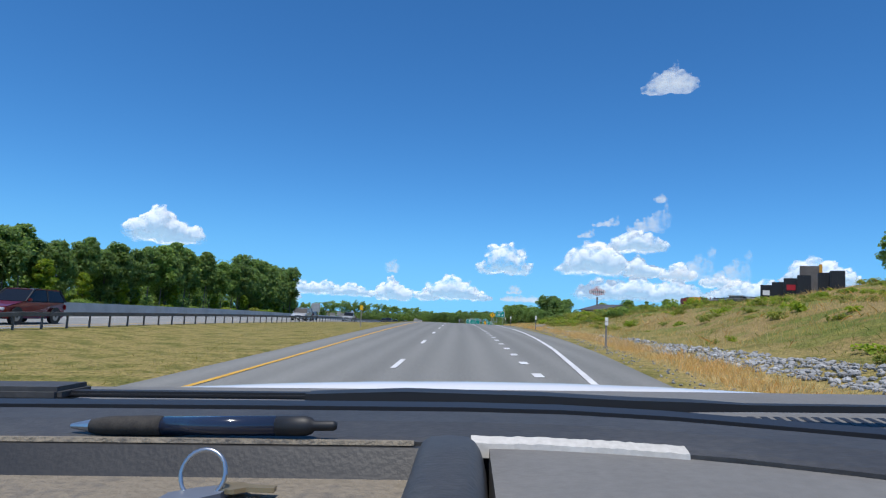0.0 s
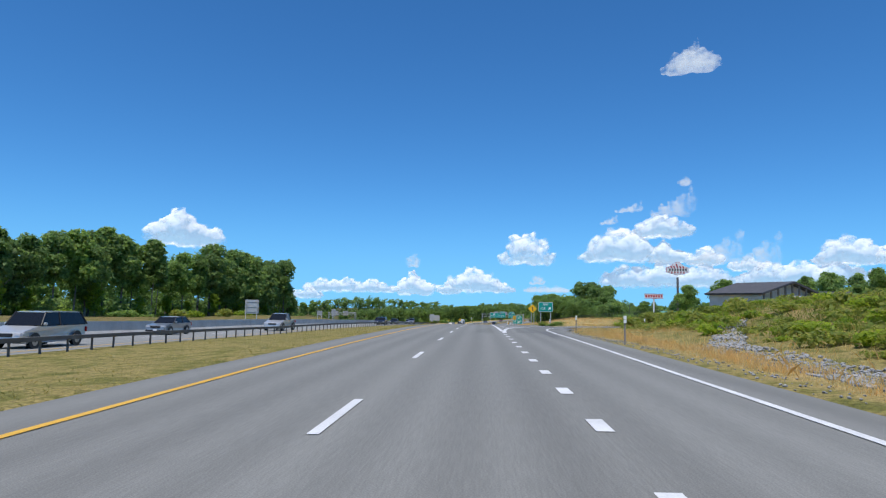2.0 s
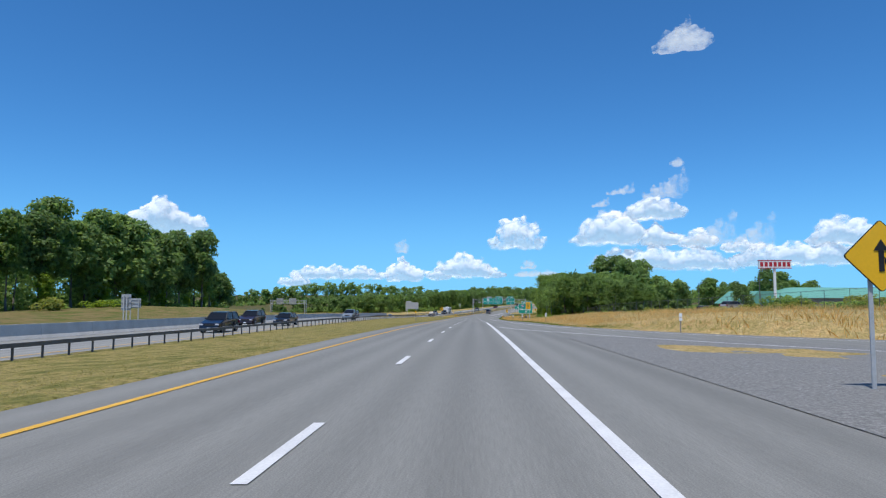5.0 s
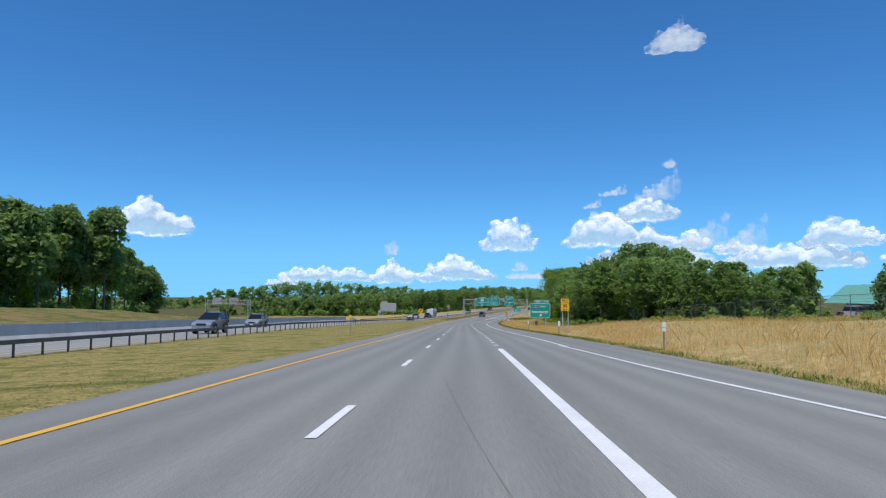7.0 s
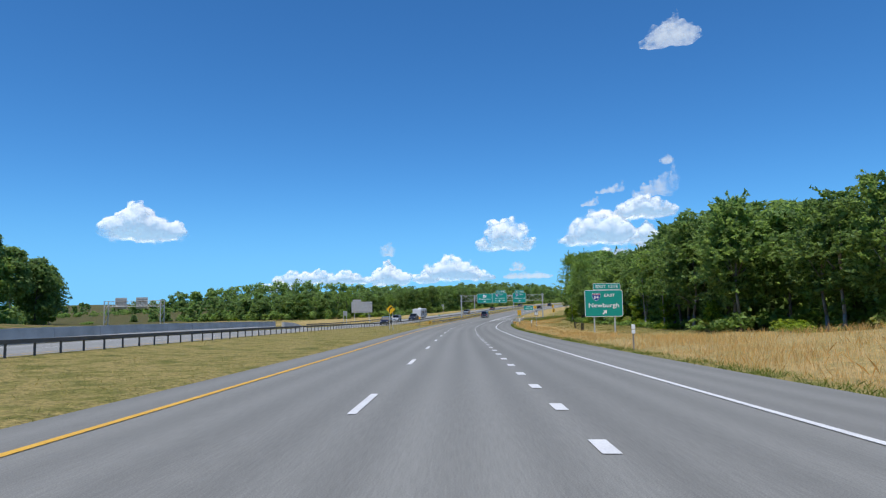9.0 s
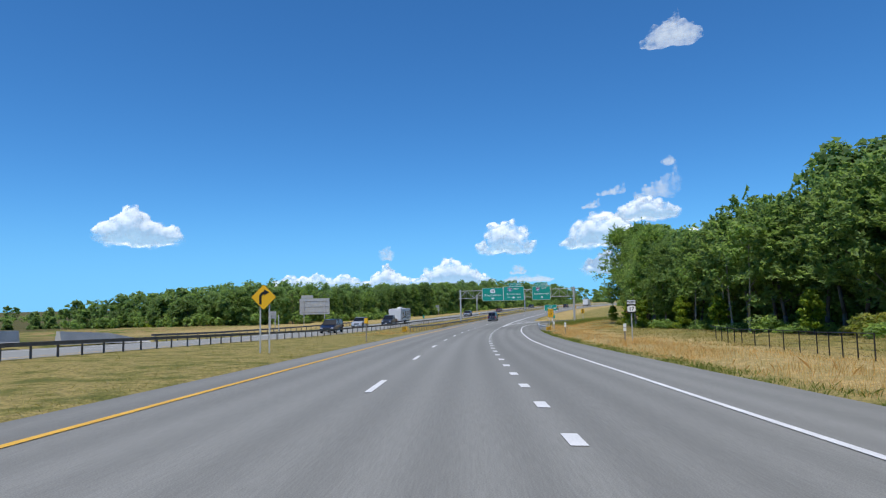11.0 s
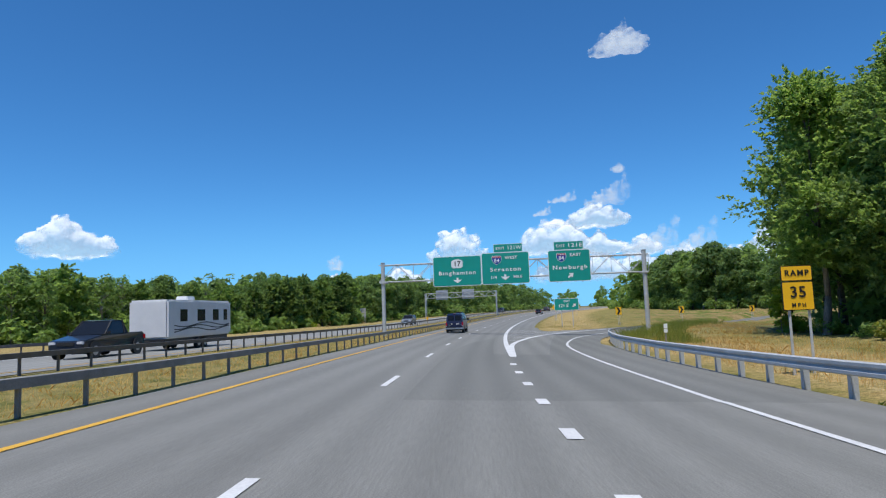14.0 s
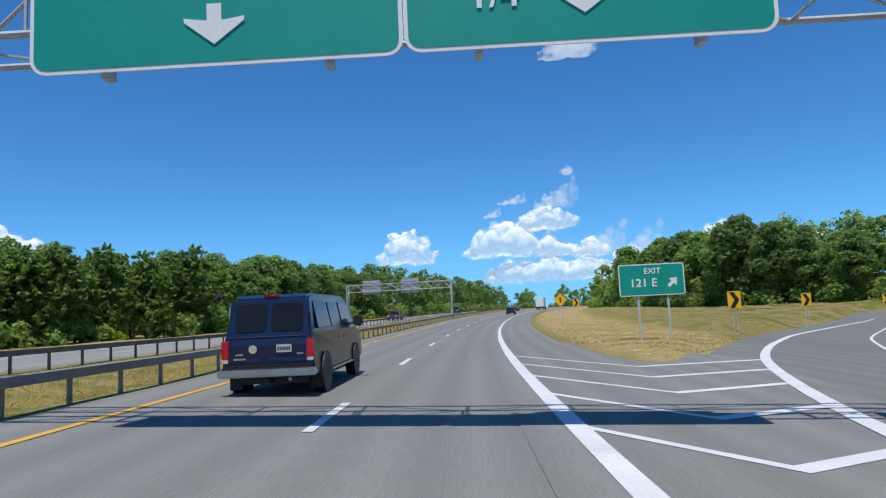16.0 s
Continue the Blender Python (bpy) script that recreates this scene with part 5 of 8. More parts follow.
def woods(name, label, spots, size, cards, leaf, seed):
    """Far trees that nobody could count, in one mesh."""
    r = np.random.default_rng(seed)
    V, F, n = [], [], 0
    for s, l, h in spots:
        c, rr = crown_lobes(h, h * 0.12, h * 0.33, 12, r)
        low = np.stack([r.normal(size=3) * h * 0.22, r.normal(size=3) * h * 0.22, np.full(3, h * 0.08)], -1)
        c, rr = np.concatenate([c, low]), np.concatenate([rr, np.full((3, 3), h * 0.17)])
        v, f = leaf_cards(c, rr, cards, size, r)
        v += world(s, l, on_ground(s, l))
        V.append(v)
        F.append(f + n)
        n += len(v)
    return tagged(new(name, mesh_of(name, np.concatenate(V), np.concatenate(F), leaf)), label, "woods", kind="stuff")


edge_far = lerp([(462, -95), (470, -74), (476, -57), (486, -46), (505, -42), (530, -38), (555, -34), (620, -31), (700, -33), (820, -36)])


def along(line, s0, s1, step):
    """Even steps along a slanting line."""
    s = np.arange(s0, s1, 0.1)
    d = np.concatenate([[0], np.cumsum(np.hypot(np.diff(s), np.diff(line(s))))])
    return np.interp(np.arange(0, d[-1], step), d, s)


high_far = lerp([(462, 1.8), (466, 3.0), (469, 5.0), (472, 7.8), (476, 9.2), (480, 10.4), (486, 9.9), (495, 9.5), (505, 9.1), (512, 9.7), (518, 8.3), (526, 10.0), (534, 10.8), (552, 11.6), (575, 12.2), (602, 12.0), (620, 11.2), (640, 12)])
for row, (step, off) in enumerate(((3.8, 3.5), (6.0, 9), (7.0, 16))):
    for s_ in along(edge_far, 464 + row, 632, step):
        s_ += rng.uniform(-0.8, 0.8)
        key = rng.choice(["maple_e", "maple_f", "bare", "maple_e"] if row == 0 and 484 < s_ < 562 else ["maple_a", "maple_b", "oak_c", "oak_a", "bare" if s_ < 560 else "maple_a"] if row < 2 else ["oak_c", "maple_b"])
        if row == 2:
            BACK.append((s_, float(edge_far(s_)) - off, float(high_far(s_)) * rng.uniform(0.9, 1.05)))
            continue
        tree(key, s_, float(edge_far(s_)) - off + rng.uniform(-1.2, 1.2), 1.0, "trees of the wood past the first gantry", height=float(rng.uniform(0.84, 1.04) * high_far(s_)))
sp = [(s + rng.uniform(-4, 4), float(edge_far(s)) - 4 - row * 8 + rng.uniform(-2, 2), rng.uniform(11.5, 15.5)) for row in range(3) for s in np.arange(630, 820, 6.0)]
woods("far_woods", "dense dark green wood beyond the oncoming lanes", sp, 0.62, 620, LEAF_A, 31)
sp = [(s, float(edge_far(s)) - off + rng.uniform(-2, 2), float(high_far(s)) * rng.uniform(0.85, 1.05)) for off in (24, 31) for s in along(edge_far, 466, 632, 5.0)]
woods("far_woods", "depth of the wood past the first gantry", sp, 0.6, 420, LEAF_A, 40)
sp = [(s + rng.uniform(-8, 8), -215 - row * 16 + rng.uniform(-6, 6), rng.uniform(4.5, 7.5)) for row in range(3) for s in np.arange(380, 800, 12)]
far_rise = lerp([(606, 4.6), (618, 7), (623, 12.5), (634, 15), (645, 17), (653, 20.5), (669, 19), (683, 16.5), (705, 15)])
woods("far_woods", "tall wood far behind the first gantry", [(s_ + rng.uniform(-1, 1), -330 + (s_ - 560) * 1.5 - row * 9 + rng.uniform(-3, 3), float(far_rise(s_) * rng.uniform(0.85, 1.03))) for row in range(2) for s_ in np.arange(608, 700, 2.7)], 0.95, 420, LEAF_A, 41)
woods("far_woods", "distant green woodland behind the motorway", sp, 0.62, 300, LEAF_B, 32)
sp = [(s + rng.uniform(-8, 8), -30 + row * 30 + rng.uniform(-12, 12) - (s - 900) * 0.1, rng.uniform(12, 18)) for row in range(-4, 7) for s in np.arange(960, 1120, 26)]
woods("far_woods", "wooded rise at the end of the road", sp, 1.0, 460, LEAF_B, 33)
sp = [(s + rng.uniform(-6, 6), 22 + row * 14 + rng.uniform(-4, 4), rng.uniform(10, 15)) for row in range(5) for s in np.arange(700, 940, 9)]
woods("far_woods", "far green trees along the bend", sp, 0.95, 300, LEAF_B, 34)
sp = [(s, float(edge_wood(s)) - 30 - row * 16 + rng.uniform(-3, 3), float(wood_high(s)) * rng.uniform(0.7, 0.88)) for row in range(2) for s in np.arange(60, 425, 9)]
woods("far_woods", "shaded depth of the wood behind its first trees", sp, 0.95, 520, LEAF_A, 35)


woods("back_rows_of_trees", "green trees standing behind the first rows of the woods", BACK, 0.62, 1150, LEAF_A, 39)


def understory(label, spots, seed):
    """Low shrubs that close the foot of a wood."""
    r = np.random.default_rng(seed)
    V, F, n = [], [], 0
    for s, l, h in spots:
        c = np.stack([r.normal(size=4) * h * 0.4, r.normal(size=4) * h * 0.4, r.uniform(0.15, 0.7, 4) * h], -1)
        v, f = leaf_cards(c, np.full((4, 3), h * 0.36), 190, 0.42, r)
        v += world(s, l, on_ground(s, l))
        V.append(v)
        F.append(f + n)
        n += len(v)
    tagged(new("undergrowth", mesh_of("undergrowth", np.concatenate(V), np.concatenate(F), LEAF_B)), label, "undergrowth", kind="stuff")


sp = [(s + rng.uniform(-2, 2), float(edge_wood(s)) - off + rng.uniform(-2, 2), rng.uniform(3.0, 5.5)) for off in (8, 14) for s in np.arange(40, 452, 4.0)]
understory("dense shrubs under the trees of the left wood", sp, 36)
sp = [(s + rng.uniform(-2, 2), float(edge_far(s)) + rng.uniform(-4, -0.5), rng.uniform(2.0, 3.6)) for s in along(edge_far, 463, 820, 3.2)] + [(s, -205 + rng.uniform(-4, 4), rng.uniform(2, 3.5)) for s in np.arange(370, 810, 6)]
understory("dense shrubs at the foot of the far woods", sp, 37)
sp = [(s + rng.uniform(-1, 1), float(edge_right(s)) + 3 + rng.uniform(-1, 4), rng.uniform(1.8, 3.5)) for s in np.arange(296, 484, 3.0)] + [(s + rng.uniform(-2, 2), 82 - (s - 560) * 0.42 + rng.uniform(-2, 6), rng.uniform(3, 5)) for s in np.arange(500, 700, 3.5)]
understory("dense shrubs at the foot of the wood by the exit", sp, 38)


def bush_mesh(seed, leaf, flat=0.7, cards=640, size=0.135):
    r = np.random.default_rng(seed)
    c = np.stack([r.normal(size=9) * 0.55, r.normal(size=9) * 0.55, r.uniform(0.25, 0.8, 9)], -1)
    rr = np.stack([r.uniform(0.35, 0.6, 9)] * 3, -1) * np.array([1, 1, flat])
    v, f = leaf_cards(c, rr, cards, size, r)
    return mesh_of("bush", v, f, leaf)


SMALL_BUSHES = [bush_mesh(i, m_, 0.8, 240, 0.2) for i, m_ in ((6, WEED), (7, LEAF_Y), (8, WEED))]
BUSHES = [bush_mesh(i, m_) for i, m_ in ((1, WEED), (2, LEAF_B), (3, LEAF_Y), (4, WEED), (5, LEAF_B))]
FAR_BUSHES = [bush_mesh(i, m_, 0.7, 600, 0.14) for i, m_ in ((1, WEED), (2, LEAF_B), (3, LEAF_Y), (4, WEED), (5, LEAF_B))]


JOINED = ("undergrowth at the wood edge", "undergrowth at the far wood edge", "weeds along the fence", "weeds on the bank")
HEAPS = {}


def bush(s, l, size, which, group):
    me_ = SMALL_BUSHES[which % 3] if group == "weeds on the bank" else (BUSHES if l > -30 else FAR_BUSHES)[which]
    m_ = at(s, l, on_ground(s, l) - 0.1 * size, rng.uniform(0, 360)) @ Matrix.Diagonal((size, size, size * rng.uniform(0.55, 0.95), 1))
    if group in JOINED:
        HEAPS.setdefault((group, me_.materials[0].name), []).append((me_, np.array(m_)))
        return
    ob = new("bush", me_)
    ob.matrix_world = m_
    tagged(ob, ("weedy green bush on the roadside bank", "leafy dark green bush in rough grass", "yellow-green bush in rough grass", "weedy green bush on the roadside bank", "leafy dark green bush in rough grass")[which], "bush", group)


for i in range(260):
    s = 8 + 88 * rng.random() ** 0.8
    bush(s, edge_r(s) + rng.uniform(4.6, 27), rng.uniform(0.16, 0.5), i % 3, "weeds on the bank")
for i in range(240):
    s = rng.uniform(76, 127)
    bush(s, edge_r(s) + rng.uniform(5.0, 19), rng.uniform(0.3, 0.8), i % 3, "weeds on the bank")
for i in range(125):
    s = rng.uniform(14, 108)
    bush(s, edge_r(s) + rng.uniform(5.5, 26), rng.uniform(0.2, 0.55), int(rng.choice([0, 0, 3, 2, 2])), "bushes on the bank")
for i in range(110):
    s = rng.uniform(72, 130)
    bush(s, edge_r(s) + rng.uniform(6.5, 24), rng.uniform(0.35, 1.15) * (1.0 - 0.55 * float(smooth(80, 95, s))), int(rng.choice([0, 2, 3, 2, 1])), "bushes on the bank")
for i in range(36):
    s = rng.uniform(128, 240)
    bush(s, rng.uniform(36, 50), rng.uniform(0.9, 1.7), int(rng.choice([0, 1, 4, 3])), "scrub before the restaurants")
for s in np.arange(70, 446, 9.0):
    bush(s + rng.uniform(-2, 2), float(edge_wood(s)) + rng.uniform(1.5, 14), rng.uniform(1.3, 3.0), int(rng.choice([1, 4, 2, 0])), "undergrowth at the wood edge")
for s in np.arange(300, 480, 4.0):
    bush(s + rng.uniform(-2, 2), float(edge_right(s)) - rng.uniform(0.5, 3.5), rng.uniform(0.8, 1.9), int(rng.choice([1, 4, 0, 2])), "undergrowth at the wood edge")
for s in np.arange(468, 640, 8):
    bush(s, float(edge_far(s)) + rng.uniform(-2.5, 0.5), rng.uniform(0.9, 1.7), int(rng.choice([1, 4, 2])), "undergrowth at the far wood edge")
for i in range(26):
    f_ = i / 25
    bush(187 + 20 * f_ + rng.uniform(-2.5, 2.5), 27.5 + 19 * f_ + rng.uniform(-2, 2), rng.uniform(1.0, 1.7), int(rng.choice([0, 3, 0, 2])), "scrub beyond the first ramps")
for i in range(22):
    bush(rng.uniform(113, 126), rng.uniform(14.5, 22), rng.uniform(0.5, 1.1), int(rng.choice([0, 3, 2, 0])), "weeds beside the first ramp")
for i in range(64):
    f_ = i / 63
    s = 198 + 100 * f_
    bush(s + rng.uniform(-1, 1), float(np.interp(s, [196, 215, 240, 262, 285, 300], [40, 36, 31, 28.5, 27, 27.5])) + rng.uniform(-1.6, 0.6), rng.uniform(0.45, 0.95), int(rng.choice([0, 3, 1, 0])), "weeds along the fence")
bush(158.5, 12.0, 1.1, 1, "scrub at the gore")
bush(159.5, 10.8, 0.9, 0, "scrub at the gore")


for (group, leaf_name), items in HEAPS.items():
    V = []
    for me_, m_ in items:
        v = np.empty(len(me_.vertices) * 3)
        me_.vertices.foreach_get("co", v)
        V.append(v.reshape(-1, 3) @ m_[:3, :3].T + m_[:3, 3])
    V = np.concatenate(V)
    tagged(new("bushes", mesh_of("bushes", V, np.arange(len(V)).reshape(-1, 3), bpy.data.materials[leaf_name])), "dense " + group, "undergrowth", kind="stuff")


# ---- grass ----
def blades(name, label, s, l, h, w, mat, seed, lean=0.35):
    r = np.random.default_rng(seed)
    n = len(s)
    base = world(s, l, ground_u(s, l) - 0.02)
    ang = r.uniform(0, math.pi, n)
    d = np.stack([np.cos(ang), np.sin(ang), 0 * ang], -1)
    tip = np.stack([r.normal(size=n) * lean, r.normal(size=n) * lean, np.ones(n)], -1) * h[:, None]
    mid_ = base + tip * np.array([0.35, 0.35, 0.55]) 
    ww = (w * r.uniform(0.7, 1.3, n))[:, None]
    v = np.stack([base - d * ww, base + d * ww, mid_ + d * ww * 0.7, base + tip, mid_ - d * ww * 0.7], 1).reshape(-1, 3)
    f = np.arange(n * 5).reshape(-1, 5)
    return tagged(new(name, mesh_of(name, v, f, mat)), label, "grass", kind="stuff")


on_edge = lerp([(190, 22.0), (198, 17.0), (207, 13.8), (218, 11.5), (232, 10.4), (250, 10.2)])


def verge_l(s):
    """Where the grass begins, past the entry ramp's shoulder too."""
    return np.where(s < 250, np.maximum(edge_r(s), on_edge(s)), edge_r(s))


ramp_edge = lerp([(113, 8.2), (122, 8.4), (128, 9.4), (133, 10.6), (139, 13.4), (150, 20.1)])


def scatter(n, s0, s1, off0, off1, seed, clump=2.5, power=1.0):
    r = np.random.default_rng(seed)
    s = r.uniform(s0, s1, n * 2)
    o = off0 + (off1 - off0) * r.random(n * 2) ** power
    keep = bumps(s, o, clump, seed) + r.normal(size=n * 2) * 0.45 > 0
    return s[keep][:n], o[keep][:n], r


s, o, r = scatter(76000, 196, 430, 0.6, 15, 41, 3.5, 1.5)
keep = o < 15 - 7.5 * smooth(310, 345, s)
s, o = s[keep], o[keep]
blades("tall_grass", "tall pale dry grass along the shoulder", s, verge_l(s) + o, r.uniform(0.18, 0.5, len(s)) * smooth(0.3, 2.2, o) * (1 - 0.65 * smooth(2.5, 5, o) * smooth(325, 345, s)) + 0.08, np.full(len(s), 0.006), DRY, 42)
s, o, r = scatter(17000, 196, 430, 0.0, 1.1, 43, 1.5, 1.4)
blades("verge_weeds", "low green weeds at the asphalt edge", s, verge_l(s) + o, r.uniform(0.06, 0.2, len(s)), np.full(len(s), 0.010), WEED, 44, 0.6)
s, o, r = scatter(16000, 10, 120, 4.9, 26, 45, 6.0)
blades("bank_grass", "rough mixed grass and weeds on the bank", s, edge_r(s) + o, r.uniform(0.06, 0.2, len(s)), np.full(len(s), 0.007), WEED, 46, 0.6)
s, o, r = scatter(15000, 66, 132, 5.5, 24, 71, 5.0)
blades("bank_weeds", "tall green weeds on the bank before the shed", s, edge_r(s) + o, r.uniform(0.15, 0.55, len(s)), np.full(len(s), 0.011), WEED, 72, 0.45)
s, o, r = scatter(26000, 10, 120, 0.9, 26, 47, 5.0)
blades("bank_grass", "dry tan grass stalks on the bank", s, edge_r(s) + o, r.uniform(0.1, 0.42, len(s)), np.full(len(s), 0.006), DRY, 48, 0.6)
s, o, r = scatter(30000, 16, 118, 0.8, 2.7, 81, 1.2, 0.8)
blades("tall_grass", "strip of dry tan grass between the asphalt and the stones", s, edge_r(s) + o, r.uniform(0.08, 0.34, len(s)) * smooth(0.7, 1.6, o), np.full(len(s), 0.006), DRY, 82, 0.4)
s, o, r = scatter(30000, 0, 400, 0.05, 11, 49, 1.6, 1.7)
blades("median_grass", "short mown yellowing grass of the median", s, -5.05 - o, r.uniform(0.04, 0.11, len(s)), np.full(len(s), 0.008), TURF, 50, 0.8)
s, o, r = scatter(22000, 400, 560, 0.9, 6.5, 51, 1.5)
blades("median_grass", "dry grass between the two median rails", s, -5.05 - o, r.uniform(0.06, 0.24, len(s)), np.full(len(s), 0.008), DRY, 52, 0.7)
s, o, r = scatter(24000, 430, 520, 1.5, 14, 53, 3.0)
blades("tall_grass", "dry grass behind the ramp guard rail", s, ramp_rail_l(s) + o * 0.9, r.uniform(0.12, 0.42, len(s)), np.full(len(s), 0.006), DRY, 54, 0.4)
s, o, r = scatter(14000, 455, 505, 0.8, 6, 61, 2.0)
blades("ramp_weeds", "tall green weeds behind the ramp guard rail", s, ramp_rail_l(s) + o, r.uniform(0.3, 1.0, len(s)) * smooth(455, 466, s), np.full(len(s), 0.007), WEED, 62, 0.3)
s, o, r = scatter(14000, 325, 428, 7.0, 17, 63, 3.0)
blades("verge_grass", "green grass between the dry verge and the wood", s, edge_r(s) + o, r.uniform(0.08, 0.25, len(s)), np.full(len(s), 0.012), TURF, 64, 0.6)
s, o, r = scatter(12000, 500, 560, 0.3, 1, 55, 1.5)
lo_ = np.interp(s, [500, 506, 512, 560], [10.0, 7.8, 7.1, 7.1])
hi_ = np.interp(s, [500, 504, 511, 537, 560], [11.0, 14.0, 18.0, 33.0, 50.0])
blades("island_grass", "short dry grass of the gore island", s, lo_ + (hi_ - lo_) * r.random(len(s)), r.uniform(0.03, 0.12, len(s)), np.full(len(s), 0.018), TURF, 56, 0.6)
s, o, r = scatter(9000, 122, 200, 12, 34, 57, 2.5)
blades("tall_grass", "dry grass round the first ramps", s, o + 6, r.uniform(0.2, 0.6, len(s)) * (np.abs(ground_u(s, o + 6) + 0.07) > 0.03), np.full(len(s), 0.022), DRY, 58, 0.5)

s, o, r = scatter(7000, 103, 134, 0.5, 9, 65, 1.8, 1.3)
blades("verge_grass", "patchy dry grass beside the first ramp", s, edge_r(s) * (s < 121) + np.maximum(edge_r(s), ramp_edge(s)) * (s >= 121) + o, r.uniform(0.08, 0.34, len(s)), np.full(len(s), 0.006), DRY, 66, 0.6)

# ---- riprap ----
def rock_mesh(seed):
    r = np.random.default_rng(seed)
    bm_ = bmesh.new()
    bmesh.ops.create_icosphere(bm_, subdivisions=1, radius=0.5)
    for v in bm_.verts:
        v.co = Vector((v.co.x * 1.2, v.co.y * 0.9, v.co.z * 0.75)) * r.uniform(0.7, 1.2)
    me_ = bpy.data.meshes.new("rock")
    bm_.to_mesh(me_)
    bm_.free()
    me_.materials.append(ROCK)
    return me_


ROCKS = [rock_mesh(i) for i in range(7)]
riprap = thing("riprap", Matrix(), "band of loose grey broken stone at the foot of the bank", "stones")
rr_rng = np.random.default_rng(61)
for i in range(300):
    s = 12 + 60 * rr_rng.random() ** 1.2
    o = rr_rng.uniform(9.3, 10.6) - float(edge_r(s))
    ob = new("rock", ROCKS[i % 7])
    ob.parent = riprap
    k_ = rr_rng.uniform(0.12, 0.26)
    ob.matrix_world = at(s, edge_r(s) + o, on_ground(s, edge_r(s) + o) + 0.02, rr_rng.uniform(0, 360)) @ Matrix.Diagonal((k_, k_, k_, 1))
V, F, n = [], [], 0
base_v = [np.array([v.co[:] for v in m_.vertices]) for m_ in ROCKS]
base_f = [[tuple(p.vertices) for p in m_.polygons] for m_ in ROCKS]
for i in range(6000):
    s = 8 + 76 * rr_rng.random() ** 1.3
    mid_l = float(np.interp(s, [8, 68, 84, 94], [9.97, 9.97, 10.9, 11.5]))
    if i % 8 == 0:
        s = rr_rng.uniform(93, 103.5)
        mid_l = 11.3 + (s - 93) * 0.41
    elif i % 8 == 4:
        s = rr_rng.uniform(80, 95)
        mid_l = float(np.interp(s, [80, 94], [10.6, 11.5]))
    o = mid_l + rr_rng.uniform(-0.78, 0.78) - float(edge_r(s))
    k_ = rr_rng.uniform(0.07, 0.19)
    if i % 9 == 1:
        o, k_ = rr_rng.uniform(0.2, 1.2), rr_rng.uniform(0.03, 0.09)
    a = rr_rng.uniform(0, 6.28)
    v = base_v[i % 7] * k_ @ np.array([[math.cos(a), math.sin(a), 0], [-math.sin(a), math.cos(a), 0], [0, 0, 1]])
    l_ = float(edge_r(s)) + o
    V.append(v + world(s, l_, on_ground(s, l_) + 0.02))
    F += [tuple(q + n for q in f) for f in base_f[i % 7]]
    n += len(v)
for i in range(900):
    s = rr_rng.uniform(100, 131)
    k_ = rr_rng.uniform(0.02, 0.07)
    v = base_v[i % 7] * k_
    l_ = max(float(edge_r(s)), float(ramp_edge(s)) if s > 121 else 0) + abs(rr_rng.normal()) * 0.45 + 0.05
    V.append(v + world(s, l_, on_ground(s, l_) + 0.01))
    F += [tuple(q + n for q in f) for f in base_f[i % 7]]
    n += len(v)
for i in range(1500):
    s = rr_rng.uniform(166, 190)
    l_ = 7.3 + (float(np.interp(s, [166, 172, 180, 186, 192], [26, 23, 17.5, 13.5, 10.5])) - 7.3) * rr_rng.random()
    v = base_v[i % 7] * rr_rng.uniform(0.015, 0.05)
    V.append(v + world(s, l_, 0.014))
    F += [tuple(q + n for q in f) for f in base_f[i % 7]]
    n += len(v)
ob = tagged(new("small_stones", mesh_of("small_stones", np.concatenate(V), F, ROCK)), "smaller broken stones between the larger ones", "stones", kind="stuff")

# ---- tyre marks ----
SKID = material("tyre_rubber_marks", [(0.078, 0.078, 0.080), (0.135, 0.135, 0.136)], 0.8, scale=3, fine=60)
for a, b, l0, l1, w in ((103, 119, 6.22, 6.62, 0.15), (105, 121, 6.66, 6.95, 0.17), (112, 124, 5.72, 6.05, 0.12)):
    mid = lambda q, a=a, b=b, l0=l0, l1=l1: l0 + (l1 - l0) * (q - a) / (b - a)
    half = lambda q, a=a, b=b, w=w: 0.5 * w * (0.25 + 0.75 * smooth(a, a + 4, q) * (1 - smooth(b - 5, b, q)))
    strip("tyre_mark", np.linspace(a, b, 24), lambda q, m=mid, h=half: m(q) - h(q), lambda q, m=mid, h=half: m(q) + h(q), 0.010, SKID, "dark rubber skid mark on the asphalt", "tyre mark")

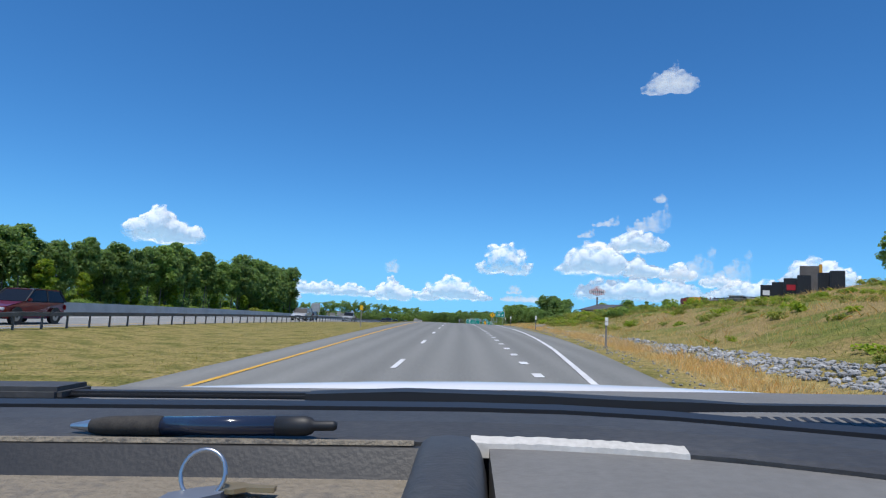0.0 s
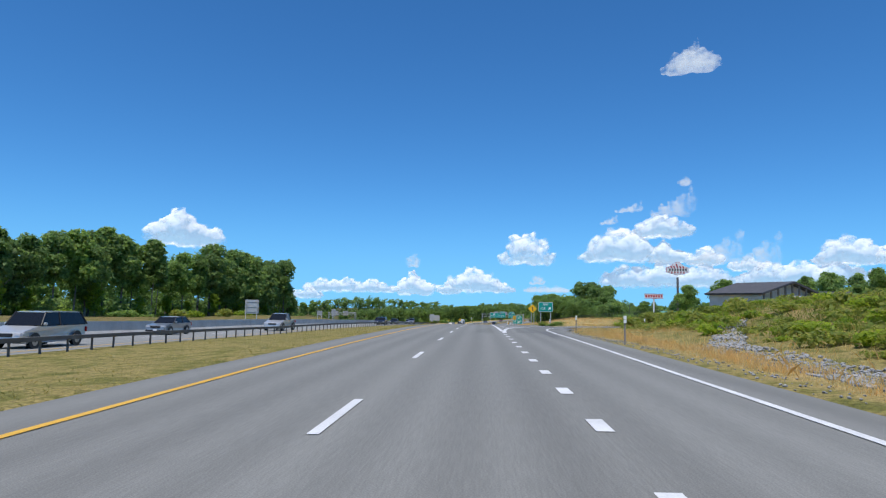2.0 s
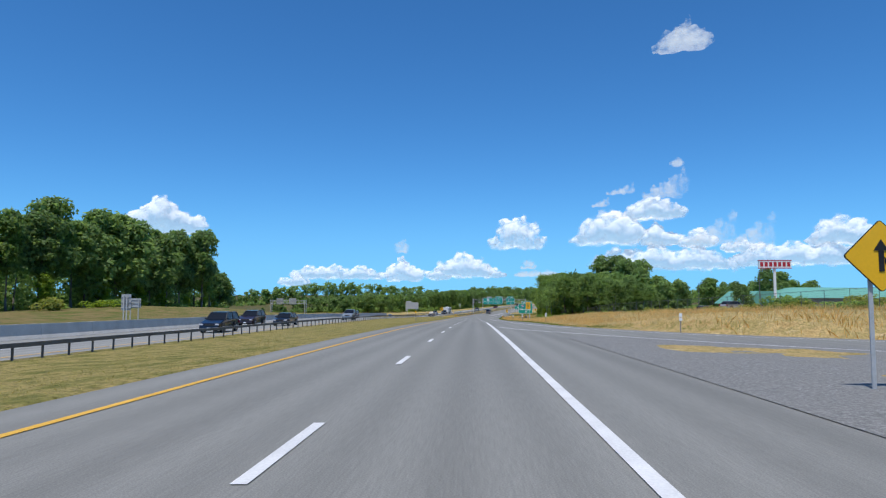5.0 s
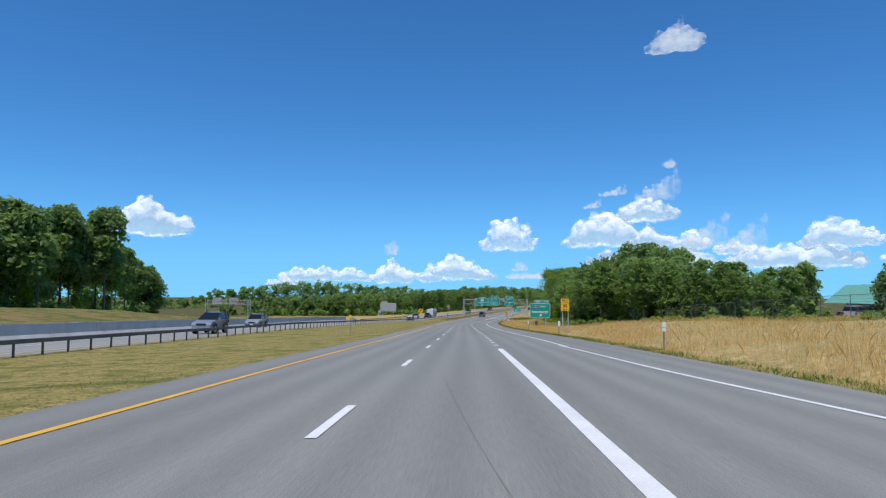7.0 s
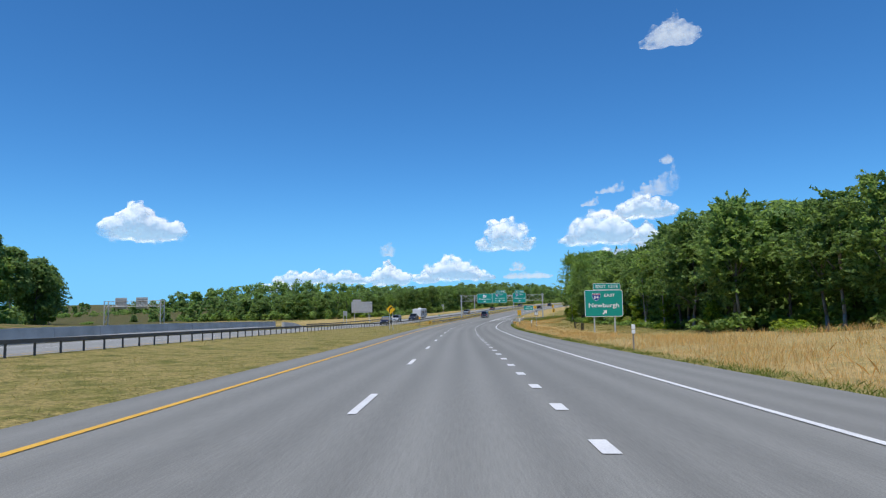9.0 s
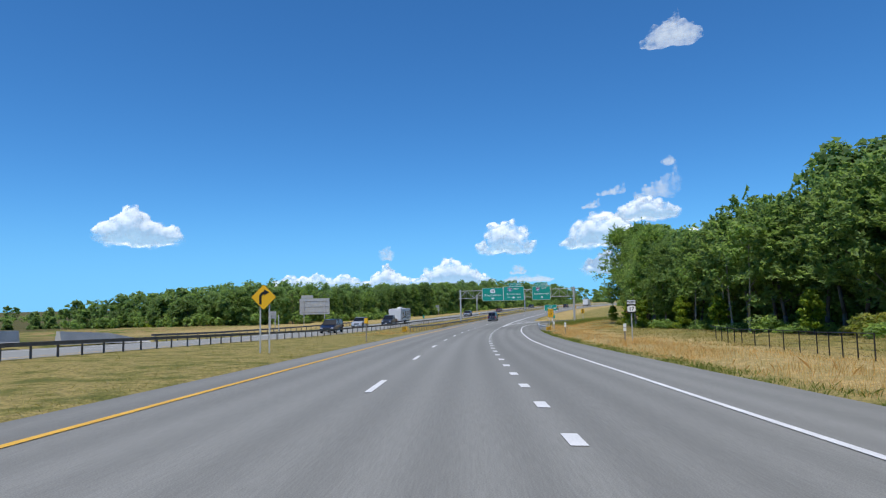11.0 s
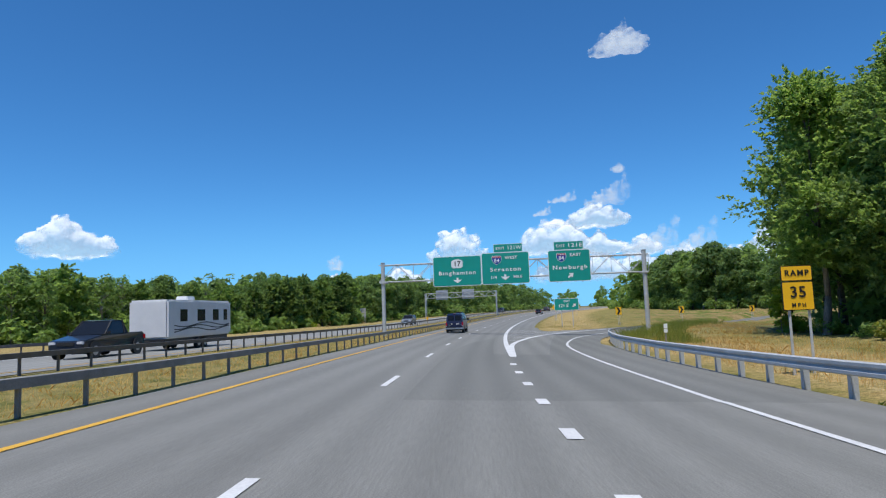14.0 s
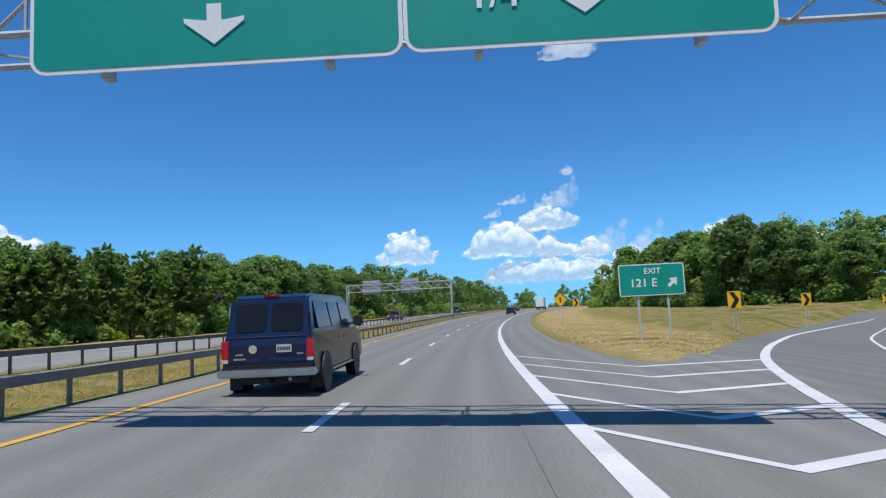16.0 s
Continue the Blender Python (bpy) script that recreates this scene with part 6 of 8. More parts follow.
# ---- clouds ----
def cloud_material(name, cut, top, glow, white=0.93):
    """White mist that thins out where its density does; its glow stands in for scattered sunlight."""
    m_ = bpy.data.materials.new(name)
    m_.use_nodes = True
    t_ = m_.node_tree
    b_ = t_.nodes["Principled BSDF"]
    b_.inputs["Base Color"].default_value = (white, white, white * 1.01, 1)
    b_.inputs["Roughness"].default_value = 1.0
    b_.inputs["Specular IOR Level"].default_value = 0.0
    b_.inputs["Emission Color"].default_value = (0.86, 0.92, 1.0, 1)
    b_.inputs["Emission Strength"].default_value = glow
    tl = t_.nodes.new("ShaderNodeBsdfTranslucent")
    tl.inputs[0].default_value = (white, white * 1.01, white * 1.03, 1)
    mx = t_.nodes.new("ShaderNodeMixShader")
    mx.inputs[0].default_value = 0.1
    t_.links.new(b_.outputs[0], mx.inputs[1])
    t_.links.new(tl.outputs[0], mx.inputs[2])
    tp = t_.nodes.new("ShaderNodeBsdfTransparent")
    co = t_.nodes.new("ShaderNodeTexCoord")
    n_ = t_.nodes.new("ShaderNodeTexNoise")
    n_.inputs["Scale"].default_value = 0.018
    n_.inputs["Detail"].default_value = 9
    n_.inputs["Roughness"].default_value = 0.62
    t_.links.new(co.outputs["Object"], n_.inputs["Vector"])
    bp = t_.nodes.new("ShaderNodeBump")
    bp.inputs["Strength"].default_value = 0.7
    bp.inputs["Distance"].default_value = 20.0
    t_.links.new(n_.outputs[0], bp.inputs["Height"])
    t_.links.new(bp.outputs[0], b_.inputs["Normal"])
    at_ = t_.nodes.new("ShaderNodeAttribute")
    at_.attribute_name = "mist"
    ad = t_.nodes.new("ShaderNodeMath")
    ad.operation = "MULTIPLY_ADD"
    ad.inputs[1].default_value = 3.0
    t_.links.new(n_.outputs[0], ad.inputs[0])
    t_.links.new(at_.outputs["Fac"], ad.inputs[2])
    mr = t_.nodes.new("ShaderNodeMapRange")
    mr.interpolation_type = "SMOOTHSTEP"
    mr.inputs["From Min"].default_value, mr.inputs["From Max"].default_value = cut
    mr.inputs["To Max"].default_value = top
    t_.links.new(ad.outputs[0], mr.inputs["Value"])
    m2 = t_.nodes.new("ShaderNodeMixShader")
    t_.links.new(mr.outputs[0], m2.inputs[0])
    t_.links.new(tp.outputs[0], m2.inputs[1])
    t_.links.new(mx.outputs[0], m2.inputs[2])
    t_.links.new(m2.outputs[0], t_.nodes["Material Output"].inputs[0])
    return m_


# both kinds emit a little in place of inner scattering, the wisps most
CLOUD = cloud_material("cumulus", (1.45, 3.1), 1.0, 0.31, 0.62)
WISP = cloud_material("wispy_cloud", (1.45, 3.6), 0.62, 0.75, 0.2)


def billow(r, w, h, ragged, humps):
    """One skin round many lumps of mist that swell up from a few humps, with a density that falls towards its outline."""
    C = []
    for hx, hz, hr in humps:
        big = hr * min(w, 2.2 * h)
        cz = max(hz * h - big, 0.25 * big)
        C.append((hx * w, 0.0, cz, big, big))
        C.append((hx * w, 0.0, 0.42 * hz * h, max(1.35 * big, 0.11 * w), 0.55 * hz * h))
        for _ in range(5 if ragged else 14):
            a = r.uniform(-0.35, math.pi + 0.35)
            rad = big * r.uniform(0.2, 0.42)
            C.append((hx * w + big * 0.85 * math.cos(a), r.normal() * 0.3 * big, cz + big * 0.85 * math.sin(a) * (1.0 if math.sin(a) > 0 else 0.5), rad, rad))
    for x0, x1 in zip(humps[:-1], humps[1:]):
        for q in (0.33, 0.66):
            big = 0.5 * (x0[2] + x1[2]) * min(w, 2.2 * h) * 0.8
            C.append(((x0[0] * (1 - q) + x1[0] * q) * w, 0.0, 0.3 * big, big * 1.3, big * 0.8))
    nx = int(np.clip(w / 9.0, 40, 130))
    nz = int(np.clip(h / 7.0, 24, 64))
    X, Z = np.meshgrid(np.linspace(-0.66 * w, 0.66 * w, nx), np.linspace(-0.3 * h, 1.25 * h, nz), indexing="ij")
    wx = X + 0.035 * h * (np.sin(Z / h * 6.3 + 2.1 * np.sin(X / h * 3.7 + w)) + 0.6 * np.sin(X / h * 15 + Z / h * 13 + w))
    wz = Z + 0.035 * h * (np.sin(X / h * 5.9 + 1.7 * np.sin(Z / h * 4.1 + w)) + 0.6 * np.sin(Z / h * 17 - X / h * 12 + w))
    front, dens = np.zeros(X.shape), np.zeros(X.shape)
    for cx, cy, cz, rx, rz in C:
        d = np.hypot((wx - cx) / rx, (wz - cz) / np.where(wz < cz, rz * 0.7, rz))
        bulge = np.sqrt(np.maximum(0, 1 - d * d)) * rz + 0.3 * cy
        front = np.where(d < 1, np.maximum(front, bulge), front)
        dens += np.maximum(0, 1 - d)
    dens = dens * (0.8 * smooth(-0.3 * h, 0.2 * h, Z) if not ragged else 0.8)
    if ragged:
        front = 0.4 * h * np.sqrt(np.minimum(dens, 1.2))
    inside = dens > 0.002
    idx = -np.ones(X.shape, int)
    idx[inside] = np.arange(inside.sum())
    m = int(inside.sum())
    V = np.concatenate([np.stack([X[inside], -front[inside], Z[inside]], -1), np.stack([X[inside], front[inside], Z[inside]], -1)])
    q = np.stack([idx[:-1, :-1], idx[1:, :-1], idx[1:, 1:], idx[:-1, 1:]], -1).reshape(-1, 4)
    q = q[(q >= 0).all(1)]
    return V, np.concatenate([q, q[:, ::-1] + m]), np.concatenate([dens[inside]] * 2)


EYE = Vector((-2.8, 212.7, 0.0))


HUMPS = {
    "peak": [(-0.38, 0.60, 0.12), (-0.25, 0.70, 0.16), (-0.10, 1.0, 0.13), (-0.02, 0.80, 0.18), (0.12, 0.62, 0.18), (0.26, 0.52, 0.16), (0.39, 0.50, 0.11)],
    "round": [(-0.40, 0.38, 0.10), (-0.18, 0.86, 0.18), (0.04, 0.98, 0.19), (0.24, 0.72, 0.15), (0.42, 0.40, 0.09)],
    "slope": [(-0.42, 0.30, 0.11), (-0.22, 0.72, 0.2), (0.02, 0.95, 0.24), (0.22, 0.75, 0.2), (0.40, 0.5, 0.13)],
    "bank": [(-0.44, 0.55, 0.18), (-0.32, 0.9, 0.25), (-0.19, 0.8, 0.22), (-0.06, 1.0, 0.25), (0.08, 0.75, 0.22), (0.2, 0.95, 0.24), (0.32, 0.7, 0.2), (0.44, 0.5, 0.16)],
    "arm": [(-0.42, 0.22, 0.10), (-0.2, 0.38, 0.13), (0.02, 0.60, 0.14), (0.2, 0.82, 0.13), (0.40, 1.0, 0.09)],
    "puff": [(-0.25, 0.7, 0.2), (0.05, 0.95, 0.25), (0.3, 0.6, 0.16)],
}


def cloud(az, el, wide, tall, kind_, shape, seed, dist=4750.0):
    """A cloud in the far sky: azimuth and height of its foot in degrees, its width and height in degrees."""
    r = np.random.default_rng(seed)
    a, e = radians(az), radians(el)
    p = EYE + Vector((math.sin(a) * math.cos(e), math.cos(a) * math.cos(e), math.sin(e))) * dist
    w, h = dist * radians(wide), dist * radians(tall)
    ragged = kind_ == "wisp"
    v, f, dens = billow(r, w, h, ragged, HUMPS[shape])
    me_ = mesh_of("cloud", v, f, WISP if ragged else CLOUD, True)
    lay = me_.attributes.new("mist", "FLOAT", "POINT")
    lay.data.foreach_set("value", np.minimum(dens, 1.6).astype(np.float32))
    ob = new("cloud", me_)
    ob.matrix_world = Matrix.Translation(p) @ Matrix.Rotation(-a, 4, "Z")
    tagged(ob, "thin ragged wisp of white cloud" if ragged else "white heaped cumulus cloud with a soft grey base", "cloud", "", "structure")


CLOUDS = [
    (-27.6, 4.85, 6.3, 3.25, "heap", "peak"),
    (2.58, 3.98, 5.2, 3.05, "heap", "round"),
    (10.6, 4.3, 6.2, 3.1, "heap", "slope"),
    (14.3, 6.35, 5.5, 2.1, "heap", "slope"),
    (14.8, 4.1, 3.8, 2.1, "heap", "peak"),
    (15.2, 2.05, 12.2, 2.2, "heap", "bank"),
    (25.4, 2.3, 9.5, 2.0, "heap", "bank"),
    (28.1, 3.8, 4.6, 2.5, "heap", "slope"),
    (30.2, 3.8, 2.4, 1.5, "heap", "puff"),
    (-2.3, 1.45, 5.4, 2.3, "heap", "slope"),
    (0.4, 1.4, 2.8, 1.0, "heap", "puff"),
    (-13.2, 1.25, 8.6, 1.35, "heap", "bank"),
    (-7.5, 1.1, 3.7, 2.15, "heap", "peak"),
    (-4.5, 1.2, 2.6, 1.3, "heap", "puff"),
    (-17.2, 0.6, 3.2, 1.2, "heap", "puff"),
    (34.0, 2.6, 6.0, 2.2, "heap", "slope"),
    (17.0, 20.2, 4.3, 2.1, "wisp", "slope"),
    (17.0, 21.4, 1.5, 1.3, "wisp", "arm"),
    (15.4, 8.2, 3.7, 2.5, "wisp", "arm"),
    (16.3, 10.75, 1.3, 0.8, "wisp", "puff"),
    (11.6, 8.65, 2.5, 0.95, "wisp", "arm"),
    (9.9, 7.6, 1.6, 0.85, "wisp", "arm"),
    (18.8, 4.1, 4.2, 2.75, "wisp", "arm"),
    (17.7, 3.9, 3.6, 1.7, "heap", "puff"),
    (21.8, 3.8, 3.9, 2.75, "wisp", "arm"),
    (21.0, 3.4, 3.6, 1.2, "heap", "puff"),
    (-7.8, 3.6, 1.5, 1.4, "wisp", "puff"),
    (3.55, 2.2, 1.5, 0.9, "wisp", "round"),
    (4.45, 1.5, 4.2, 0.7, "wisp", "bank"),
]

for i, c in enumerate(CLOUDS):
    cloud(*c, seed=100 + i)

# ---- buildings and things beyond the exit ----
BRICK = material("tan_brick", [(0.40, 0.29, 0.21), (0.50, 0.38, 0.28)], 0.85, scale=1.5, fine=12)
GREEN_ROOF = material("green_metal_roof", [(0.13, 0.36, 0.27), (0.20, 0.46, 0.35)], 0.45, 0.1, scale=0.8, fine=8, stretch=(6, 1, 1))
STUCCO = material("cream_stucco", [(0.42, 0.35, 0.25), (0.52, 0.45, 0.34)], 0.85, scale=1.2, fine=20)
SHED_WALL = material("weathered_white_boards", [(0.52, 0.52, 0.50), (0.76, 0.76, 0.74)], 0.8, scale=1.5, fine=14, stretch=(1, 1, 8))
DARK_ROOF = material("dark_shingles", [(0.05, 0.05, 0.055), (0.10, 0.10, 0.11)], 0.85, scale=2, fine=15)
GLASS = plain("dark_window_glass", (0.02, 0.025, 0.03), 0.08, 0.0, 0.6)
BLACK_PAINT = plain("black_paint", (0.02, 0.02, 0.022), 0.5)
RED_PAINT = material("faded_red_paint", [(0.20, 0.02, 0.02), (0.34, 0.05, 0.04)], 0.6, scale=1, fine=12)
ORANGE_PAINT = material("orange_yellow_paint", [(0.55, 0.26, 0.03), (0.7, 0.36, 0.05)], 0.6, scale=1, fine=12)


def house(name, s, l, w, d, h, roof_h, wall_m, roof_m, label, over=0.6, turn=0.0, windows=0, sink=0.6):
    t_ = thing(name, at(s, l, on_ground(s, l), turn), label, "building")
    part("wall", box(-w / 2, w / 2, -d / 2, d / 2, -sink, h), wall_m, t_)
    x, y = w / 2 + over, d / 2 + over
    rb = bmesh.new()
    low = [rb.verts.new(p) for p in ((-x, -y, h), (x, -y, h), (x, y, h), (-x, y, h))]
    k_ = min(x, y) * 0.85
    hi = [rb.verts.new(p) for p in ((-x + k_, -y + k_, h + roof_h), (x - k_, -y + k_, h + roof_h), (x - k_, y - k_, h + roof_h), (-x + k_, y - k_, h + roof_h))]
    rb.faces.new(low[::-1])
    rb.faces.new(hi)
    for i in range(4):
        rb.faces.new((low[i], low[(i + 1) % 4], hi[(i + 1) % 4], hi[i]))
    part("roof", rb, roof_m, t_)
    for i in range(windows):
        yy = -d / 2 + d * (i + 0.6) / windows
        wn_ = part("window", box(-w / 2 - 0.06, -w / 2 + 0.02, yy - 0.7, yy + 0.7, 0.9, 2.3), GLASS, t_)
        part("window_frame", box(-w / 2 - 0.09, -w / 2 - 0.062, yy - 0.78, yy + 0.78, 0.8, 0.9), WHITE_SIGN, wn_)
        xx = -w / 2 + w * (i + 0.6) / windows
        part("window", box(xx - 0.7, xx + 0.7, -d / 2 - 0.06, -d / 2 + 0.02, 0.9, 2.3), GLASS, t_)
    return t_


r1 = house("restaurant", 325, 96, 44, 24, 5.0, 2.6, BRICK, GREEN_ROOF, "low brick restaurant with a green metal roof", 0.5, 0, 5)
part("porch_roof", prism([(-30, 3.4), (-22, 3.4), (-22, 6.6), (-26, 6.6)], -13, 5), GREEN_ROOF, r1, "green porch roof on the entry side")
part("porch_post", box(-29.4, -29.0, -12, -11.6, -0.5, 3.4), STUCCO, r1)
part("porch_post", box(-29.4, -29.0, -4, -3.6, -0.5, 3.4), STUCCO, r1)
house("restaurant", 208, 76, 26, 18, 4.4, 1.6, STUCCO, DARK_ROOF, "cream stucco restaurant with a dark roof", 0.8, 20, 4)
house("shop", 178, 70, 20, 14, 4.0, 0.5, STUCCO, STUCCO, "flat-roofed cream commercial building", 0.2, 15, 4)
sh = thing("shed", at(134.35, 30.5, 0.0, -32), "old boarded shed with a dark sagging roof and an open end", "building")
part("wall", prism([(-4.5, 0.4), (4.5, 0.4), (4.5, 3.6), (0, 4.7), (-4.5, 3.6)], -2.4, 2.9), SHED_WALL, sh)
part("roof", prism([(-4.9, 3.5), (0, 4.72), (0, 4.9), (-4.95, 3.68)], -3.2, 3.2), DARK_ROOF, sh)
part("roof", prism([(4.9, 3.5), (4.95, 3.68), (0, 4.9), (0, 4.72)], -3.2, 3.2), DARK_ROOF, sh)
for i in range(9):
    x = -4.4 + i * 1.08
    part("timber", box(x, x + 0.14, -3.0, -2.86, 0.5, 3.6 + 1.1 * (1 - abs(x) / 4.5)), WOOD_POST, sh)
for x, w_ in ((0.6, 1.1), (2.2, 1.3), (3.7, 0.9)):
    part("loose_sheet", box(x - w_ / 2, x + w_ / 2, -3.06, -3.01, 1.5 + 0.2 * x, 3.5), WHITE_SIGN, sh, "torn white sheeting")
for i in range(15):
    z = 0.5 + i * 0.21
    part("board", box(-4.58, -4.501, -2.9, 2.9, z, z + 0.185, 0.0), SHED_WALL, sh)


def pylon(s, l, height, w, h, label, kind_):
    t_ = thing("pylon_sign", at(s, l, on_ground(s, l)), label, "sign")
    part("pole", tube((0, 0.1, -0.5), (0, 0.1, height - h / 2), 0.24, seg=10), WHITE_SIGN if kind_ == "board" else RUST_STEEL, t_)
    if kind_ == "board":
        part("panel", box(-w / 2, w / 2, -0.2, 0.2, height - h / 2, height + h / 2, 0.03), WHITE_SIGN, t_)
        part("trim", box(-w / 2 - 0.03, w / 2 + 0.03, -0.23, 0.23, height + h / 2 - 0.1, height + h / 2 + 0.03), RED_SIGN, t_)
        part("trim", box(-w / 2 - 0.03, w / 2 + 0.03, -0.23, 0.23, height - h / 2 - 0.03, height - h / 2 + 0.08), RED_SIGN, t_)
        for i in range(7):
            x = -w * 0.41 + i * w * 0.137
            part("bar", box(x - w * 0.045, x + w * 0.045, -0.225, -0.205, height - h * 0.28, height + h * 0.28), RED_SIGN, t_, "red mark on the board")
    else:
        o = [(-w / 2, -h * 0.16), (-w / 2, h * 0.14), (-w * 0.28, h * 0.24), (-w * 0.1, h * 0.46), (0, h / 2), (w * 0.1, h * 0.46), (w * 0.28, h * 0.24), (w / 2, h * 0.14), (w / 2, -h * 0.16), (w * 0.26, -h * 0.26), (0, -h * 0.36), (-w * 0.26, -h * 0.26)]
        part("panel", prism([(a, height + b) for a, b in o], -0.2, 0.2), WHITE_SIGN, t_)
        part("trim", prism([(a * 1.03, height + b * 1.04) for a, b in o], -0.12, 0.12), RED_SIGN, t_, "dark red rim")
        for i in range(7):
            x = -w * 0.44 + i * w * 0.135
            hi = h * (0.14 if abs(x + 0.03 * w) > w * 0.3 else 0.23 if abs(x + 0.03 * w) > w * 0.12 else 0.38)
            lo = h * 0.09
            part("bar", prism([(x, height + lo), (x + w * 0.06, height + lo), (x + w * 0.06 - hi * 0.25, height + hi), (x - hi * 0.25, height + hi)], -0.225, -0.205), RED_SIGN, t_, "slanted red stripe")
            dn = h * (0.17 if abs(x + 0.03 * w) > w * 0.3 else 0.25)
            part("bar", prism([(x + 0.02, height - dn), (x + w * 0.06 + 0.02, height - dn), (x + w * 0.06, height - h * 0.12), (x, height - h * 0.12)], -0.225, -0.205), RED_SIGN, t_, "slanted red stripe")
            xb = -w * 0.36 + i * w * 0.12
            part("bar", box(xb - w * 0.035, xb + w * 0.035, -0.222, -0.205, height - h * 0.085, height + h * 0.065), BLACK_SIGN, t_, "dark mark on the sign")


pylon(270, 54.5, 8.1, 5.6, 1.4, "white pylon sign board with red marks on a pole", "board")
pylon(207, 43.3, 10.2, 4.6, 3.2, "red and white striped pylon sign on a tall pole", "shape")


def lot_lamp(s, l, h):
    t_ = thing("street_lamp", at(s, l, on_ground(s, l), 40), "tall car park lamp with a box head", "street lamp", "car park lamps")
    part("pole", tube((0, 0, -0.4), (0, 0, h), 0.09, 0.06, 8), RUST_STEEL, t_)
    part("arm", tube((0, 0, h - 0.1), (0.9, 0, h), 0.04, seg=6), RUST_STEEL, t_)
    part("head", box(0.5, 1.5, -0.22, 0.22, h - 0.02, h + 0.16, 0.03), RUST_STEEL, t_)


for s, l, h in ((286.6, 59.1, 8.5), (318, 58, 8.5), (196, 60, 8.0)):
    lot_lamp(s, l, h)

# chain-link fences
MESH_DARK = plain("fence_steel", (0.16, 0.17, 0.17), 0.6, 0.4)


def fence(points, h, gap, label, mat, wires=9):
    t_ = thing("fence", Matrix(), label, "fence")
    P_ = [Vector(world(s, l, on_ground(s, l))) for s, l in points]
    for a, b in zip(P_[:-1], P_[1:]):
        n_ = max(1, int((b - a).length / gap))
        for i in range(n_):
            q = a.lerp(b, i / n_)
            part("post", tube(q - Vector((0, 0, 0.3)), q + Vector((0, 0, h)), 0.03, seg=6), mat, t_)
        part("top_rail", tube(a + Vector((0, 0, h)), b + Vector((0, 0, h)), 0.02, seg=5), mat, t_)
        for k_ in range(wires):
            z = h * (k_ + 0.5) / wires
            part("wire", tube(a + Vector((0, 0, z)), b + Vector((0, 0, z)), 0.006, seg=3), mat, t_)


fence([(196, 40), (215, 36), (240, 31), (262, 28.5), (285, 27), (300, 27.5)], 1.8, 3.0, "grey chain-link fence along the top of the dry bank", MESH_DARK)
fence([(354.6, 17.1), (361.5, 18.6), (366.5, 18.6), (371, 18.9), (379.5, 19.9)], 1.0, 1.6, "low dark steel fence over a culvert in the grass", BLACK_PAINT, 4)

# goods on the hill
def crate(s, l, w, d, h, mat, label, turn=0.0, stripe=None, u=0.0):
    t_ = thing("shipping_container", at(s, l, on_ground(s, l) + u, turn), label, "container")
    part("body", box(-w / 2, w / 2, -d / 2, d / 2, 0.0, h, 0.03), mat, t_)
    n_ = max(3, int(w / 0.35))
    for i in range(n_):
        x = -w / 2 + w * (i + 0.5) / n_
        part("rib", box(x - 0.05, x + 0.05, -d / 2 - 0.04, -d / 2 + 0.005, 0.1, h - 0.1), mat, t_)
    if stripe:
        part("plate", box(-w * 0.3, w * 0.3, -d / 2 - 0.055, -d / 2 - 0.041, h * 0.35, h * 0.65), stripe, t_)
    return t_


for s, l, w, h, m_, lb, st in ((72.4, 31.0, 1.0, 1.5, BLACK_PAINT, "black storage container with a pale plate on the hilltop", WHITE_SIGN), (70.3, 31.1, 1.05, 1.55, BLACK_PAINT, "black storage container on the hilltop", None), (68.2, 31.2, 1.15, 1.65, BLACK_PAINT, "black storage container with a red plate", RED_SIGN), (66.2, 31.3, 1.05, 1.6, BLACK_PAINT, "black storage container on the hilltop", None), (62.9, 31.2, 0.9, 1.4, BLACK_PAINT, "black storage container among weeds", None), (61.1, 31.2, 1.0, 1.4, BLACK_PAINT, "black storage container among weeds", None)):
    crate(s, l, w, 1.1, h, m_, lb, 26, st)
bin_ = crate(68.9, 33.2, 1.5, 1.5, 2.5, RUST_STEEL, "tall brown bin with an orange-yellow side plate", 26)
part("side_plate", box(0.751, 1.0, -0.8, 0.75, 0, 2.65, 0.03), ORANGE_PAINT, bin_)
lt = thing("low_trailer", at(87.2, 34.2, on_ground(87.2, 34.2) + 0.15, 178), "long low red trailer loaded with pale steel panels", "trailer")
part("bed", box(-1.1, 1.1, -6.3, 6.3, 0.75, 0.98, 0.03), RED_PAINT, lt)
part("load", box(-0.95, 0.95, -6.0, 5.2, 0.981, 1.16, 0.02), ALUMINIUM, lt, "pale steel panels")
part("load", box(-0.6, 0.8, -4.2, 4.4, 1.161, 1.30, 0.02), DARK_ROOF, lt, "dark sheet")
for y in (-4.6, -3.5, 4.2):
    for x in (-0.95, 0.95):
        part("wheel", tube((x - 0.12, y, 0.38), (x + 0.12, y, 0.38), 0.4, seg=14), BLACK_PAINT, lt)
for y in (-6.25, 0.0, 6.15):
    part("crossbeam", box(-1.05, 1.05, y, y + 0.1, 0.55, 0.749), RED_PAINT, lt)
sl = thing("slab_stack", at(83, 33, on_ground(83, 33), -55), "stacked weathered flat panels on timber blocks", "stack")
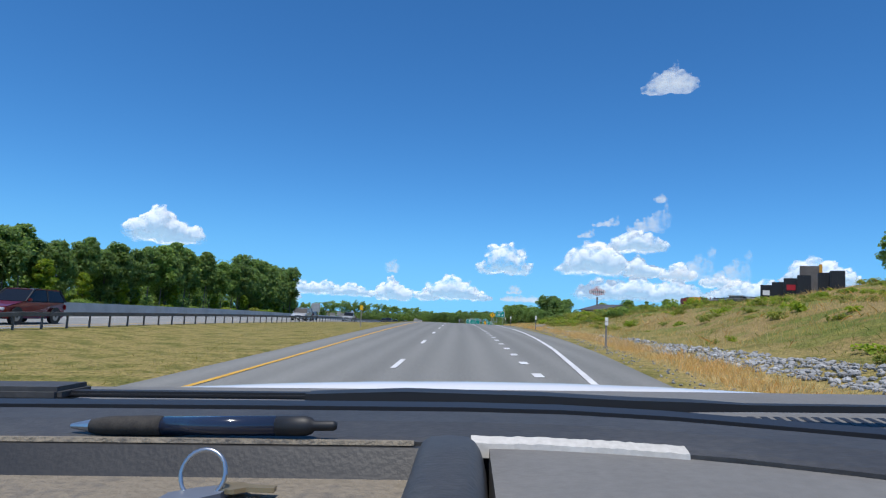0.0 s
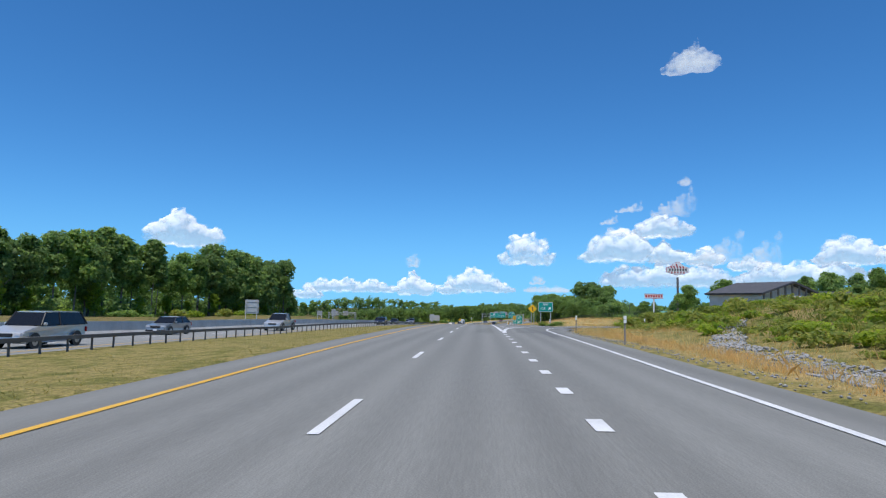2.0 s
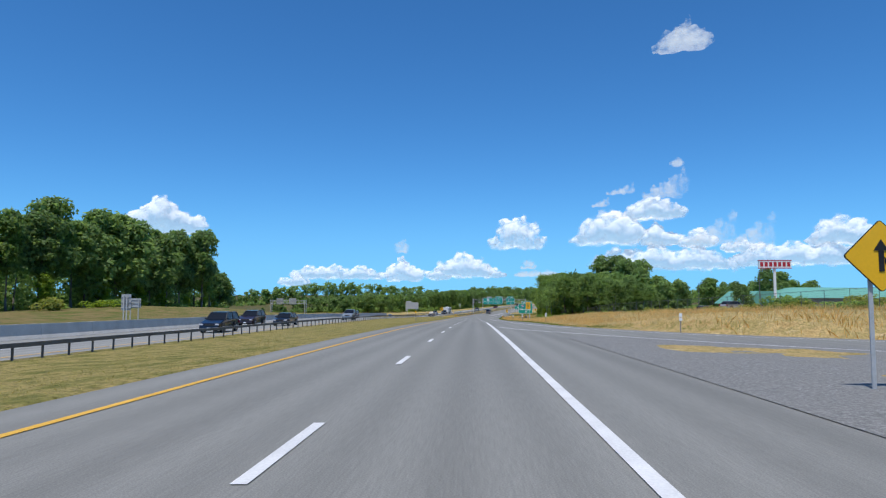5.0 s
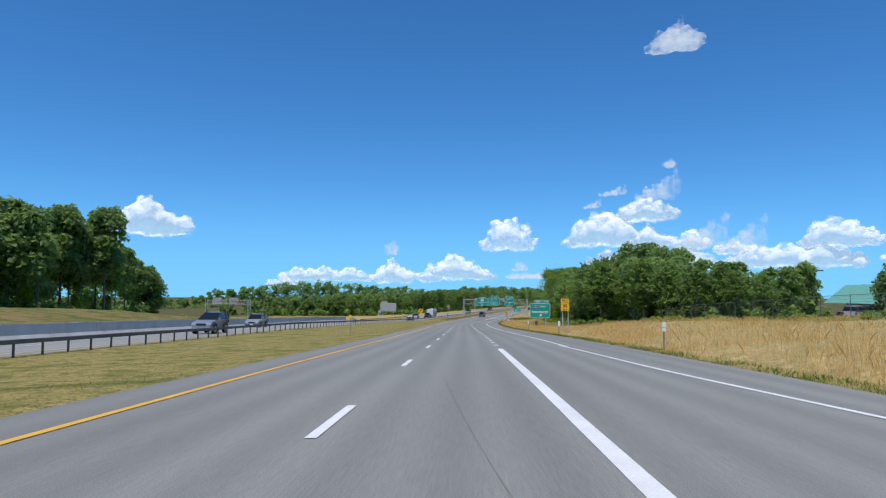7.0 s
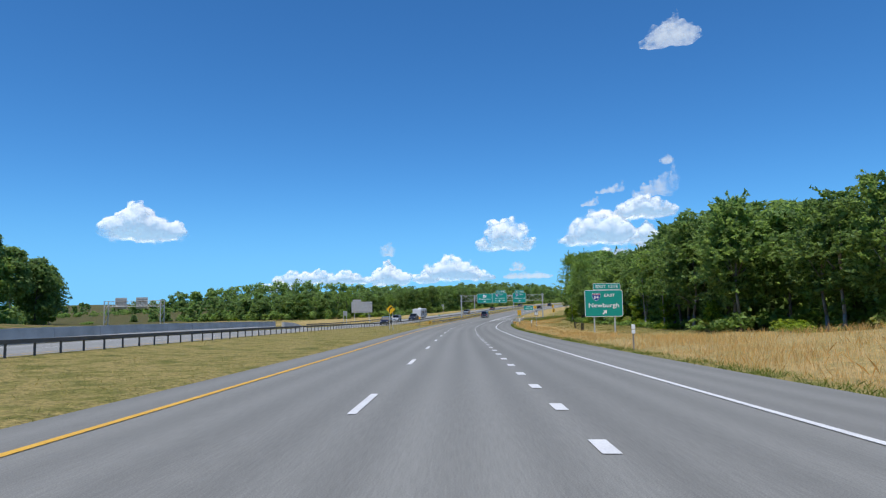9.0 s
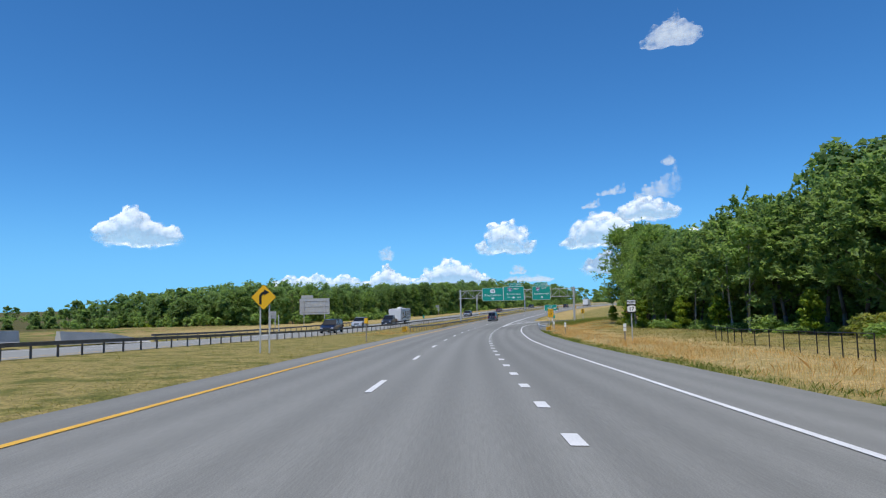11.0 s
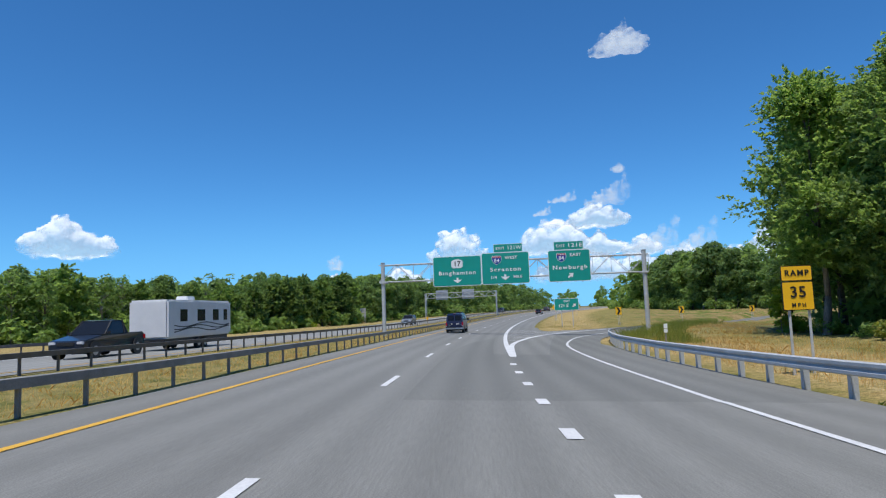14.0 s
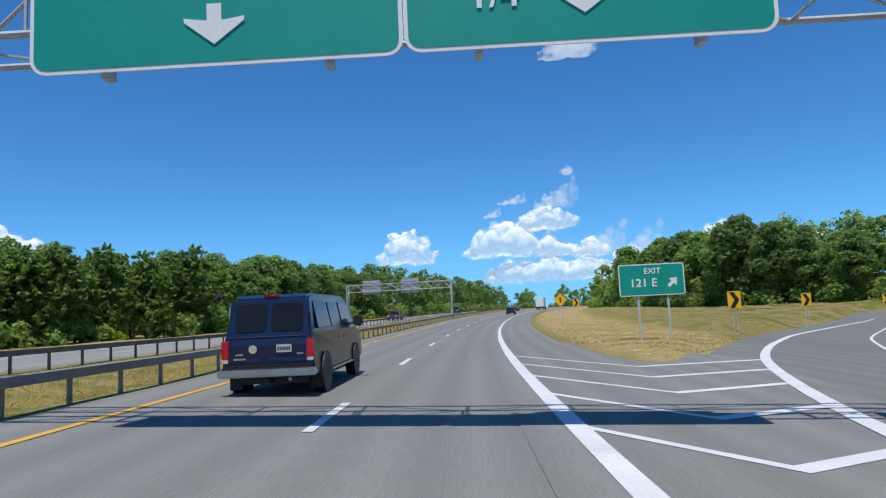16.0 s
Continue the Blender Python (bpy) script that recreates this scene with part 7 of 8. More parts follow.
for i, (w_, d_) in enumerate(((5.2, 2.0), (4.4, 1.8), (5.0, 1.6))):
    part("panel", box(-w_ / 2 + 0.3 * i, w_ / 2, -d_ / 2, d_ / 2, 0.55 + 0.34 * i, 0.67 + 0.34 * i, 0.02), (DARK_ROOF, WOOD_POST, ALUMINIUM)[i], sl)
    for x in (-1.6, 1.6):
        part("block", box(x - 0.12, x + 0.12, -d_ / 2 + 0.1, d_ / 2 - 0.1, (0.0 if i == 0 else 0.33 + 0.34 * i), 0.549 + 0.34 * i), WOOD_POST, sl)
mc = thing("red_machine", at(101, 35, on_ground(101, 35) + 0.2, 186), "old red flatbed machine parked on the hilltop", "machine")
part("deck", box(-1.2, 1.2, -5, 5, 0.9, 1.3, 0.04), RED_PAINT, mc)
part("cab", box(-1.1, 1.1, -5.6, -3.6, 0.9, 2.2, 0.08), RED_PAINT, mc)
part("tank", tube((0, -6.6, 1.9), (0, -5.2, 1.9), 0.55, seg=14), BLACK_PAINT, mc)
for y in (-4.6, -3.2, 3.0, 4.3):
    for x in (-1.05, 1.05):
        part("wheel", tube((x - 0.15, y, 0.5), (x + 0.15, y, 0.5), 0.52, seg=14), BLACK_PAINT, mc)
for y in (-2, 0, 2, 4):
    part("stake", box(-1.2, -1.1, y, y + 0.1, 1.3, 2.2), RED_PAINT, mc)
part("engine", box(-0.6, 0.6, -2.5, -0.8, 1.3, 2.3, 0.06), ORANGE_PAINT, mc)

# ---- vehicles ----
RUBBER = plain("tyre_rubber", (0.018, 0.018, 0.018), 0.85)
CHROME = material("brushed_bumper", [(0.45, 0.46, 0.47), (0.62, 0.62, 0.63)], 0.3, 0.9, scale=3, fine=20)
ALLOY = material("alloy_rim", [(0.36, 0.36, 0.37), (0.52, 0.52, 0.53)], 0.35, 0.8)
RED_LENS = plain("red_lamp_lens", (0.45, 0.015, 0.02), 0.15)
CLEAR_LENS = plain("clear_lamp_lens", (0.6, 0.6, 0.62), 0.12)
CAR_GLASS = plain("tinted_car_glass", (0.012, 0.014, 0.018), 0.18, 0.0, 0.3)
PLASTIC = plain("black_plastic", (0.02, 0.02, 0.021), 0.55)


def paint(name, c, metal=0.35):
    return material(name, [tuple(v * 0.8 for v in c), c], 0.28, metal, scale=0.6, fine=6, coat=0.6)


def wheel(parent, x, y, r, w, out):
    wh = part("wheel", tube((x - w / 2, y, r), (x + w / 2, y, r), r, seg=22), RUBBER, parent)
    xo = x + out * w / 2
    part("rim", tube((xo - out * 0.02, y, r), (xo + out * 0.012, y, r), r * 0.64, r * 0.58, 16), ALLOY, wh)
    part("hub", tube((xo, y, r), (xo + out * 0.03, y, r), r * 0.16, r * 0.12, 10), PLASTIC, wh)


def shell(profile, half, tuck, mat, parent, name="body"):
    """A car body: side outline of (y, z), and at each height a half width."""
    bm_ = bmesh.new()
    L_ = [bm_.verts.new((-half(z) + tuck(y), y, z)) for y, z in profile]
    R_ = [bm_.verts.new((half(z) - tuck(y), y, z)) for y, z in profile]
    n_ = len(profile)
    bm_.faces.new(L_)
    bm_.faces.new(R_[::-1])
    for i in range(n_):
        bm_.faces.new((L_[(i + 1) % n_], L_[i], R_[i], R_[(i + 1) % n_]))
    bmesh.ops.recalc_face_normals(bm_, faces=bm_.faces[:])
    bmesh.ops.bevel(bm_, geom=[e for e in bm_.edges if e.calc_face_angle(0) > 0.5], offset=0.05, segments=2, affect="EDGES", clamp_overlap=True)
    return part(name, bm_, mat, parent)


def car(name, m_, kind_, body, label, lights="front"):
    """A car facing +y: kind gives its side view."""
    t_ = thing(name, m_, label, "car" if kind_ != "pickup" else "truck")
    K = {"sedan": (4.7, 0.88, 0.62, 0.95, 1.45, 1.35, 0.75, 3.75, 4.35, 0.33), "suv": (4.7, 0.93, 0.66, 1.10, 1.72, 1.35, 0.85, 4.2, 4.62, 0.37),
         "minivan": (5.0, 0.97, 0.62, 1.08, 1.75, 1.2, 0.6, 4.5, 4.95, 0.34), "box": (4.1, 0.88, 0.6, 1.05, 1.62, 1.1, 0.75, 3.85, 4.05, 0.33),
         "pickup": (5.6, 0.98, 0.72, 1.15, 1.85, 1.6, 0.9, 3.4, 3.75, 0.39), "jeep": (4.2, 0.9, 0.8, 1.2, 1.8, 1.35, 1.2, 4.0, 4.15, 0.42)}[kind_]
    ln, hw, z0, belt, roof, hood, ws, rear_roof, rear_belt, wr = K
    zb = 0.26
    f = ln / 2
    side = [(f, zb + 0.12), (f - 0.03, z0), (f - 0.12, z0 + 0.18), (f - hood + 0.1, belt - 0.02), (-f + 0.06, belt + 0.02), (-f, z0), (-f + 0.04, zb + 0.1), (-f + 0.3, zb), (f - 0.3, zb)]
    if kind_ == "sedan":
        side[4:5] = [(f - rear_belt, belt), (-f + 0.08, belt - 0.06)]
    shell(side, lambda z: hw - 0.03 * (z > belt - 0.05), lambda y: 0.10 * (abs(y) > f - 0.08) + 0.03 * (abs(y) > f - 0.4), body, t_)
    gh = [(f - hood - 0.05, belt - 0.03), (f - hood - ws, roof - 0.03), (f - hood - ws - 0.5, roof), (f - rear_roof + 0.2, roof - 0.01), (f - rear_roof, roof - 0.05), (f - rear_belt, belt - 0.03)]
    shell(gh, lambda z: hw - 0.05 - 0.17 * max(0, (z - belt)) / (roof - belt), lambda y: 0, CAR_GLASS, t_, "greenhouse_glass")
    rf = [(y, z + 0.012) for y, z in gh[1:5]] + [(gh[4][0], gh[4][1] - 0.03), (gh[1][0], gh[1][1] - 0.03)]
    shell(rf, lambda z: hw - 0.205, lambda y: 0, body, t_, "roof")
    for sx in (-1, 1):
        for y0_, y1_ in ((f - hood - 0.1, f - hood - ws), (f - rear_belt + 0.02, f - rear_roof)):
            part("pillar", tube((sx * (hw - 0.06), y0_, belt), (sx * (hw - 0.215), y1_, roof - 0.02), 0.04, seg=6), PLASTIC, t_)
        ym = f - hood - ws - 0.95
        part("pillar", tube((sx * (hw - 0.055), ym, belt), (sx * (hw - 0.21), ym - 0.03, roof - 0.02), 0.04, seg=6), PLASTIC, t_)
        part("mirror", box(sx * (hw + 0.03) - 0.08, sx * (hw + 0.03) + 0.08, f - hood - 0.35, f - hood - 0.2, belt, belt + 0.15, 0.03), body, t_)
        part("headlight", box(sx * hw * 0.72 - 0.17, sx * hw * 0.72 + 0.17, f - 0.14, f - 0.01, z0 + 0.0, z0 + 0.15, 0.03), CLEAR_LENS, t_)
        part("tail_lamp", box(sx * hw * 0.8 - 0.12, sx * hw * 0.8 + 0.12, -f - 0.01, -f + 0.12, z0 + 0.05, z0 + 0.32, 0.03), RED_LENS, t_)
        for y in (f - 0.85, -f + 0.95):
            wheel(t_, sx * (hw - 0.11), y, wr, 0.22, sx)
            part("wheel_arch", tube((sx * (hw - 0.02), y, wr + 0.02), (sx * (hw + 0.004), y, wr + 0.02), wr * 1.18, seg=18), PLASTIC, t_)
    part("grille", box(-hw * 0.45, hw * 0.45, f - 0.06, f + 0.012, z0 - 0.05, z0 + 0.12, 0.02), PLASTIC, t_)
    part("bumper", box(-hw * 0.9, hw * 0.9, f - 0.1, f + 0.02, zb + 0.06, zb + 0.2, 0.03), PLASTIC, t_)
    part("number_plate", box(-0.15, 0.15, f + 0.021, f + 0.028, zb + 0.1, zb + 0.22), WHITE_SIGN, t_)
    return t_


def oncoming(s, lane, kind_, c, label, name="car"):
    """A car on the oncoming carriageway, lane 0 beside the median."""
    l = float(rail_l(s)) - 3.5 - 3.66 * lane
    return car(name, at(s, l, float(onc(s)) + 0.01, 180), kind_, paint("paint_" + kind_ + str(int(s)), c), label)


oncoming(41, 0, "suv", (0.22, 0.008, 0.012), "red sport utility car in the oncoming lanes")
oncoming(99, 0, "minivan", (0.62, 0.62, 0.60), "white minivan in the oncoming lanes")
oncoming(120, 1, "sedan", (0.30, 0.32, 0.33), "silver sedan in the oncoming lanes")
oncoming(138, 0, "pickup", (0.6, 0.6, 0.6), "white pickup truck in the oncoming lanes")
oncoming(210, 0, "suv", (0.010, 0.013, 0.03), "dark blue sport utility car in the oncoming lanes")
oncoming(228.5, 1, "suv", (0.045, 0.018, 0.02), "dark maroon sport utility car in the oncoming lanes")
oncoming(229.5, 0, "sedan", (0.012, 0.018, 0.035), "dark blue sedan in the oncoming lanes")
oncoming(268, 0, "jeep", (0.34, 0.35, 0.36), "grey off-road car in the oncoming lanes")
oncoming(292, 1, "box", (0.36, 0.38, 0.40), "silver boxy small car in the oncoming lanes")
oncoming(413, 0, "minivan", (0.012, 0.016, 0.045), "dark blue minivan in the oncoming lanes")
oncoming(436, 1, "suv", (0.62, 0.62, 0.62), "white sport utility car in the oncoming lanes")
oncoming(530, 0, "suv", (0.30, 0.32, 0.33), "silver sport utility car in the oncoming lanes")
oncoming(545, 1, "sedan", (0.03, 0.03, 0.035), "black sedan in the oncoming lanes")
oncoming(580, 0, "sedan", (0.25, 0.02, 0.02), "red sedan in the oncoming lanes")
oncoming(640, 0, "suv", (0.02, 0.022, 0.03), "black sport utility car in the oncoming lanes")
car("car", at(610, 1.8, 0.01), "sedan", paint("paint_ahead_a", (0.03, 0.032, 0.036)), "dark sedan driving ahead in the lane")
car("car", at(655, -1.8, 0.01), "suv", paint("paint_ahead_b", (0.05, 0.05, 0.055)), "dark sport utility car driving ahead")
car("car", at(172, 36, on_ground(172, 36) + 0.08, 52), "minivan", paint("paint_ramp", (0.012, 0.013, 0.035)), "dark blue minivan on the exit ramp")
for i, (s, l, k_, c) in enumerate(((296, 52, "minivan", (0.6, 0.6, 0.6)), (301, 54.5, "sedan", (0.04, 0.05, 0.09)), (306, 57, "sedan", (0.06, 0.08, 0.12)), (311, 59.5, "suv", (0.10, 0.12, 0.15)), (262, 44, "sedan", (0.5, 0.5, 0.5)))):
    car("car", at(s, l, on_ground(s, l) + 0.02, 60), k_, paint("paint_lot" + str(i), c), "parked car behind the chain-link fence")

# travel trailer towed on the oncoming side
tr_s, tr_l = 458.2, float(rail_l(458.2)) - 5.4
tt = thing("travel_trailer", at(tr_s, tr_l, float(onc(tr_s)) + 0.01, 180), "white and grey travel trailer with dark windows and swirl stripes", "trailer")
TR_WHITE = material("trailer_shell", [(0.62, 0.62, 0.62), (0.74, 0.74, 0.73)], 0.45, scale=1.5, fine=20)
part("body", box(-1.22, 1.22, -4.6, 4.6, 0.75, 3.1, 0.12), TR_WHITE, tt)
part("roof_unit", box(-0.4, 0.4, -0.6, 0.5, 3.1, 3.4, 0.06), WHITE_SIGN, tt)
for y, w in ((-3.6, 0.6), (-2.0, 0.9), (0.2, 1.1), (2.6, 0.9)):
    part("window", box(-1.235, -1.215, y - w / 2, y + w / 2, 1.75, 2.5), CAR_GLASS, tt)
for i in range(3):
    bm_ = prism([(y, 1.25 + 0.16 * i + 0.12 * math.sin(y * 1.1 + i)) for y in np.linspace(-4.2, 3.8, 14)] + [(y, 1.19 + 0.16 * i + 0.12 * math.sin(y * 1.1 + i)) for y in np.linspace(3.8, -4.2, 14)], 0, 0.01)
    bmesh.ops.transform(bm_, matrix=Matrix.Translation((-1.222, 0, 0)) @ Matrix.Rotation(radians(90), 4, "Z"), verts=bm_.verts[:])
    part("stripe", bm_, PLASTIC, tt)
for y in (-0.5, 0.4):
    for x in (-1.05, 1.05):
        wheel(tt, x, y, 0.36, 0.22, 1 if x > 0 else -1)
part("chassis", box(-1.0, 1.0, -4.4, 4.6, 0.5, 0.75), PLASTIC, tt)
part("hitch", tube((0, 4.6, 0.6), (0, 6.0, 0.55), 0.06, seg=6), PLASTIC, tt)
oncoming(449, 0.5, "pickup", (0.03, 0.035, 0.05), "dark pickup truck towing a trailer", "pickup_truck")

# box truck far ahead
bt = thing("box_truck", at(690, 1.9, 0.01), "white box truck driving far ahead", "truck")
part("cargo_box", box(-1.25, 1.25, -3.4, 3.0, 1.0, 3.9, 0.05), WHITE_SIGN, bt)
part("cab", box(-1.1, 1.1, 3.1, 5.0, 0.6, 2.7, 0.15), WHITE_SIGN, bt)
part("chassis", box(-0.9, 0.9, -3.4, 4.8, 0.55, 0.98), PLASTIC, bt)
for y in (-2.3, 4.0):
    for x in (-1.05, 1.05):
        wheel(bt, x, y, 0.48, 0.28, 1 if x > 0 else -1)

# ---- the blue van ahead ----
VAN_BLUE = material("van_blue", [(0.004, 0.009, 0.04), (0.007, 0.015, 0.06)], 0.3, 0.0, scale=0.6, fine=6, coat=0.25)
vb = at(489.5, -1.77, 0.0)
van = thing("van", vb, "dark blue full-size passenger van with twin rear windows", "van")
hwv = 1.0
half_v = lambda z: hwv - 0.02 * max(0, 0.9 - z) - 0.22 * max(0, z - 1.05)
rear = -2.85
side = [(rear, 0.52), (rear - 0.02, 1.05), (rear + 0.06, 1.30), (rear + 0.26, 2.02), (rear + 0.55, 2.10), (1.0, 2.11), (1.3, 2.05), (1.95, 1.32), (2.75, 1.15), (2.9, 0.95), (2.92, 0.5), (2.6, 0.42), (rear + 0.2, 0.42)]
shell(side, half_v, lambda y: 0.05 * (y < rear + 0.1) + 0.06 * (y > 2.7), VAN_BLUE, van)


def on_rear(z):
    """The y of the van's back at a height."""
    return float(np.interp(z, [0.5, 1.05, 1.30, 2.02], [rear, rear - 0.02, rear + 0.06, rear + 0.26]))


def rear_panel(name, x0, x1, z0, z1, out, thick, mat, parent, r=0.07, label=""):
    o = [(a + (x0 + x1) / 2, b + (z0 + z1) / 2) for a, b in rounded(x1 - x0, z1 - z0, r)]
    bm_ = bmesh.new()
    a_ = [bm_.verts.new((x, on_rear(z) - out, z)) for x, z in o]
    b_ = [bm_.verts.new((x, on_rear(z) - out + thick, z)) for x, z in o]
    n_ = len(o)
    bm_.faces.new(a_)
    bm_.faces.new(b_[::-1])
    for i in range(n_):
        bm_.faces.new((a_[(i + 1) % n_], a_[i], b_[i], b_[(i + 1) % n_]))
    bmesh.ops.recalc_face_normals(bm_, faces=bm_.faces[:])
    return part(name, bm_, mat, parent, label)


for sx in (-1, 1):
    d_ = rear_panel("rear_door", min(sx * 0.015, sx * 0.83), max(sx * 0.015, sx * 0.83), 0.72, 1.96, 0.014, 0.02, VAN_BLUE, van, 0.08)
    rear_panel("rear_window", min(sx * 0.05, sx * 0.70), max(sx * 0.05, sx * 0.70), 1.34, 1.90, 0.022, 0.02, CAR_GLASS, d_, 0.09, "dark tinted rear window")
    rear_panel("tail_lamp", min(sx * 0.80, sx * 0.95), max(sx * 0.80, sx * 0.95), 0.80, 1.16, 0.03, 0.06, RED_LENS, van, 0.03, "red rear lamp cluster")
    rear_panel("reverse_lamp", min(sx * 0.81, sx * 0.94), max(sx * 0.81, sx * 0.94), 0.72, 0.79, 0.028, 0.06, CLEAR_LENS, van, 0.02)
rear_panel("seam_strip", -0.80, 0.80, 1.22, 1.235, 0.024, 0.02, PLASTIC, van, 0.005)
rear_panel("lower_step", -0.92, 0.92, 0.585, 0.66, 0.03, 0.05, PLASTIC, van, 0.02)
rear_panel("plate_recess", 0.16, 0.54, 0.88, 1.09, 0.026, 0.02, PLASTIC, van, 0.02)
rear_panel("number_plate", 0.19, 0.50, 0.905, 1.06, 0.032, 0.008, CLEAR_LENS, van, 0.01, "pale number plate with unreadable dark bars")
for i in range(6):
    rear_panel("plate_bar", 0.215 + i * 0.045, 0.245 + i * 0.045, 0.945, 1.015, 0.035, 0.004, BLACK_SIGN, van, 0.004)
o = [(-0.30 + 0.085 * math.cos(a), 0.98 + 0.085 * math.sin(a)) for a in np.linspace(0, 2 * math.pi, 18, endpoint=False)]
rear_panel("sticker", -0.385, -0.215, 0.895, 1.065, 0.02, 0.006, plain("round_sticker", (0.55, 0.53, 0.42), 0.6), van, 0.084, "round pale sticker")
rear_panel("badge", -0.66, -0.50, 0.86, 0.90, 0.02, 0.006, CHROME, van, 0.01)
rear_panel("badge", -0.70, -0.45, 0.77, 0.81, 0.02, 0.006, CHROME, van, 0.01)
rear_panel("badge", 0.60, 0.74, 0.85, 0.885, 0.02, 0.006, CHROME, van, 0.015)
bmp = part("bumper", box(-1.0, 1.0, rear - 0.17, rear + 0.06, 0.43, 0.585, 0.03), CHROME, van, "bright steel step bumper")
part("bumper_pad", box(-0.9, 0.9, rear - 0.15, rear + 0.04, 0.586, 0.60), PLASTIC, bmp)
part("third_brake_lamp", box(-0.16, 0.16, rear + 0.27, rear + 0.36, 2.045, 2.09, 0.01), RED_LENS, van)
for sx in (-1, 1):
    def vx(z):
        return sx * (half_v(z) + 0.006)
    for y0_, y1_ in ((-2.35, -1.1), (-1.0, 0.05), (0.2, 1.0)):
        bm_ = bmesh.new()
        q = [(y0_, 1.36), (y1_, 1.36), (y1_ - (0.02 if y1_ < 0.9 else 0.0), 1.92), (y0_ + 0.05, 1.92)] if y1_ < 0.9 else [(y0_, 1.36), (1.55, 1.36), (1.02, 1.92), (y0_ + 0.05, 1.92)]
        vv = [bm_.verts.new((vx(z), y, z)) for y, z in q] + [bm_.verts.new((vx(z) - sx * 0.012, y, z)) for y, z in q]
        bm_.faces.new(vv[:4])
        for i in range(4):
            bm_.faces.new((vv[i], vv[(i + 1) % 4], vv[4 + (i + 1) % 4], vv[4 + i]))
        bmesh.ops.recalc_face_normals(bm_, faces=bm_.faces[:])
        part("side_window", bm_, CAR_GLASS, van)
    part("mirror", box(sx * 1.12 - 0.13, sx * 1.12 + 0.13, 1.35, 1.47, 1.30, 1.58, 0.04), PLASTIC, van)
    part("mirror_arm", tube((sx * 0.93, 1.45, 1.38), (sx * 1.05, 1.42, 1.42), 0.03, seg=6), PLASTIC, van)
    for y in (-0.45, 0.12):
        part("door_handle", box(sx * 0.995 - 0.012, sx * 0.995 + 0.012, y - 0.12, y - 0.02, 1.08, 1.12), PLASTIC, van)
    part("running_board", box(min(sx * 0.86, sx * 1.0), max(sx * 0.86, sx * 1.0), -1.3, 1.2, 0.40, 0.44), CHROME, van)
    for y in (-1.85, 1.75):
        wheel(van, sx * 0.86, y, 0.37, 0.24, sx)
        part("wheel_arch", tube((sx * 0.97, y, 0.41), (sx * 0.998, y, 0.41), 0.44, seg=20), PLASTIC, van)
part("windscreen", prism([(-0.78, 0), (0.78, 0), (0.70, 0.62), (-0.70, 0.62)], 0, 0.012), CAR_GLASS, van)
van.children[-1].matrix_local = Matrix.Translation((0, 1.97, 1.34)) @ Matrix.Rotation(radians(41), 4, "X")
part("mud_flap", box(-0.98, -0.72, -2.35, -2.33, 0.12, 0.45), PLASTIC, van)
part("mud_flap", box(0.72, 0.98, -2.35, -2.33, 0.12, 0.45), PLASTIC, van)
part("exhaust", tube((0.45, rear - 0.02, 0.36), (0.45, rear + 0.5, 0.36), 0.035, seg=8), CHROME, van)
part("hitch", box(-0.06, 0.06, rear - 0.12, rear + 0.2, 0.30, 0.38), PLASTIC, van)
part("underbody", box(-0.75, 0.75, rear + 0.3, 2.5, 0.25, 0.45), PLASTIC, van)
part("rear_view_mirror_arm", tube((-0.93, rear + 0.42, 1.98), (-1.02, rear + 0.1, 2.10), 0.014, seg=5), PLASTIC, van)
part("rear_view_mirror", tube((-1.0, rear + 0.12, 2.06), (-1.06, rear + 0.08, 2.10), 0.10, 0.09, 12), PLASTIC, van)

# ---- the car that carried the camera, where it set out ----
DASH = material("dusty_dashboard_vinyl", [(0.030, 0.030, 0.031), (0.050, 0.049, 0.048), (0.078, 0.075, 0.070)], 0.6, scale=9, fine=160, bump=0.08, bump_scale=400)
DASH_DARK = material("dark_tray_plastic", [(0.020, 0.020, 0.021), (0.034, 0.033, 0.032)], 0.5, scale=20, fine=200, bump=0.05, bump_scale=400)
DASH_GREY = material("faded_grey_dash_panel", [(0.135, 0.130, 0.120), (0.185, 0.180, 0.168)], 0.7, scale=10, fine=180, bump=0.08, bump_scale=400)
TRAY = material("dusty_tan_tray", [(0.15, 0.128, 0.095), (0.23, 0.195, 0.145), (0.11, 0.10, 0.088)], 0.85, scale=16, fine=120, bump=0.4, bump_scale=250)
WHITE_PAINT = paint("white_bodywork", (0.72, 0.73, 0.74), 0.0)
FOAM = material("ragged_white_foam_strip", [(0.40, 0.385, 0.35), (0.60, 0.58, 0.54)], 0.95, scale=40, fine=300)
EYE_U = 1.5865
own = thing("carrier_car", at(9.67, 1.93, 0.0) @ Matrix.Rotation(math.atan(float(bank(9.67))), 4, "Y"), "white car with a dusty dark dashboard and wiper cowl", "car")


def dz(o):
    return [(x, EYE_U + z) for x, z in o]


# dash top with its rolled front edge, tray, ridge and right-hand panel
def slab(name, x0, x1, ring, mat, bend=0.0, label="", sweep=True):
    """A length across the car with a side outline of (y, z below the eye); its ends bow back."""
    bm_ = loft([[Vector((x, y - (1.8 * min(x, 0.24) ** 2 if x > 0 and sweep else bend * (x / 0.7) ** 2), EYE_U + z)) for y, z in ring] for x in np.linspace(x0, x1, 25)])
    return part(name, bm_, mat, own, label, False)


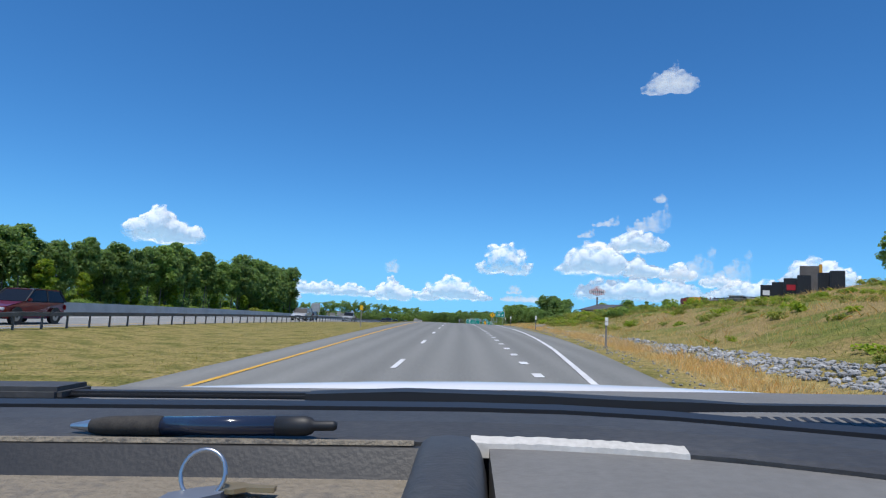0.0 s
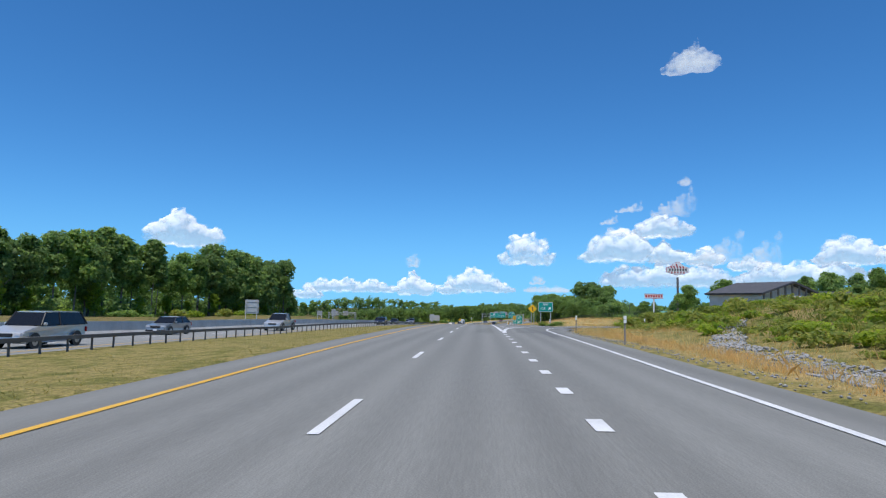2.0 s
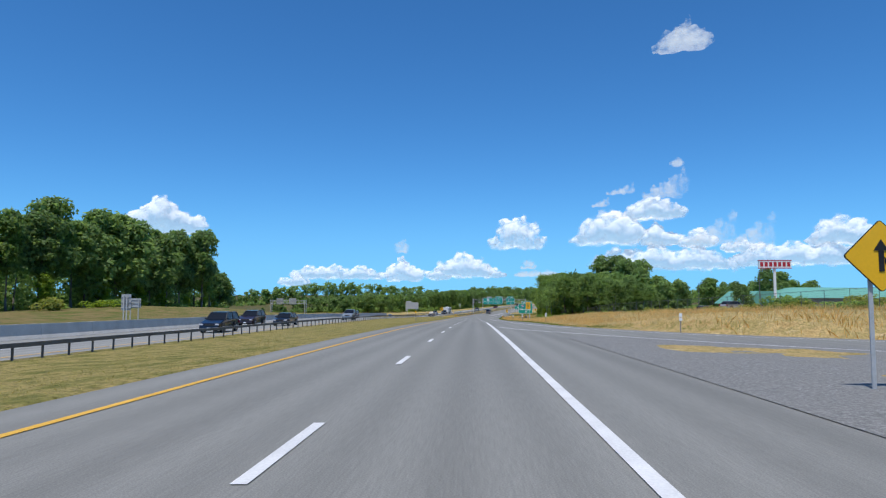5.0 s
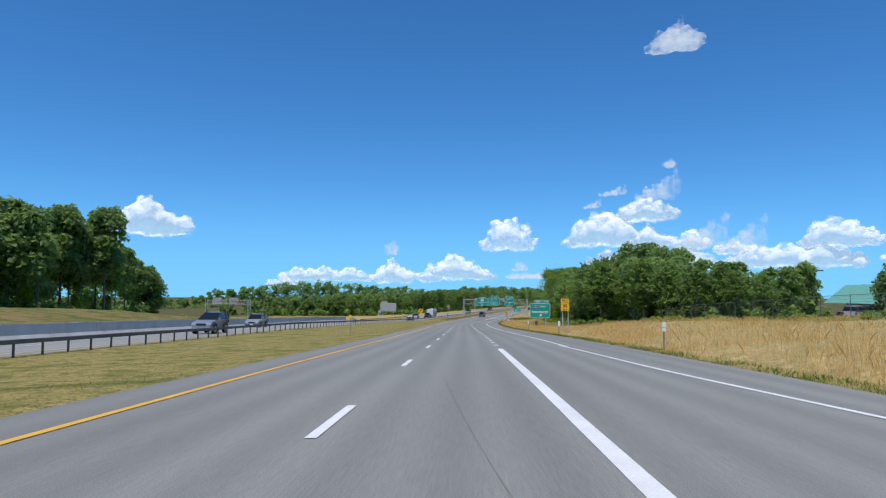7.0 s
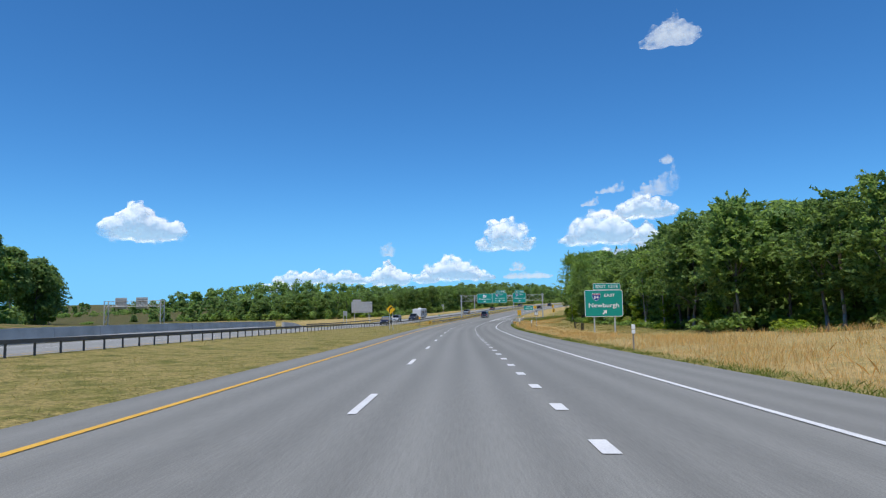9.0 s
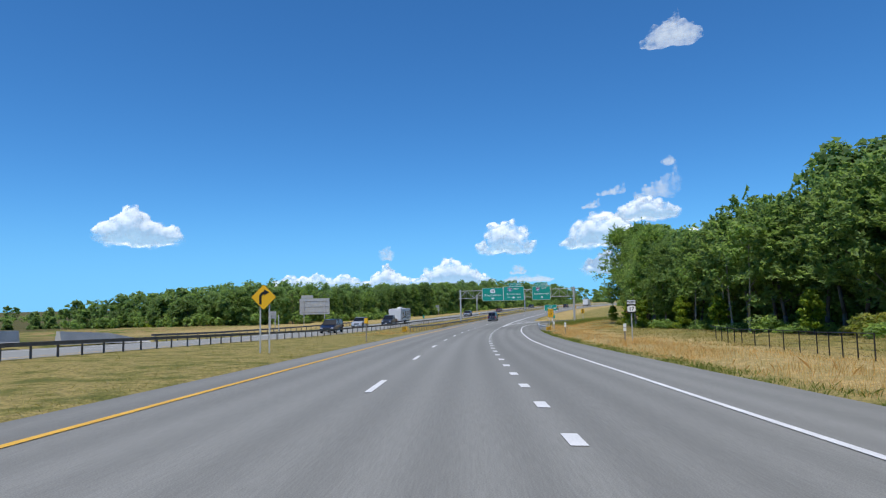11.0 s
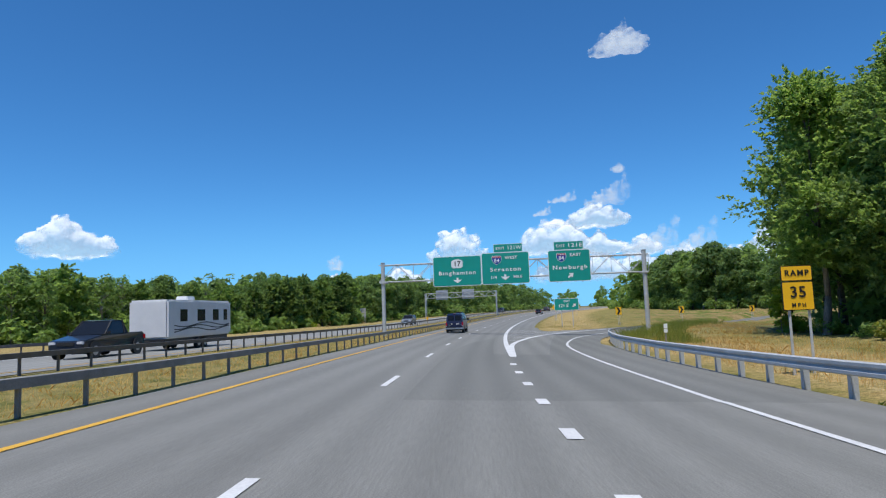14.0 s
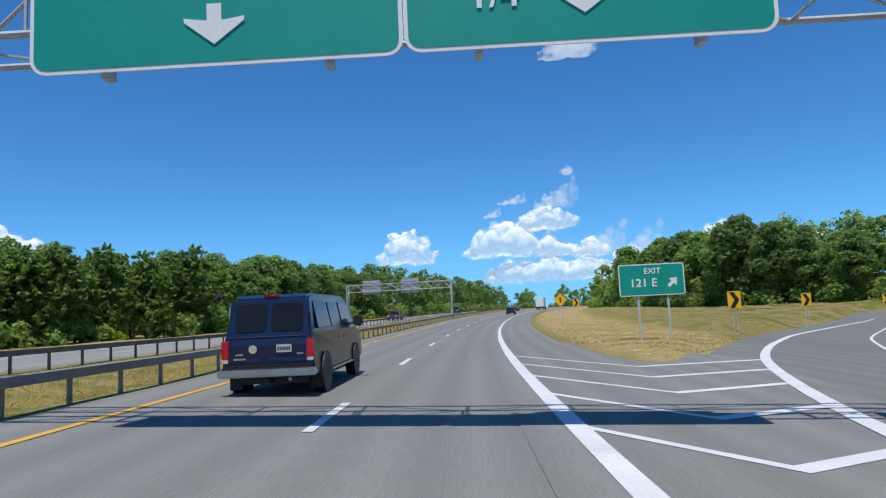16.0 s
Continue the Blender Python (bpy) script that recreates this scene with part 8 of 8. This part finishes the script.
slab("dash_top", -0.75, 0.75, [(0.342, -0.082), (0.342, -0.0695), (0.350, -0.0685), (0.385, -0.0660), (0.425, -0.0660), (0.445, -0.070), (0.46, -0.085)], DASH, 0.02, "dark vinyl dash top")
slab("dash_edge", -0.75, -0.026, [(0.337, -0.0705), (0.3415, -0.0705), (0.3415, -0.0685), (0.338, -0.0685)], TRAY, 0.02, "worn pale edge")
slab("tray_wall", -0.75, -0.012, [(0.325, -0.0855), (0.3405, -0.0855), (0.3405, -0.071), (0.334, -0.071)], DASH_DARK, 0.02)
slab("tray_floor", -0.75, -0.015, [(0.10, -0.100), (0.326, -0.100), (0.326, -0.0845), (0.10, -0.092)], TRAY, 0.0, "dusty tan dash tray")
slab("dash_panel", 0.012, 0.75, [(0.16, -0.11), (0.3405, -0.11), (0.3405, -0.0715), (0.25, -0.075), (0.16, -0.080)], DASH_GREY, 0.02, "faded grey right-hand dash panel")
bm_ = loft([[Vector((xc + w * math.copysign(abs(math.cos(a)) ** 0.5, math.cos(a)), y, EYE_U + zt - 0.030 + 0.030 * max(-0.9, math.sin(a)) ** 1)) for a in np.linspace(math.pi * 1.1, -math.pi * 0.1, 17)] for xc, w, y, zt in ((-0.008, 0.0180, 0.341, -0.069), (-0.008, 0.0190, 0.330, -0.0635), (-0.008, 0.0185, 0.29, -0.0635), (-0.009, 0.018, 0.22, -0.0645), (-0.009, 0.018, 0.12, -0.066))])
part("dash_ridge", bm_, DASH, own, "rounded dark ridge between the trays", True)
fr = np.random.default_rng(5)
rings = []
for x in np.linspace(0.003, 0.106, 40):
    y0_ = 0.345 - 1.8 * x ** 2
    j = fr.uniform(-0.0003, 0.0003)
    rings.append([Vector((x, y0_ - 0.0075 + j, EYE_U - 0.0760)), Vector((x, y0_ + 0.003, EYE_U - 0.0760)), Vector((x, y0_ + 0.002, EYE_U - 0.0668 + j)), Vector((x, y0_ - 0.0060, EYE_U - 0.0690 + j))])
part("foam_strip", loft(rings), FOAM, own, "ragged white foam strip along the panel edge")
# windscreen frit, cowl, wiper, hood
slab("screen_seal", -0.78, 0.78, [(0.455, -0.072), (0.475, -0.072), (0.475, -0.0665), (0.455, -0.0675)], BLACK_PAINT, 0.03, "black screen edge")
slab("cowl", -0.78, 0.78, [(0.45, -0.12), (0.70, -0.12), (0.70, -0.083), (0.60, -0.081), (0.53, -0.0805), (0.47, -0.0865), (0.45, -0.09)], DASH_GREY, 0.02, "grey plastic cowl under the windscreen", False)
for i in range(27):
    x = 0.092 + i * 0.0098
    part("cowl_slot", loft([[Vector((x + a, y, EYE_U + z + b)) for a, b in ((-0.0026, -0.003), (0.0026, -0.003), (0.0026, 0.0006), (-0.0026, 0.0006))] for y, z in ((0.482, -0.0853), (0.520, -0.0815))]), BLACK_PAINT, own)
part("wiper_arm", loft([[Vector((x, y + dy, EYE_U + z + dz_ * k)) for dy, dz_ in ((-w, -1), (w, -1), (w, 1), (-w, 1))] for x, y, z, w, k in ((-0.13, 0.54, -0.0745, 0.012, 0.006), (-0.05, 0.535, -0.0735, 0.014, 0.0085), (0.06, 0.525, -0.0735, 0.014, 0.0075), (0.12, 0.515, -0.0725, 0.013, 0.005), (0.17, 0.50, -0.0705, 0.010, 0.0035), (0.21, 0.50, -0.0715, 0.006, 0.0025), (0.60, 0.48, -0.0690, 0.004, 0.002))]), PLASTIC, own, "black wiper arm")
part("wiper_blade", box(-0.40, -0.13, 0.545, 0.560, EYE_U - 0.0755, EYE_U - 0.0700, 0.002), PLASTIC, own)
part("wiper_cover", box(-0.60, -0.335, 0.53, 0.58, EYE_U - 0.078, EYE_U - 0.0655, 0.004), DASH, own)
hd = []
for y, z, w in ((0.69, -0.098, 0.70), (0.71, -0.0795, 0.74), (0.80, -0.0845, 0.78), (1.0, -0.106, 0.80), (1.25, -0.140, 0.80), (1.55, -0.20, 0.78), (1.78, -0.29, 0.72), (1.84, -0.40, 0.68)):
    hd.append([Vector((x, y - 0.10 * (x / 0.75) ** 2, EYE_U + z - 0.035 * (x / 0.75) ** 2)) for x in np.linspace(-w, w, 15)] + [Vector((x, y - 0.10 * (x / 0.75) ** 2, EYE_U + z - 0.035 * (x / 0.75) ** 2 - 0.03)) for x in np.linspace(w, -w, 15)])
part("hood", loft(hd), WHITE_PAINT, own, "white painted hood", True)
part("front_body", box(-0.86, 0.86, 1.0, 1.9, 0.32, 1.10, 0.08), WHITE_PAINT, own)
part("grille", box(-0.5, 0.5, 1.9, 1.93, 0.6, 0.85), PLASTIC, own)
part("floor_pan", box(-0.86, 0.86, -2.4, 1.0, 0.30, 0.42, 0.03), PLASTIC, own)
for sx in (-1, 1):
    part("fender", box(min(sx * 0.80, sx * 0.90), max(sx * 0.80, sx * 0.90), 0.35, 1.0, 0.42, 1.22, 0.03), WHITE_PAINT, own)
    part("side_panel", box(min(sx * 0.84, sx * 0.90), max(sx * 0.84, sx * 0.90), -2.4, 0.35, 0.36, 1.12, 0.03), WHITE_PAINT, own)
    part("headlight", box(sx * 0.62 - 0.16, sx * 0.62 + 0.16, 1.86, 1.92, 0.72, 0.92, 0.02), CLEAR_LENS, own)
    for y in (1.15, -1.7):
        wheel(own, sx * 0.78, y, 0.33, 0.22, sx)
part("tail_panel", box(-0.86, 0.86, -2.46, -2.38, 0.36, 1.05, 0.03), WHITE_PAINT, own)
part("dash_support", box(-0.75, 0.75, 0.15, 0.45, 0.42, EYE_U - 0.115), PLASTIC, own)

# pen and keys lying on the dash
pen = thing("pen", own.matrix_world @ Matrix.Translation((-0.138, 0.345, EYE_U - 0.0632)) @ Matrix.Rotation(radians(-1.2), 4, "Y") @ Matrix.Rotation(radians(-3), 4, "Z"), "dark click pen with a ribbed grip lying on the dash", "pen")
PEN_GREY = plain("smoky_pen_barrel", (0.022, 0.030, 0.055), 0.15, coat=0.5)
PEN_GRIP = material("dusty_rubber_grip", [(0.016, 0.015, 0.014), (0.055, 0.048, 0.040)], 0.85, scale=150, fine=900)
R_ = 0.0052
part("tip", tube((-0.0735, 0, 0), (-0.062, 0, 0), 0.0012, 0.0035, 12), CHROME, pen)
part("grip", loft([[Vector((x, r * math.cos(a), r * math.sin(a))) for a in np.linspace(0, 2 * math.pi, 14, endpoint=False)] for x, r in ((-0.062, 0.0036), (-0.055, 0.0048), (-0.05, R_), (-0.027, R_ * 1.05), (-0.022, R_))]), PEN_GRIP, pen, "dusty ribbed rubber grip", True)
part("barrel", tube((-0.022, 0, 0), (0.040, 0, 0), R_ * 0.96, R_ * 0.96, 28), PEN_GREY, pen, "smoky blue clear barrel", True)
part("cap", loft([[Vector((x, r * math.cos(a), r * math.sin(a))) for a in np.linspace(0, 2 * math.pi, 14, endpoint=False)] for x, r in ((0.040, R_), (0.055, R_ * 1.02), (0.0585, R_ * 0.8), (0.060, 0.0026), (0.0700, 0.0026), (0.0715, 0.0018))]), PLASTIC, pen, "glossy black cap and button", True)
key = thing("key_ring", own.matrix_world @ Matrix.Translation((-0.1157, 0.292, EYE_U - 0.0850)) @ Matrix.Scale(1.05, 4), "steel split ring with two keys in the dash tray", "keys")
bm_ = bmesh.new()
ring = []
for i in range(24):
    a = 2 * math.pi * i / 24
    ring.append([Vector(((0.0095 + 0.0010 * math.cos(b)) * math.cos(a), 0.0010 * math.sin(b) * 1.0 + 0.003 * math.sin(a), 0.0095 + (0.0095 + 0.0010 * math.cos(b)) * math.sin(a))) for b in np.linspace(0, 2 * math.pi, 6, endpoint=False)])
part("ring", loft(ring + [ring[0]], bm_, False), CHROME, key, "bright steel split ring", True)
part("key", loft([[Vector((x, y + dy, z)) for dy, z in ((-w, 0.0), (w, 0.0), (w, 0.0035), (-w, 0.0035))] for x, y, w in ((-0.012, -0.012, 0.006), (-0.004, -0.008, 0.010), (0.004, -0.004, 0.010), (0.010, 0.0, 0.006))]), plain("blue_grey_key_head", (0.14, 0.16, 0.20), 0.4), key, "blue-grey key head")
part("key", loft([[Vector((x, y + dy, z + 0.002)) for dy, z in ((-w, 0.0), (w, 0.0), (w, 0.002), (-w, 0.002))] for x, y, w in ((0.006, 0.004, 0.006), (0.014, 0.004, 0.006), (0.018, 0.004, 0.0025), (0.030, 0.003, 0.0022))]), material("brass_key", [(0.35, 0.27, 0.15), (0.5, 0.42, 0.28)], 0.4, 0.7), key, "worn brass key")
